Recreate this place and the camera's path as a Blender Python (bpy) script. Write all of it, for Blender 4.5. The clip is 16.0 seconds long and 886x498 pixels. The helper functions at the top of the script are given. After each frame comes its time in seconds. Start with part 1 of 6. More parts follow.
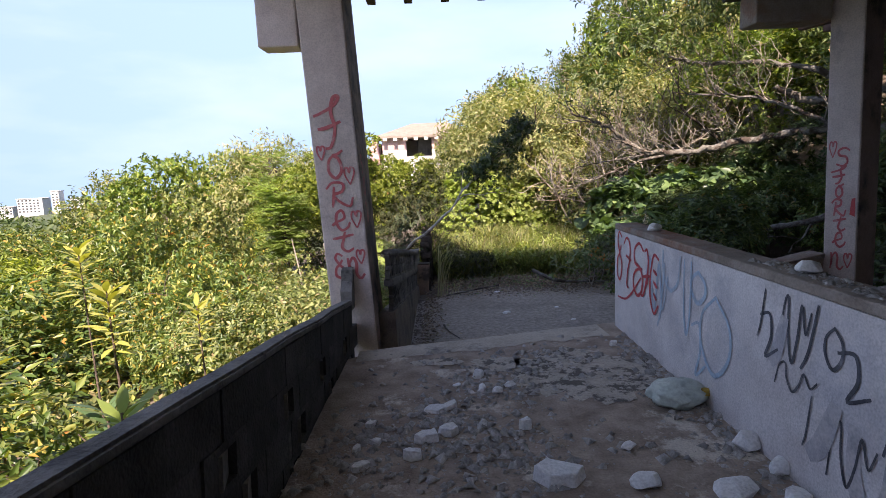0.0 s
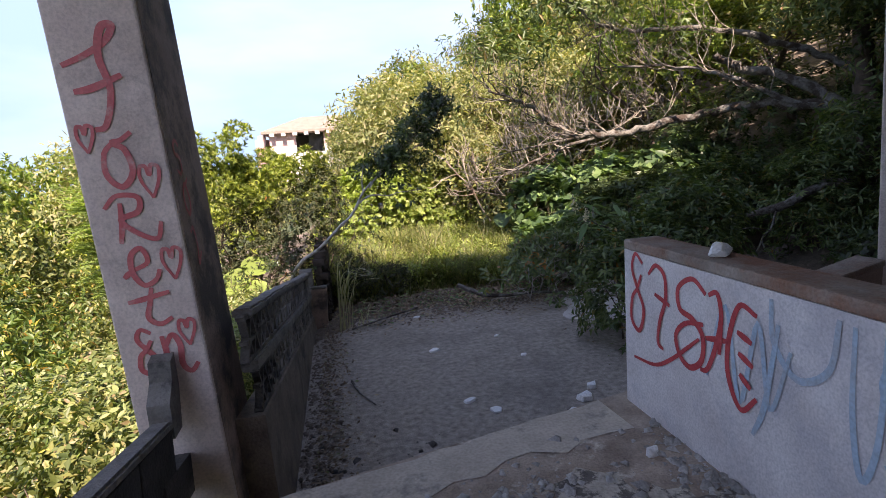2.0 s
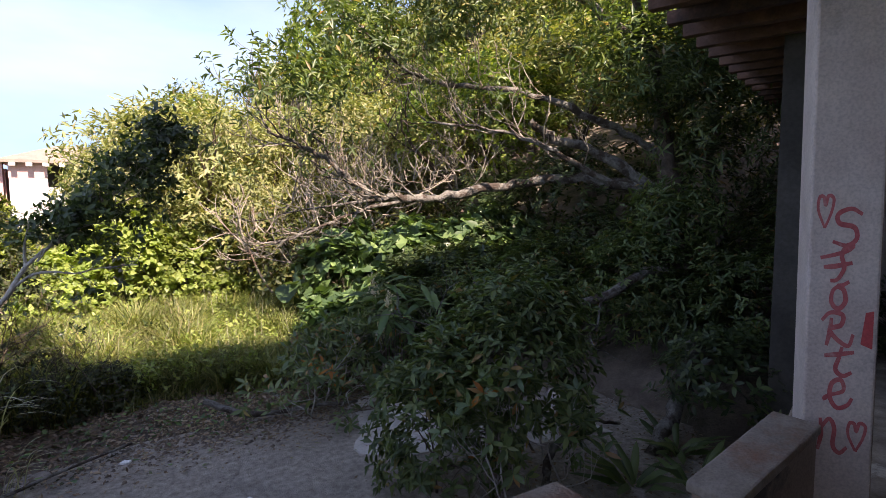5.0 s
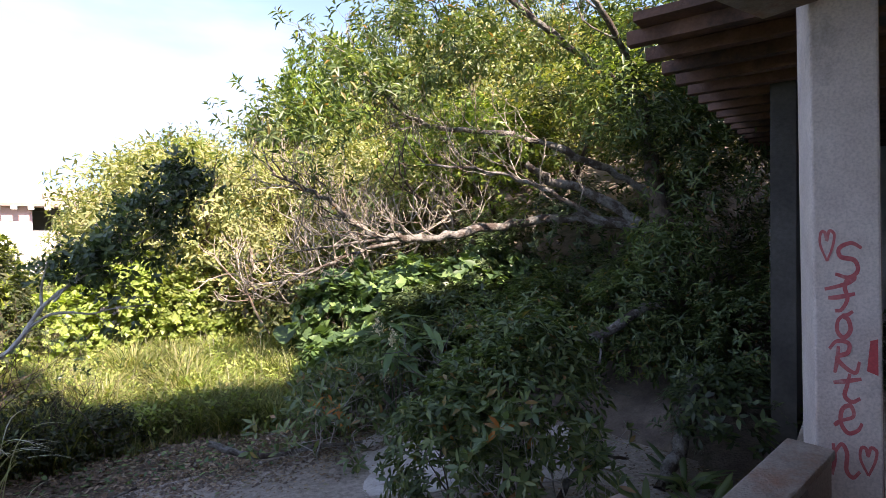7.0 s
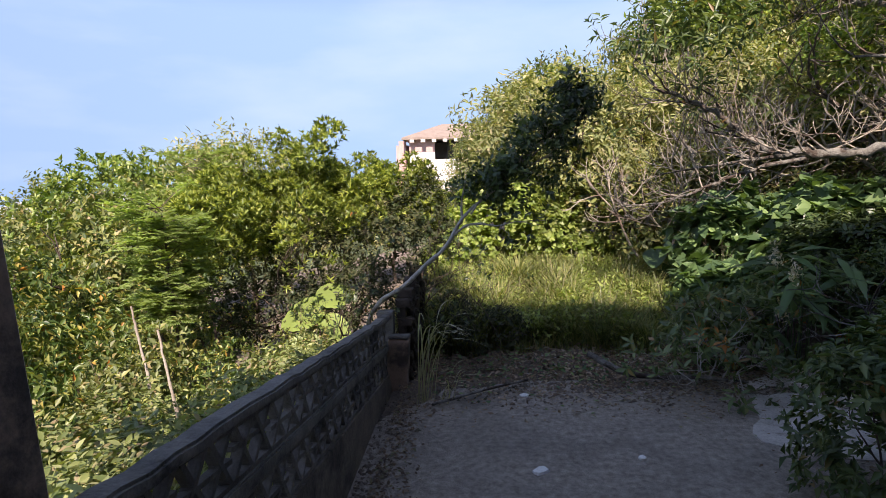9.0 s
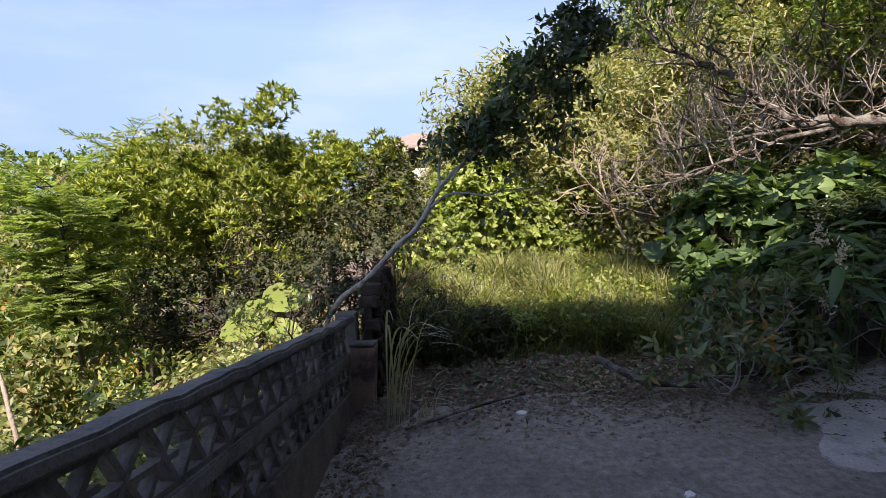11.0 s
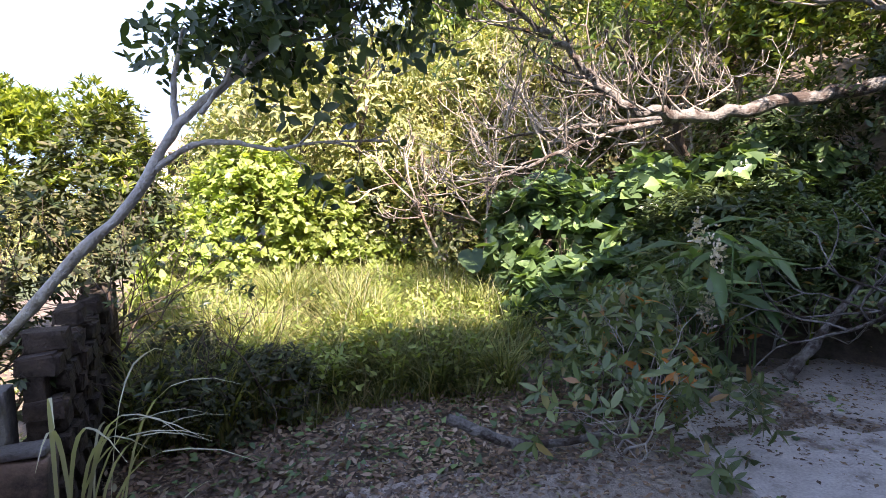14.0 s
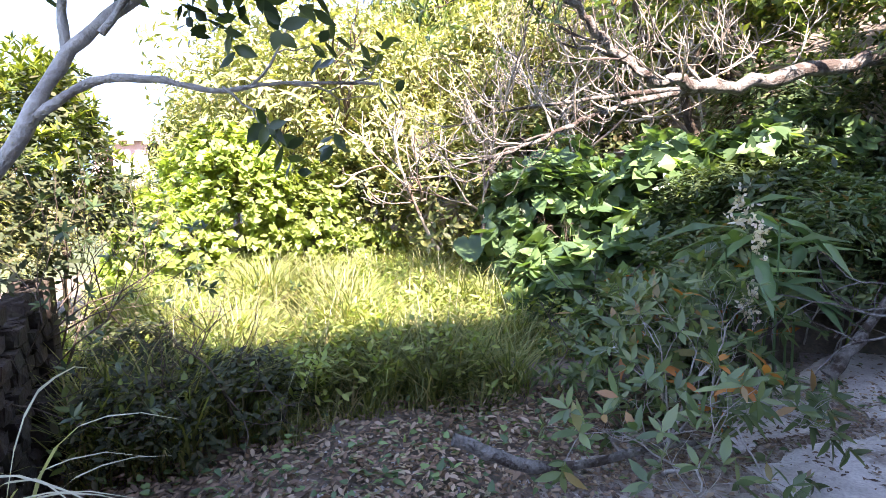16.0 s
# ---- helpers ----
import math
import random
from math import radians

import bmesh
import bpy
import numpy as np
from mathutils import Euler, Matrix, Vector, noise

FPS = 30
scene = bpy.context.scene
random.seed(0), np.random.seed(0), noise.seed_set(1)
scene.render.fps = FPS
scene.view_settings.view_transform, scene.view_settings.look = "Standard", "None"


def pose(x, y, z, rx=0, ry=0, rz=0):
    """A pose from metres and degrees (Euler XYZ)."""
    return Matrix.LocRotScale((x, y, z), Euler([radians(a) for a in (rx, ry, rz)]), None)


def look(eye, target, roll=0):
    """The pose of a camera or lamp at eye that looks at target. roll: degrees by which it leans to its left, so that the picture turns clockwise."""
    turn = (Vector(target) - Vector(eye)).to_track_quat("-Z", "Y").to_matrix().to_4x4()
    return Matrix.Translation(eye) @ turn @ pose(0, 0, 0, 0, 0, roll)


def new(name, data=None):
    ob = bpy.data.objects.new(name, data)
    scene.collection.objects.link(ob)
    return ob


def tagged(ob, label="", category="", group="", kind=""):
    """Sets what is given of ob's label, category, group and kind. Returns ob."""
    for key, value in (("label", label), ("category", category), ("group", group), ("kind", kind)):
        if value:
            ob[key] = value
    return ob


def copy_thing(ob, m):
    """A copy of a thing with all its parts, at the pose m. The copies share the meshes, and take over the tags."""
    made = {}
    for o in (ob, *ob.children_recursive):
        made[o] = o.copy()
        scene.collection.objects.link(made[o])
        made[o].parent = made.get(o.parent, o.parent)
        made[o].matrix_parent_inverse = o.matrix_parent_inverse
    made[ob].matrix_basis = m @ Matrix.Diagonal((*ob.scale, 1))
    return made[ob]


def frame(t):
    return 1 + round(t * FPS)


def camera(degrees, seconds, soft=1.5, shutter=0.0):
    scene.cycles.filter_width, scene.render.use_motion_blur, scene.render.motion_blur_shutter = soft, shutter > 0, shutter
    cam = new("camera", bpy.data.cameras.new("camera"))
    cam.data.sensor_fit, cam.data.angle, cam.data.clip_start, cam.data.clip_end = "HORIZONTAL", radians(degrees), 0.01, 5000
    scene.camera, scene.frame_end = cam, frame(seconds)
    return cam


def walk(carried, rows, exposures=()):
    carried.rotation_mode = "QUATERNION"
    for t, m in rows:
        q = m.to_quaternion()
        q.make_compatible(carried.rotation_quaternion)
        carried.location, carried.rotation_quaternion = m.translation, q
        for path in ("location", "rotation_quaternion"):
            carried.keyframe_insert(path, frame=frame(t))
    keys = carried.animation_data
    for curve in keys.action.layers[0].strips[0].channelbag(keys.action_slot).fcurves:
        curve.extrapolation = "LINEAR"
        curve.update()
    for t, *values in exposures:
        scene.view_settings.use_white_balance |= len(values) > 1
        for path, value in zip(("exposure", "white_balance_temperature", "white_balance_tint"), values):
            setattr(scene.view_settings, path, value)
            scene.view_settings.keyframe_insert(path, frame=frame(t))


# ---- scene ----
# ---- camera ----
cam = camera(77.8, 16.0, soft=0.35)
PATH = [
    (0, (-0.193, -0.2, 1.515), (-0.201, 1.779, 1.222), -2.3),
    (0.5, (-0.281, 0.313, 1.504), (-0.273, 2.289, 1.197), -3.2),
    (1, (-0.284, 0.979, 1.487), (-0.059, 2.939, 1.155), -5.1),
    (1.5, (-0.215, 1.489, 1.492), (0.113, 3.432, 1.15), -6.3),
    (2, (-0.168, 1.964, 1.492), (0.178, 3.905, 1.156), -4.4),
    (2.5, (-0.129, 2.421, 1.511), (0.289, 4.348, 1.175), -1.6),
    (3, (0.031, 2.831, 1.506), (0.494, 4.749, 1.174), -1.8),
    (3.5, (0.164, 3.198, 1.494), (0.72, 5.094, 1.184), -0.6),
    (4, (0.237, 3.5, 1.526), (0.859, 5.385, 1.278), -3.4),
    (4.5, (0.325, 3.702, 1.527), (0.996, 5.566, 1.257), -3.6),
    (5, (0.72, 3.86, 1.59), (1.74, 5.572, 1.417), -0.2),
    (5.2, (0.83, 3.93, 1.6), (2.045, 5.513, 1.456), -1.8),
    (7.3, (0.42, 3.85, 1.56), (1.417, 5.584, 1.548), 0.2),
    (7.5, (0.39, 3.88, 1.55), (1.213, 5.7, 1.461), -1.8),
    (8, (0.33, 3.98, 1.545), (0.725, 5.934, 1.379), -0.7),
    (8.5, (0.3, 3.99, 1.547), (0.278, 5.974, 1.294), -0.9),
    (8.7, (0.288, 4.0, 1.55), (0.162, 5.977, 1.275), -1.6),
    (10.8, (0.138, 4.956, 1.129), (0.013, 6.932, 0.85), -1.1),
    (11, (0.192, 5.124, 1.123), (0.158, 7.11, 0.891), -2.2),
    (11.5, (0.218, 5.519, 1.074), (0.396, 7.491, 0.789), 1.6),
    (12, (0.226, 5.811, 1.041), (0.519, 7.776, 0.808), -0.9),
    (12.5, (0.249, 6.14, 1.005), (0.669, 8.082, 0.782), -0.2),
    (13, (0.258, 6.433, 0.953), (0.846, 8.335, 0.758), -0.1),
    (13.5, (0.238, 6.669, 0.92), (0.897, 8.549, 0.748), -0.6),
    (14, (0.251, 6.916, 0.868), (0.99, 8.764, 0.672), -0.9),
    (14.5, (0.246, 7.124, 0.876), (1.181, 8.876, 0.634), -0.5),
    (15, (0.261, 7.234, 0.866), (1.248, 8.955, 0.61), -0.8),
    (15.5, (0.292, 7.328, 0.812), (1.186, 9.1, 0.563), -1.2),
    (16, (0.396, 7.466, 0.798), (1.172, 9.293, 0.56), -1.3),
]
EXPOSURES = [(0, 1.32, 7150, 25), (1, 1.2, 7100, 24), (2, 1.42, 7300, 26), (3, 1.55, 7350, 27), (5, 1.43, 7300, 26), (7.3, 1.92, 7000, 24), (8, 1.26, 6950, 23), (8.7, 0.95, 6900, 23), (11, 1.02, 6950, 25), (12.5, 1.52, 7000, 26), (14.2, 2.28, 6750, 28), (16, 2.88, 6550, 27)]
walk(cam, [(t, look(eye, target, roll)) for t, eye, target, roll in PATH], EXPOSURES)

# ---- world and sun ----
SUN_EL, SUN_AZ = radians(47), math.pi + 0.03
world = bpy.data.worlds.new("sky")
scene.world = world
world.use_nodes = True
wn, wl = world.node_tree.nodes, world.node_tree.links
sky = wn.new("ShaderNodeTexSky")
sky.sky_type = "NISHITA"
sky.sun_disc, sky.sun_elevation, sky.sun_rotation = False, SUN_EL, SUN_AZ
sky.air_density, sky.dust_density, sky.ozone_density = 1.0, 0.3, 1.6
wtc = wn.new("ShaderNodeTexCoord")
wsep, wcom, wmax = wn.new("ShaderNodeSeparateXYZ"), wn.new("ShaderNodeCombineXYZ"), wn.new("ShaderNodeMath")
wmax.operation, wmax.inputs[1].default_value = "MAXIMUM", 0.26
wl.new(wtc.outputs["Generated"], wsep.inputs[0])
wl.new(wsep.outputs[0], wcom.inputs[0])
wl.new(wsep.outputs[1], wcom.inputs[1])
wl.new(wsep.outputs[2], wmax.inputs[0])
wl.new(wmax.outputs[0], wcom.inputs[2])
wl.new(wcom.outputs[0], sky.inputs["Vector"])
# thin high cloud over the whole sky
wmap, wcl, wramp, wmix = wn.new("ShaderNodeMapping"), wn.new("ShaderNodeTexNoise"), wn.new("ShaderNodeValToRGB"), wn.new("ShaderNodeMixRGB")
wmap.inputs["Scale"].default_value = (1.0, 1.0, 3.5)
wcl.inputs["Scale"].default_value, wcl.inputs["Detail"].default_value = 2.2, 7
wramp.color_ramp.elements[0].position, wramp.color_ramp.elements[1].position = 0.45, 0.75
wramp.color_ramp.elements[0].color, wramp.color_ramp.elements[1].color = (0.0, 0.0, 0.0, 1), (0.38, 0.38, 0.38, 1)
wl.new(wtc.outputs["Generated"], wmap.inputs["Vector"])
wl.new(wmap.outputs[0], wcl.inputs["Vector"])
wl.new(wcl.outputs["Fac"], wramp.inputs[0])
wl.new(wramp.outputs[0], wmix.inputs[0])
wl.new(sky.outputs[0], wmix.inputs[1])
wmix.inputs[2].default_value = (4.6, 5.4, 6.4, 1)
wl.new(wmix.outputs[0], wn["Background"].inputs["Color"])
wn["Background"].inputs["Strength"].default_value = 0.108
sun = new("sun", bpy.data.lights.new("sun", "SUN"))
sun.data.energy, sun.data.angle, sun.data.color = 5.0, radians(0.6), (1.0, 0.93, 0.8)
sdir = Vector((math.sin(SUN_AZ) * math.cos(SUN_EL), math.cos(SUN_AZ) * math.cos(SUN_EL), math.sin(SUN_EL)))
sun.matrix_basis = look(sdir * 60, (0, 0, 0))


# ---- materials ----
def surface(name, low, high, scale=6.0, rough=0.9, bump=0.3, fine=60.0, stain=None, stain_scale=1.3, stain_at=0.5, spread=0.12, per="", metal=0.0, coarse=1.0):
    """A surface with colour between low and high, a large stain and a fine grain with relief."""
    m = bpy.data.materials.new(name)
    m.use_nodes = True
    n, l = m.node_tree.nodes, m.node_tree.links
    b = n["Principled BSDF"]
    b.inputs["Roughness"].default_value, b.inputs["Metallic"].default_value = rough, metal
    tc = n.new("ShaderNodeTexCoord")
    geo = n.new("ShaderNodeNewGeometry")
    n1, n2 = n.new("ShaderNodeTexNoise"), n.new("ShaderNodeTexNoise")
    n1.inputs["Scale"].default_value, n1.inputs["Detail"].default_value, n1.inputs["Roughness"].default_value = scale, 6, 0.65
    n2.inputs["Scale"].default_value, n2.inputs["Detail"].default_value = fine, 4
    l.new(geo.outputs["Position"], n1.inputs["Vector"])
    l.new(geo.outputs["Position"], n2.inputs["Vector"])
    r = n.new("ShaderNodeValToRGB")
    r.color_ramp.elements[0].position, r.color_ramp.elements[1].position = 0.32, 0.68
    r.color_ramp.elements[0].color, r.color_ramp.elements[1].color = (*low, 1), (*high, 1)
    l.new(n1.outputs["Fac"], r.inputs[0])
    out = r.outputs[0]
    if stain:
        n3, r3, mx = n.new("ShaderNodeTexNoise"), n.new("ShaderNodeValToRGB"), n.new("ShaderNodeMixRGB")
        n3.inputs["Scale"].default_value, n3.inputs["Detail"].default_value, n3.inputs["Roughness"].default_value = stain_scale, 9, 0.7
        r3.color_ramp.elements[0].position, r3.color_ramp.elements[1].position = stain_at, stain_at + spread
        l.new(geo.outputs["Position"], n3.inputs["Vector"])
        l.new(n3.outputs["Fac"], r3.inputs[0])
        l.new(r3.outputs[0], mx.inputs[0])
        l.new(out, mx.inputs[1])
        mx.inputs[2].default_value = (*stain, 1)
        out = mx.outputs[0]
    g = n.new("ShaderNodeMixRGB")
    g.blend_type, g.inputs[0].default_value = "MULTIPLY", 0.45
    gr = n.new("ShaderNodeValToRGB")
    gr.color_ramp.elements[0].position, gr.color_ramp.elements[0].color = 0.3, (0.5, 0.5, 0.5, 1)
    gr.color_ramp.elements[1].position, gr.color_ramp.elements[1].color = 0.62, (1, 1, 1, 1)
    l.new(n2.outputs["Fac"], gr.inputs[0])
    l.new(out, g.inputs[1])
    l.new(gr.outputs[0], g.inputs[2])
    out = g.outputs[0]
    if per:
        src = geo.outputs["Random Per Island"] if per == "island" else n.new("ShaderNodeObjectInfo").outputs["Random"]
        hv, mr = n.new("ShaderNodeHueSaturation"), n.new("ShaderNodeMapRange")
        mr.inputs["To Min"].default_value, mr.inputs["To Max"].default_value = 0.7, 1.15
        l.new(src, mr.inputs["Value"])
        l.new(mr.outputs[0], hv.inputs["Value"])
        l.new(out, hv.inputs["Color"])
        out = hv.outputs[0]
    l.new(out, b.inputs["Base Color"])
    bp, ad = n.new("ShaderNodeBump"), n.new("ShaderNodeMath")
    ad.operation = "ADD"
    sc = n.new("ShaderNodeMath")
    sc.operation, sc.inputs[1].default_value = "MULTIPLY", coarse
    l.new(n1.outputs["Fac"], sc.inputs[0])
    l.new(sc.outputs[0], ad.inputs[0])
    l.new(n2.outputs["Fac"], ad.inputs[1])
    bp.inputs["Strength"].default_value, bp.inputs["Distance"].default_value = bump, 0.02
    l.new(ad.outputs[0], bp.inputs["Height"])
    l.new(bp.outputs[0], b.inputs["Normal"])
    return m


def foliage(name, stops, rough=0.45, through_light=0.28, gloss=0.5):
    """Leaves: each leaf takes its colour from the stops; light shines partly through."""
    m = bpy.data.materials.new(name)
    m.use_nodes = True
    n, l = m.node_tree.nodes, m.node_tree.links
    b = n["Principled BSDF"]
    b.inputs["Roughness"].default_value = rough
    b.inputs["Specular IOR Level"].default_value = gloss
    geo = n.new("ShaderNodeNewGeometry")
    r = n.new("ShaderNodeValToRGB")
    while len(r.color_ramp.elements) < len(stops):
        r.color_ramp.elements.new(0.5)
    for e, (p, c) in zip(r.color_ramp.elements, stops):
        e.position, e.color = p, (*c, 1)
    l.new(geo.outputs["Random Per Island"], r.inputs[0])
    n1 = n.new("ShaderNodeTexNoise")
    n1.inputs["Scale"].default_value, n1.inputs["Detail"].default_value = 1.1, 5
    l.new(geo.outputs["Position"], n1.inputs["Vector"])
    hv, mr = n.new("ShaderNodeHueSaturation"), n.new("ShaderNodeMapRange")
    mr.inputs["From Min"].default_value, mr.inputs["From Max"].default_value = 0.3, 0.7
    mr.inputs["To Min"].default_value, mr.inputs["To Max"].default_value = 0.65, 1.3
    l.new(n1.outputs["Fac"], mr.inputs["Value"])
    l.new(mr.outputs[0], hv.inputs["Value"])
    l.new(r.outputs[0], hv.inputs["Color"])
    l.new(hv.outputs[0], b.inputs["Base Color"])
    tr, mx = n.new("ShaderNodeBsdfTranslucent"), n.new("ShaderNodeMixShader")
    br = n.new("ShaderNodeMixRGB")
    br.blend_type, br.inputs[0].default_value, br.inputs[2].default_value = "MULTIPLY", 1.0, (1.5, 1.6, 0.5, 1)
    l.new(hv.outputs[0], br.inputs[1])
    l.new(br.outputs[0], tr.inputs["Color"])
    mx.inputs[0].default_value = through_light
    l.new(b.outputs[0], mx.inputs[1])
    l.new(tr.outputs[0], mx.inputs[2])
    l.new(mx.outputs[0], n["Material Output"].inputs["Surface"])
    return m


M = {
    "plaster": surface("pale_mauve_plaster", (0.64, 0.58, 0.565), (0.82, 0.77, 0.755), 3.0, 0.85, 0.2, 90, (0.50, 0.485, 0.52), 1.7, 0.52, 0.2),
    "column": surface("pink_grey_plaster", (0.56, 0.45, 0.41), (0.70, 0.59, 0.54), 4.0, 0.85, 0.15, 80, (0.42, 0.35, 0.32), 1.6, 0.55),
    # Brown stained plaster, darkened for shade on the column sides; the post shares it.
    "brown_side": surface("brown_stained_shade_plaster", (0.30, 0.21, 0.165), (0.42, 0.30, 0.24), 4.0, 0.9, 0.2, 80, (0.10, 0.08, 0.07), 1.6, 0.5),
    "coping": surface("weathered_coping", (0.24, 0.19, 0.155), (0.40, 0.33, 0.28), 5.0, 0.92, 0.4, 70, (0.27, 0.12, 0.07), 0.9, 0.50),
    "slab": surface("stained_concrete_slab", (0.24, 0.18, 0.14), (0.54, 0.435, 0.35), 4.5, 0.9, 0.5, 70, (0.70, 0.63, 0.54), 1.25, 0.55, 0.05, coarse=0.4),
    "apron": surface("grey_drive_concrete", (0.23, 0.195, 0.165), (0.50, 0.435, 0.375), 17.0, 0.9, 0.8, 90, (0.17, 0.15, 0.135), 0.8, 0.50, 0.25, coarse=0.25),
    "lip": surface("bare_concrete_edge", (0.46, 0.40, 0.33), (0.62, 0.55, 0.46), 4, 0.9, 0.3, 60, (0.18, 0.16, 0.15), 2.2, 0.55),
    "screed": surface("worn_pale_screed", (0.42, 0.37, 0.31), (0.62, 0.56, 0.48), 7, 0.9, 0.5, 60, (0.15, 0.13, 0.115), 6.5, 0.50, 0.05),
    "block": surface("black_stained_block", (0.03, 0.027, 0.025), (0.085, 0.078, 0.074), 5, 0.92, 0.6, 60, (0.15, 0.14, 0.13), 2.4, 0.56, 0.1, per="object"),
    "cap": surface("grey_wall_cap", (0.12, 0.109, 0.099), (0.28, 0.26, 0.24), 6, 0.9, 0.5, 60, (0.06, 0.056, 0.053), 3.0, 0.52),
    "chip": surface("broken_mortar", (0.84, 0.83, 0.82), (0.92, 0.91, 0.90), 9, 0.9, 0.4, 70, (0.6, 0.57, 0.54), 4.0, 0.64),
    "gravel": surface("rubble_crumbs", (0.28, 0.26, 0.24), (0.62, 0.59, 0.56), 14, 0.9, 0.4, 90, per="island"),
    "rubble": surface("black_rubble", (0.04, 0.035, 0.032), (0.14, 0.125, 0.115), 9, 0.95, 0.5, 60, per="island"),
    "soil": surface("dark_soil", (0.11, 0.083, 0.067), (0.26, 0.205, 0.165), 3, 0.95, 0.6, 40, (0.05, 0.06, 0.03), 0.8, 0.52),
    "wood": surface("brown_soffit_wood", (0.10, 0.05, 0.035), (0.20, 0.10, 0.07), 5, 0.8, 0.3, 50, (0.06, 0.035, 0.03), 1.4, 0.52),
    "bark": surface("grey_bark", (0.10, 0.09, 0.08), (0.29, 0.275, 0.25), 14, 0.9, 0.9, 60, (0.07, 0.05, 0.04), 5.0, 0.47, 0.08),
    "pale_bark": surface("pale_bark", (0.34, 0.31, 0.28), (0.56, 0.53, 0.49), 12, 0.9, 0.6, 60, (0.20, 0.17, 0.15), 5.0, 0.55, 0.1),
    "lattice": surface("grey_lattice_block", (0.09, 0.079, 0.071), (0.22, 0.198, 0.18), 5, 0.92, 0.5, 60, (0.05, 0.046, 0.045), 2.4, 0.52, 0.1, per="object"),
    "plinth": surface("brown_grey_plinth", (0.13, 0.103, 0.085), (0.25, 0.205, 0.17), 4, 0.92, 0.5, 60, (0.05, 0.043, 0.04), 1.8, 0.52, 0.15),
    "pale_slab": surface("pale_broken_concrete", (0.46, 0.42, 0.385), (0.64, 0.60, 0.56), 6, 0.9, 0.5, 60, (0.26, 0.22, 0.19), 2.2, 0.54, 0.1, coarse=0.3),
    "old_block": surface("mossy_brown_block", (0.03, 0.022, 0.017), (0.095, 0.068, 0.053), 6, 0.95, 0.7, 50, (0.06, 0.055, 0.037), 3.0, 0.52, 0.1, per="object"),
    "dark_bark": surface("dark_bark", (0.07, 0.05, 0.04), (0.16, 0.12, 0.09), 9, 0.9, 0.6, 50),
    "dead": surface("bleached_dead_wood", (0.30, 0.25, 0.20), (0.50, 0.44, 0.37), 8, 0.9, 0.4, 50, (0.16, 0.11, 0.085), 2.0, 0.50),
    "red_paint": surface("red_spray_paint", (0.52, 0.05, 0.06), (0.62, 0.09, 0.09), 9, 0.55, 0.05, 70, (0.55, 0.20, 0.19), 5.0, 0.60),
    "faded_red": surface("faded_red_spray_paint", (0.50, 0.08, 0.09), (0.58, 0.15, 0.15), 9, 0.6, 0.05, 70, (0.55, 0.32, 0.30), 6.0, 0.56),
    "blue_paint": surface("faded_blue_spray_paint", (0.36, 0.50, 0.62), (0.48, 0.58, 0.67), 9, 0.6, 0.05, 70, (0.42, 0.45, 0.50), 4.0, 0.52),
    "black_paint": surface("black_spray_paint", (0.05, 0.05, 0.06), (0.13, 0.13, 0.15), 9, 0.6, 0.05, 70, (0.3, 0.29, 0.31), 5.0, 0.56),
    "grey_paint": surface("smoky_grey_spray_paint", (0.38, 0.36, 0.38), (0.56, 0.53, 0.54), 7, 0.7, 0.05, 70, (0.62, 0.57, 0.56), 6.0, 0.5),
    "bag": surface("pale_green_plastic", (0.50, 0.58, 0.52), (0.62, 0.68, 0.62), 5, 0.35, 0.2, 40, (0.38, 0.40, 0.34), 6, 0.58),
    "yellow": surface("yellow_scrap", (0.5, 0.32, 0.05), (0.6, 0.4, 0.08), 5, 0.5, 0.1, 40),
    "pink": surface("pink_house_wall", (0.62, 0.36, 0.34), (0.70, 0.44, 0.41), 1.0, 0.85, 0.1, 20, (0.55, 0.33, 0.31), 0.3, 0.56),
    "white": surface("white_house_wall", (0.76, 0.70, 0.68), (0.82, 0.77, 0.75), 1.0, 0.85, 0.1, 20, (0.6, 0.52, 0.5), 0.4, 0.6),
    "rooftile": surface("pinkish_roof_tile", (0.26, 0.20, 0.17), (0.34, 0.27, 0.23), 2, 0.85, 0.3, 20, (0.3, 0.25, 0.2), 0.5, 0.55),
    "town": surface("town_walls", (0.55, 0.54, 0.54), (0.72, 0.71, 0.70), 0.05, 0.9, 0.0, 1, per="object"),
    # Near-black colour that stands in for shade indoors and under the eave.
    "dark": surface("shade_dark_wall", (0.05, 0.045, 0.04), (0.10, 0.09, 0.08), 2, 0.9, 0.2, 30),
    "window": surface("dark_window", (0.02, 0.025, 0.03), (0.05, 0.055, 0.06), 2, 0.3, 0.0, 10),
    "land": surface("distant_green_land", (0.05, 0.075, 0.03), (0.10, 0.12, 0.05), 0.15, 0.95, 0.3, 2, (0.07, 0.06, 0.04), 0.03, 0.55),
}
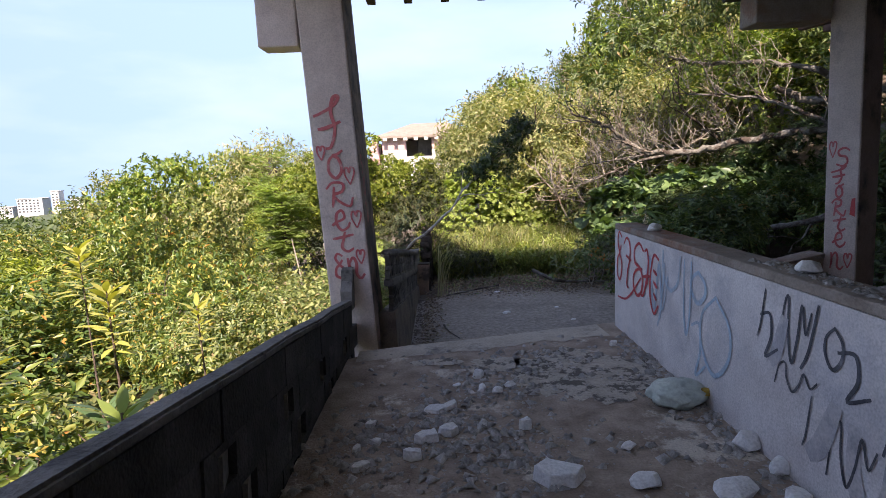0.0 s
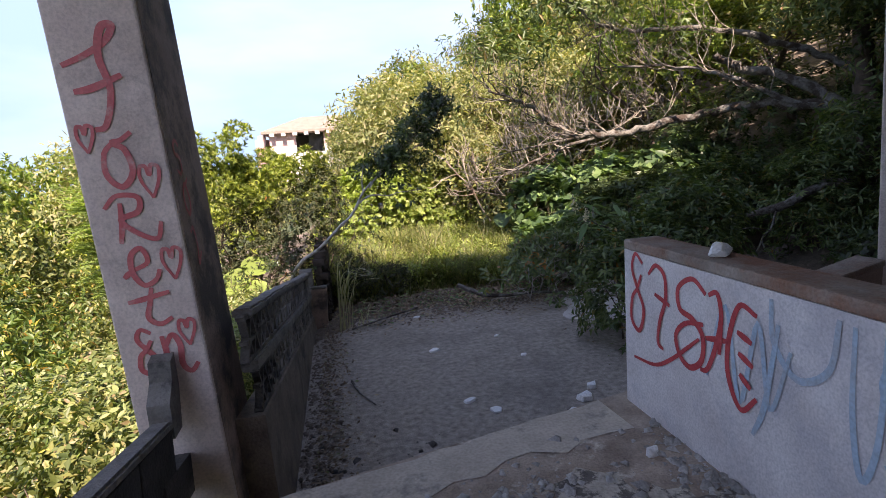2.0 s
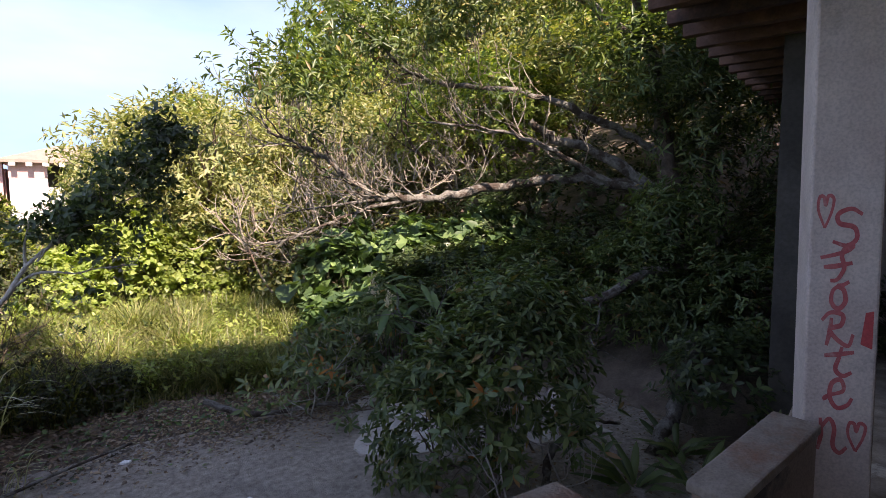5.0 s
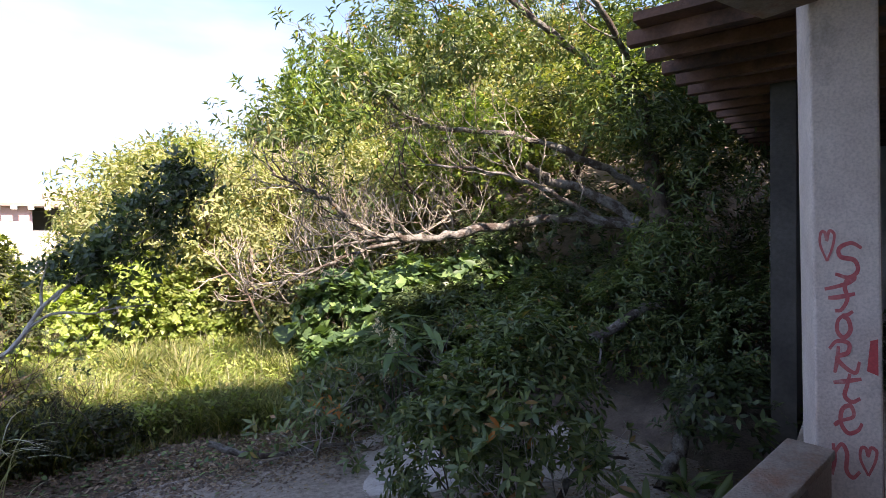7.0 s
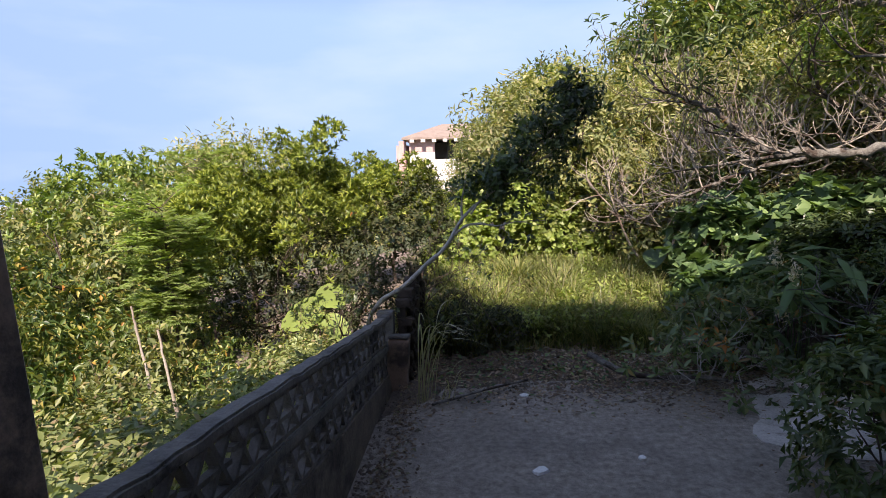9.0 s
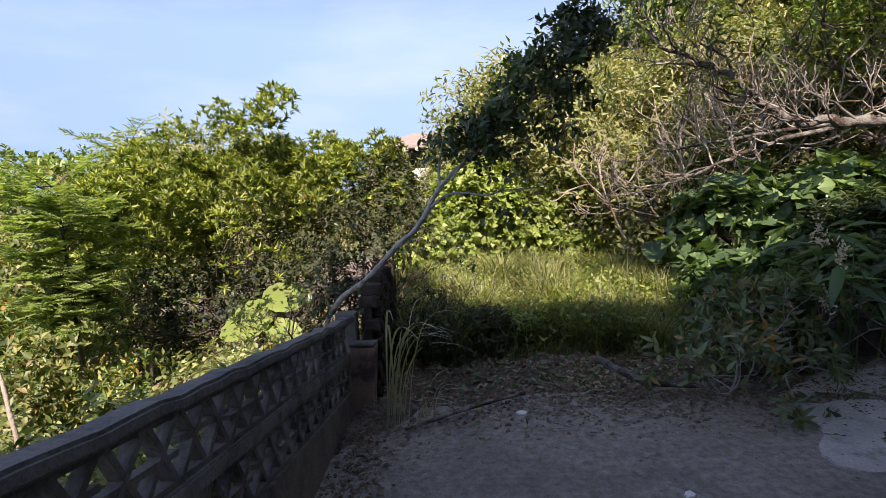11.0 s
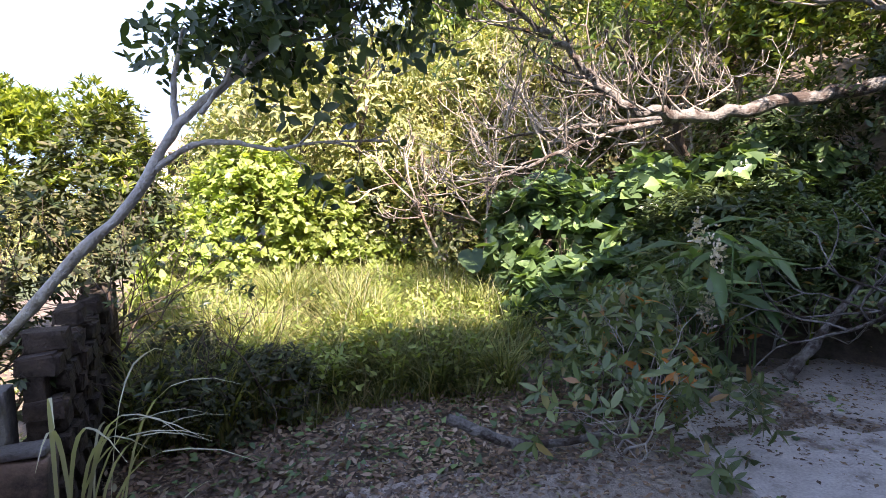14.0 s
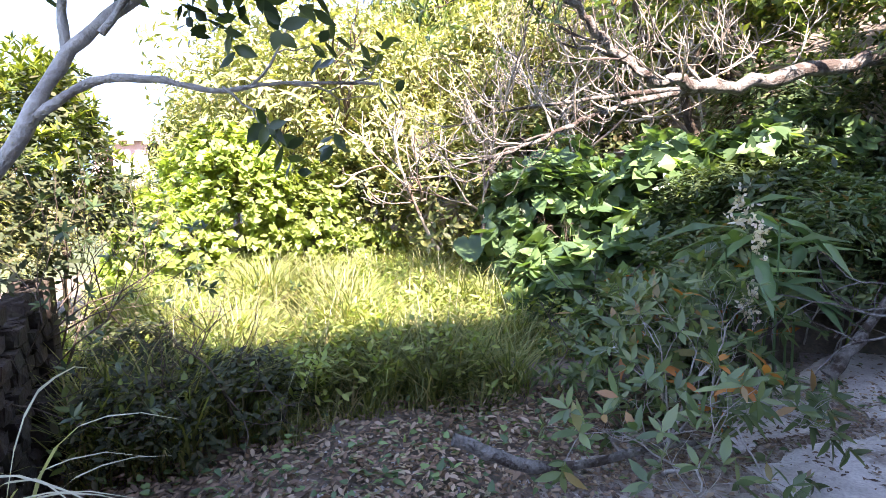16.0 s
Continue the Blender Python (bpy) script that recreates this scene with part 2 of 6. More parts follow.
F = {
    "croton": foliage("croton_leaves", [(0, (0.05, 0.10, 0.025)), (0.6, (0.14, 0.20, 0.05)), (0.86, (0.32, 0.33, 0.09)), (0.97, (0.46, 0.36, 0.09)), (1, (0.42, 0.17, 0.04))], 0.4),
    "gold": foliage("gold_croton_leaves", [(0, (0.16, 0.24, 0.05)), (0.5, (0.36, 0.38, 0.09)), (0.85, (0.50, 0.40, 0.10)), (1, (0.46, 0.18, 0.04))], 0.35, 0.35),
    "shrub": foliage("shrub_leaves", [(0, (0.06, 0.12, 0.02)), (0.6, (0.17, 0.24, 0.04)), (1, (0.33, 0.37, 0.08))], 0.4),
    "yellow": foliage("yellow_green_leaves", [(0, (0.06, 0.10, 0.02)), (0.45, (0.17, 0.225, 0.035)), (1, (0.37, 0.40, 0.07))], 0.45),
    "hill": foliage("hill_leaves", [(0, (0.055, 0.085, 0.028)), (0.5, (0.15, 0.18, 0.055)), (0.88, (0.29, 0.29, 0.10)), (1, (0.34, 0.25, 0.13))], 0.5),
    "dusty": foliage("dusty_olive_leaves", [(0, (0.16, 0.19, 0.07)), (0.6, (0.29, 0.31, 0.12)), (1, (0.42, 0.36, 0.20))], 0.6),
    "lime": foliage("lime_vine_leaves", [(0, (0.15, 0.21, 0.05)), (0.6, (0.27, 0.34, 0.09)), (1, (0.42, 0.46, 0.15))], 0.45, 0.4),
    "weed": foliage("pale_weed_leaves", [(0, (0.09, 0.125, 0.04)), (0.5, (0.21, 0.255, 0.085)), (0.86, (0.38, 0.40, 0.18)), (1, (0.28, 0.19, 0.11))], 0.5, 0.3),
    "vine": foliage("deep_green_vine_leaves", [(0, (0.055, 0.10, 0.045)), (0.6, (0.10, 0.17, 0.07)), (1, (0.22, 0.32, 0.12))], 0.35, 0.3),
    "lance": foliage("grey_green_lance_leaves", [(0, (0.05, 0.085, 0.032)), (0.6, (0.11, 0.16, 0.06)), (0.96, (0.19, 0.23, 0.09)), (1, (0.32, 0.16, 0.07))], 0.4, 0.3),
    "whorl": foliage("whorled_grey_green_leaves", [(0, (0.07, 0.11, 0.05)), (0.6, (0.14, 0.195, 0.085)), (0.95, (0.22, 0.26, 0.12)), (1, (0.32, 0.16, 0.07))], 0.35, 0.3),
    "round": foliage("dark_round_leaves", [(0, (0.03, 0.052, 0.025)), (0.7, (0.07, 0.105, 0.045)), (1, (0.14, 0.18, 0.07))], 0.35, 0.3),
    # Shade is put into the leaf colour of the bush and weeds.
    "shade": foliage("shade_dark_leaves", [(0, (0.03, 0.04, 0.018)), (0.7, (0.06, 0.075, 0.033)), (1, (0.11, 0.10, 0.05))], 0.6, 0.2, 0.3),
    "feather": foliage("feathery_leaves", [(0, (0.15, 0.22, 0.065)), (1, (0.28, 0.35, 0.12))], 0.55, 0.4),
    "grass": foliage("grass_blades", [(0, (0.10, 0.13, 0.045)), (0.5, (0.19, 0.22, 0.075)), (0.85, (0.32, 0.31, 0.12)), (1, (0.42, 0.34, 0.19))], 0.55, 0.35),
    "plume": foliage("pale_dry_grass", [(0, (0.35, 0.34, 0.24)), (1, (0.5, 0.48, 0.36))], 0.6, 0.3),
    "ear": foliage("elephant_ear_leaf", [(0, (0.17, 0.25, 0.06)), (1, (0.27, 0.34, 0.09))], 0.4, 0.3),
    "litter": foliage("dead_leaf_litter", [(0, (0.10, 0.065, 0.045)), (0.5, (0.22, 0.14, 0.09)), (0.88, (0.38, 0.29, 0.21)), (1, (0.16, 0.20, 0.08))], 0.7, 0.1),
    "orange": foliage("orange_dying_leaves", [(0, (0.38, 0.13, 0.03)), (1, (0.5, 0.22, 0.06))], 0.5, 0.4),
    "far": foliage("far_wood_leaves", [(0, (0.05, 0.085, 0.03)), (1, (0.13, 0.17, 0.06))], 0.6, 0.2),
    "flower": foliage("cream_flowers", [(0, (0.5, 0.42, 0.38)), (1, (0.7, 0.62, 0.55))], 0.6, 0.3),
}


# ---- building helpers ----
def thing(name, base, label, category, group="", kind=""):
    ob = new(name)
    ob.empty_display_size = 0.1
    ob.matrix_basis = Matrix.Translation(base)
    ob["base"] = tuple(base)
    return tagged(ob, label, category, group, kind)


def adopt(ob, parent):
    """ob's mesh is in world places; it becomes a part of parent."""
    ob.parent = parent
    base = Vector((0, 0, 0))
    p = parent
    while p is not None:
        if p.get("base") is not None:
            base = base + Vector(p["base"])
        p = p.parent
    ob.matrix_parent_inverse = Matrix.Translation(-base)
    return ob


def part(name, bm, material, parent=None, label="", smooth=False):
    me = bpy.data.meshes.new(name)
    bm.to_mesh(me)
    bm.free()
    me.materials.append(material)
    if smooth:
        me.polygons.foreach_set("use_smooth", [True] * len(me.polygons))
    ob = new(name, me)
    if parent is not None:
        adopt(ob, parent)
    if label:
        ob["label"] = label
    return ob


def box(bm, x0, x1, y0, y1, z0, z1, bevel=0.0, m=None):
    r = bmesh.ops.create_cube(bm, size=1)
    vs = r["verts"]
    for v in vs:
        v.co = Vector((x0 + (v.co.x + 0.5) * (x1 - x0), y0 + (v.co.y + 0.5) * (y1 - y0), z0 + (v.co.z + 0.5) * (z1 - z0)))
        if m is not None:
            v.co = m @ v.co
    if bevel:
        es = list({e for v in vs for e in v.link_edges})
        bmesh.ops.bevel(bm, geom=es, offset=bevel, segments=2, affect="EDGES", profile=0.5)
    return bm


def one_box(*a, **k):
    return box(bmesh.new(), *a, **k)


def mesh_from(name, verts, faces, material, parent=None, label="", smooth=False):
    """A mesh from arrays: verts n x 3, faces as an int array k x 3 or k x 4."""
    me = bpy.data.meshes.new(name)
    verts, faces = np.asarray(verts, np.float32), np.asarray(faces, np.int32)
    k = faces.shape[1]
    me.vertices.add(len(verts))
    me.vertices.foreach_set("co", verts.ravel())
    me.loops.add(faces.size)
    me.loops.foreach_set("vertex_index", faces.ravel())
    me.polygons.add(len(faces))
    me.polygons.foreach_set("loop_start", np.arange(0, faces.size, k, dtype=np.int32))
    me.update(calc_edges=True)
    me.materials.append(material)
    if smooth:
        me.polygons.foreach_set("use_smooth", [True] * len(faces))
    ob = new(name, me)
    if parent is not None:
        adopt(ob, parent)
    if label:
        ob["label"] = label
    return ob


def unit(a):
    return a / np.maximum(np.linalg.norm(a, axis=-1, keepdims=True), 1e-9)


OVATE = ((0.0, 0.0), (0.3, 0.42), (0.62, 0.40), (1.0, 0.0))
DIAMOND = ((0.0, 0.0), (0.45, 0.5), (1.0, 0.0))
LANCE = ((0.0, 0.0), (0.35, 0.5), (1.0, 0.0))
HEART = ((0.0, 0.0), (-0.12, 0.30), (0.18, 0.54), (0.6, 0.36), (1.0, 0.0))


def blade_arrays(P, D, N, L, W, u=0.45, fold=0.2, droop=0.15):
    """Small leaves of two triangles, folded along the midrib."""
    n = len(P)
    D = unit(D)
    S = unit(np.cross(D, N))
    N = np.cross(S, D)
    L, W = np.asarray(L).reshape(-1, 1), np.asarray(W).reshape(-1, 1)
    mid = P + D * L * u + N * W * fold
    V = np.stack((P, mid + S * W * 0.5, P + D * L - N * L * droop, mid - S * W * 0.5), 1).reshape(-1, 3)
    f = np.array(((0, 1, 2), (0, 2, 3)))
    return V, (np.arange(n)[:, None, None] * 4 + f[None]).reshape(-1, 3)


def leaf_arrays(P, D, N, L, W, outline=OVATE, fold=0.22, droop=0.12):
    """Leaves with a folded midrib: P base, D direction, N up side, L length, W width."""
    n = len(P)
    D = unit(D)
    S = unit(np.cross(D, N))
    N = np.cross(S, D)
    L, W = np.asarray(L).reshape(-1, 1), np.asarray(W).reshape(-1, 1)
    ring = list(outline) + [(u, -v) for u, v in outline[-2:0:-1]]
    vs = [P + D * L * 0.5 - N * W * fold]
    for u, v in ring:
        vs.append(P + D * L * u + S * W * v - N * (L * droop * u * u))
    V = np.stack(vs, 1)
    k = len(ring)
    f = np.array([(0, 1 + i, 1 + (i + 1) % k) for i in range(k)])
    Fc = (np.arange(n)[:, None, None] * (k + 1) + f[None]).reshape(-1, 3)
    return V.reshape(-1, 3), Fc


def joined(parts):
    vs, fs, o = [], [], 0
    for v, f in parts:
        vs.append(v)
        fs.append(f + o)
        o += len(v)
    return np.concatenate(vs), np.concatenate(fs)


def bumpy(d, seed, f=2.0):
    return np.array([noise.noise(Vector((x * f + seed, y * f, z * f - seed))) for x, y, z in d])


def shoots(rng, centre, radii, n, low=0.5, lumps=0.35, seed=0.0, floor_z=None, up=0.4):
    d = unit(rng.normal(size=(n, 3)))
    d[:, 2] = np.where(d[:, 2] < -0.5, -d[:, 2], d[:, 2])
    r = low + (1 - low) * rng.random(n) ** 0.6
    r = r * (1 + lumps * bumpy(d, seed, 1.7) + lumps * 0.6 * bumpy(d, seed + 9, 4.2))
    p = np.asarray(centre) + d * np.asarray(radii) * r[:, None]
    if floor_z is not None:
        p[:, 2] = np.maximum(p[:, 2], floor_z + 0.05 * rng.random(n))
    s = unit(d / np.asarray(radii) * min(radii) + np.array((0, 0, up)) + rng.normal(size=(n, 3)) * 0.4)
    return p, s


def clumped(rng, centre, radii, n, clumps, size, lumps=0.3, seed=0.0, up=0.4):
    """Shoots gathered into rounded clumps over a crown, with gaps between."""
    c, o = shoots(rng, centre, radii, clumps, 0.8, lumps, seed, up=up)
    k = rng.integers(0, clumps, n)
    d = unit(rng.normal(size=(n, 3)) + o[k] * 0.7)
    r = size * (0.6 + 0.8 * rng.random(clumps))[k] * rng.random(n) ** 0.4
    core, w = shoots(rng, centre, np.asarray(radii) * 0.75, n // 5, 0.3, lumps, seed, up=up)
    p = np.concatenate((c[k] + d * r[:, None], core))
    return p, np.concatenate((unit(d + np.array((0, 0, up)) + rng.normal(size=(n, 3)) * 0.3), w))


def dress(rng, p, s, per, size, aspect=0.42, length=0.22, outline=OVATE, spread=1.0, droop=0.12, tuft=False, wild=0.25):
    """Sets leaves along shoots that start at p in direction s."""
    n = len(p)
    a = unit(np.cross(s, rng.normal(size=(n, 3))))
    b = np.cross(s, a)
    P, D, N = [], [], []
    for j in range(per):
        ang = j * 2.4 + rng.random(n) * 0.7
        rad = a * np.cos(ang)[:, None] + b * np.sin(ang)[:, None]
        u = (0.75 + 0.25 * j / per) if tuft else (j + 0.5) / per
        P.append(p + s * (length * u))
        D.append(unit(rad * spread + s * (0.55 if not tuft else 0.8) + rng.normal(size=(n, 3)) * 0.18))
        N.append(unit(s + np.array((0, 0, 0.5)) + rng.normal(size=(n, 3)) * wild))
    P, D, N = np.concatenate(P), np.concatenate(D), np.concatenate(N)
    L = size * (0.65 + 0.6 * rng.random(len(P)))
    if outline is DIAMOND or outline is LANCE:
        return blade_arrays(P, D, N, L, L * aspect, 0.45 if outline is DIAMOND else 0.38, 0.2, droop)
    return leaf_arrays(P, D, N, L, L * aspect, outline, droop=droop)


def tube(points, radii, sides=7):
    pts, rad = np.asarray(points, float), np.asarray(radii, float)
    t = unit(np.gradient(pts, axis=0))
    ref = np.array((0.31, 0.17, 0.93)) if abs(t[0][2]) < 0.9 else np.array((1.0, 0.1, 0.0))
    a = unit(np.cross(t, ref))
    b = np.cross(t, a)
    ang = np.arange(sides) * 2 * math.pi / sides
    V = pts[:, None] + rad[:, None, None] * (a[:, None] * np.cos(ang)[None, :, None] + b[:, None] * np.sin(ang)[None, :, None])
    m = len(pts)
    f = []
    for i in range(m - 1):
        for j in range(sides):
            k = (j + 1) % sides
            f += [(i * sides + j, i * sides + k, (i + 1) * sides + k), (i * sides + j, (i + 1) * sides + k, (i + 1) * sides + j)]
    return V.reshape(-1, 3), np.array(f)


def smooth_line(pts, per=6):
    p = [np.asarray(q, float) for q in pts]
    p = [2 * p[0] - p[1]] + p + [2 * p[-1] - p[-2]]
    out = []
    for i in range(1, len(p) - 2):
        for k in range(per):
            t = k / per
            out.append(0.5 * (2 * p[i] + (p[i + 1] - p[i - 1]) * t + (2 * p[i - 1] - 5 * p[i] + 4 * p[i + 1] - p[i + 2]) * t * t + (3 * p[i] - p[i - 1] - 3 * p[i + 1] + p[i + 2]) * t ** 3))
    out.append(p[-2])
    return np.array(out)


def limb(pts, r0, r1, rng, knots=0.12, sides=8, per=6):
    q = smooth_line(pts, per)
    q = q + rng.normal(size=q.shape) * r0 * knots
    r = np.linspace(r0, r1, len(q)) * (1 + 0.15 * rng.normal(size=len(q)).clip(-1, 1))
    return tube(q, r, sides)


def twigs(rng, start, way, length, radius, depth, out, tips, up=0.15, spread=0.75, kids=3):
    """Bare forking branches; collects tubes and the tips."""
    way = unit(np.asarray(way, float))
    pts = [np.asarray(start, float)]
    w = way
    for _ in range(4):
        w = unit(w + rng.normal(size=3) * 0.22 + np.array((0, 0, up * 0.3)))
        pts.append(pts[-1] + w * length / 4)
    out.append(tube(pts, np.linspace(radius, radius * 0.55, 5), 5 if depth > 1 else 3))
    if depth == 0:
        tips.append((pts[-1], w))
        return
    for k in range(kids):
        q = pts[2 + (k % 3)] if k else pts[-1]
        d = unit(w + rng.normal(size=3) * spread + np.array((0, 0, up)))
        twigs(rng, q, d, length * (0.55 + 0.25 * rng.random()), radius * 0.55, depth - 1, out, tips, up, spread, kids)


def stubby(rng, start, way, length, radius, depth, out, up=0.35, spread=0.6):
    """Thick bare twigs that fork and sweep upward, hardly thinning."""
    w = unit(np.asarray(way, float))
    pts = [np.asarray(start, float)]
    for _ in range(4):
        w = unit(w + rng.normal(size=3) * 0.14 + np.array((0, 0, up * 0.45)))
        pts.append(pts[-1] + w * length / 4)
    out.append(tube(pts, np.linspace(radius, radius * 0.72, 5), 5 if depth > 1 else 4))
    if depth == 0:
        return
    for k in range(2 if rng.random() < 0.6 else 3):
        q = pts[-1] if k < 2 else pts[2]
        stubby(rng, q, unit(w + rng.normal(size=3) * spread), length * rng.uniform(0.55, 0.85), radius * 0.72, depth - 1, out, up, spread)


# ---- ground ----
DRIVE = -0.70


def ground_z(x, y):
    z = -0.76
    if x < -0.85:
        d = -0.85 - x
        z -= 0.9 * min(1.0, d / 0.9) + 0.20 * min(d, 20) + 0.068 * max(0.0, d - 20)
    foot = 5.5 - 1.9 * min(1.0, max(0.0, (y - 10.1) / 1.2))
    if x > foot and y > 5.2:
        z += 0.45 * min(x - foot, 16.0) * min(1.0, (y - 5.2) / 2.5)
    if y > 11:
        z += 0.03 * min(y - 11, 50)
    return z


def make_ground():
    def lines(lo, hi, step, far):
        a = list(np.arange(lo, hi + 1e-6, step))
        s = step
        while a[-1] < far:
            s *= 1.35
            a.append(a[-1] + s)
        s = step
        while a[0] > -far:
            s *= 1.35
            a.insert(0, a[0] - s)
        return a
    xs, ys = lines(-8, 12, 0.35, 2600), lines(-4, 20, 0.35, 3200)
    V = [(x, y, ground_z(x, y) + (0.05 * noise.noise(Vector((x * 1.3, y * 1.3, 0))) if abs(x) < 40 and 9.6 < y < 60 else 0.0)) for y in ys for x in xs]
    w = len(xs)
    Q = [(j * w + i, j * w + i + 1, (j + 1) * w + i + 1, (j + 1) * w + i) for j in range(len(ys) - 1) for i in range(w - 1)]
    ob = mesh_from("ground", V, Q, M["soil"], smooth=True)
    tagged(ob, "dark bare soil under the bushes and grass", "ground", kind="structure")
    ob.data.materials.append(M["land"])
    far = [1 if max(abs(V[q[0]][0]), abs(V[q[0]][1])) > 26 else 0 for q in Q]
    ob.data.polygons.foreach_set("material_index", far)
    return ob


make_ground()


def uneven_slab(name, outline, top, thick, material, label, category):
    """A slab with a worn, slightly uneven outline."""
    bm = bmesh.new()
    vs = [bm.verts.new((x, y, top)) for x, y in outline]
    f = bm.faces.new(vs)
    r = bmesh.ops.extrude_face_region(bm, geom=[f])
    for v in r["geom"]:
        if isinstance(v, bmesh.types.BMVert):
            v.co.z -= thick
    bmesh.ops.recalc_face_normals(bm, faces=bm.faces)
    top_edges = [e for e in bm.edges if all(abs(v.co.z - top) < 1e-5 for v in e.verts)]
    bmesh.ops.bevel(bm, geom=top_edges, offset=0.018, segments=2, affect="EDGES")
    return tagged(part(name, bm, material), label, category, kind="structure")


def ragged(rng, a, b, n, amp):
    a, b = np.array(a, float), np.array(b, float)
    nrm = np.array((-(b - a)[1], (b - a)[0])) / np.linalg.norm(b - a)
    return [tuple(a + (b - a) * i / n + nrm * rng.normal() * amp) for i in range(n)]


RG = np.random.default_rng(3)
drive = uneven_slab("pavement", ragged(RG, (-0.72, 4.62), (3.6, 5.3), 6, 0.01) + ragged(RG, (3.6, 5.3), (5.6, 7.2), 8, 0.05)
                    + ragged(RG, (5.6, 7.2), (5.6, 10.7), 8, 0.08) + ragged(RG, (5.6, 10.7), (3.3, 10.05), 10, 0.07) + ragged(RG, (3.3, 10.05), (1.6, 9.62), 9, 0.07) + ragged(RG, (1.6, 9.62), (0.7, 9.75), 5, 0.06) + ragged(RG, (0.7, 9.75), (-0.1, 9.45), 5, 0.06) + ragged(RG, (-0.1, 9.45), (-0.72, 8.7), 5, 0.05)
                    + ragged(RG, (-0.72, 8.6), (-0.72, 4.62), 5, 0.005), DRIVE, 0.12, M["apron"], "cracked grey concrete drive below the terrace", "pavement")
for k, pts in enumerate((((2.5, 8.35), (3.6, 7.9), (4.4, 8.6), (3.9, 9.3), (2.9, 9.35)), ((4.0, 9.4), (4.5, 8.75), (5.5, 9.2), (5.4, 10.3), (4.35, 10.15)), ((2.75, 9.45), (3.8, 9.42), (4.2, 10.1), (3.5, 9.98)), ((3.8, 7.75), (4.8, 7.5), (5.4, 8.9), (4.6, 8.55)))):
    uneven_slab("pavement", sum((ragged(RG, pts[i], pts[(i + 1) % len(pts)], 7, 0.035) for i in range(len(pts))), []), DRIVE + 0.014, 0.03, M["pale_slab"], "pale broken concrete patch lying on the drive", "pavement")
slab = uneven_slab("floor", [(-1.04, -3.2), (10.5, -3.2), (10.5, 8.0), (3.85, 5.55), (2.5, 4.98)] + ragged(RG, (1.5, 4.9), (-1.04, 4.28), 10, 0.006) + [(-1.04, 4.1)],
                   0.0, 0.9, M["slab"], "stained concrete terrace slab strewn with rubble", "floor")
# paler bare band along the slab's edge
bm = bmesh.new()
lipA, lipB = ragged(RG, (-0.95, 4.27), (1.34, 4.83), 16, 0.012), ragged(RG, (-0.95, 4.02), (1.36, 4.50), 16, 0.03)
va, vb = [bm.verts.new((x, y, 0.004)) for x, y in lipA], [bm.verts.new((x, y, 0.004)) for x, y in lipB]
for i in range(15):
    bm.faces.new((va[i], vb[i], vb[i + 1], va[i + 1]))
bmesh.ops.recalc_face_normals(bm, faces=bm.faces)
tagged(part("trim", bm, M["lip"]), "pale bare concrete band along the slab edge", "slab edge", kind="structure")


# pale screed that is left on the slab in a worn patch
def screed(cx, cy, rx, ry, seed):
    rng = np.random.default_rng(seed)
    bm = bmesh.new()
    vs = []
    for k in range(44):
        a = k / 44 * 2 * math.pi
        r = 1 + 0.30 * noise.noise(Vector((math.cos(a) * 1.6 + seed, math.sin(a) * 1.6, 0))) + 0.10 * rng.normal()
        vs.append(bm.verts.new((cx + rx * r * math.cos(a), cy + ry * r * math.sin(a), 0.0045)))
    bmesh.ops.triangle_fill(bm, edges=[bm.edges.new((vs[k], vs[(k + 1) % 44])) for k in range(44)], use_beauty=True)
    bmesh.ops.recalc_face_normals(bm, faces=bm.faces)
    tagged(part("trim", bm, M["screed"]), "pale worn screed patch left on the slab", "screed", kind="structure")


screed(0.78, 3.60, 0.52, 0.50, 4)
screed(0.18, 3.85, 0.22, 0.16, 6)
screed(-0.30, 3.95, 0.20, 0.09, 7)


# ---- terrace: pierced block walls ----
def holed_block(w, h, d, hw, hh):
    bm = bmesh.new()
    box(bm, -d / 2, d / 2, -w / 2, -hw / 2, -h / 2, h / 2)
    box(bm, -d / 2, d / 2, hw / 2, w / 2, -h / 2, h / 2)
    box(bm, -d / 2, d / 2, -hw / 2, hw / 2, -h / 2, -hh / 2)
    box(bm, -d / 2, d / 2, -hw / 2, hw / 2, hh / 2, h / 2)
    return bm


def bar(bm, a, b, width, d):
    a, b = Vector((0, *a)), Vector((0, *b))
    ax = (b - a).normalized()
    m = Matrix.Translation((a + b) / 2) @ Matrix(((1, 0, 0), (0, ax.y, -ax.z), (0, ax.z, ax.y))).to_4x4()
    box(bm, -d / 2, d / 2, -(b - a).length / 2, (b - a).length / 2, -width / 2, width / 2, m=m)


def lattice_block(w, h, d, flip):
    """A pierced block: rails above and below, two zigzags that cross and a thin bar at mid-height."""
    bm = bmesh.new()
    t = 0.024
    box(bm, -d / 2, d / 2, -w / 2, w / 2, h / 2 - t, h / 2)
    box(bm, -d / 2, d / 2, -w / 2, w / 2, -h / 2, -h / 2 + t)
    for sg in (-1, 1):
        bar(bm, (-w / 2, -h / 2 * sg), (0, h / 2 * sg), t, d * (0.86 + 0.06 * sg))
        bar(bm, (w / 2, -h / 2 * sg), (0, h / 2 * sg), t, d * (0.90 + 0.06 * sg))
    bar(bm, (-w / 2, 0.02 * flip), (w / 2, 0.02 * flip), t * 0.9, d * 0.76)
    return bm


def bare_mesh(name, bm, material):
    me = bpy.data.meshes.new(name)
    bm.to_mesh(me)
    bm.free()
    me.materials.append(material)
    return me


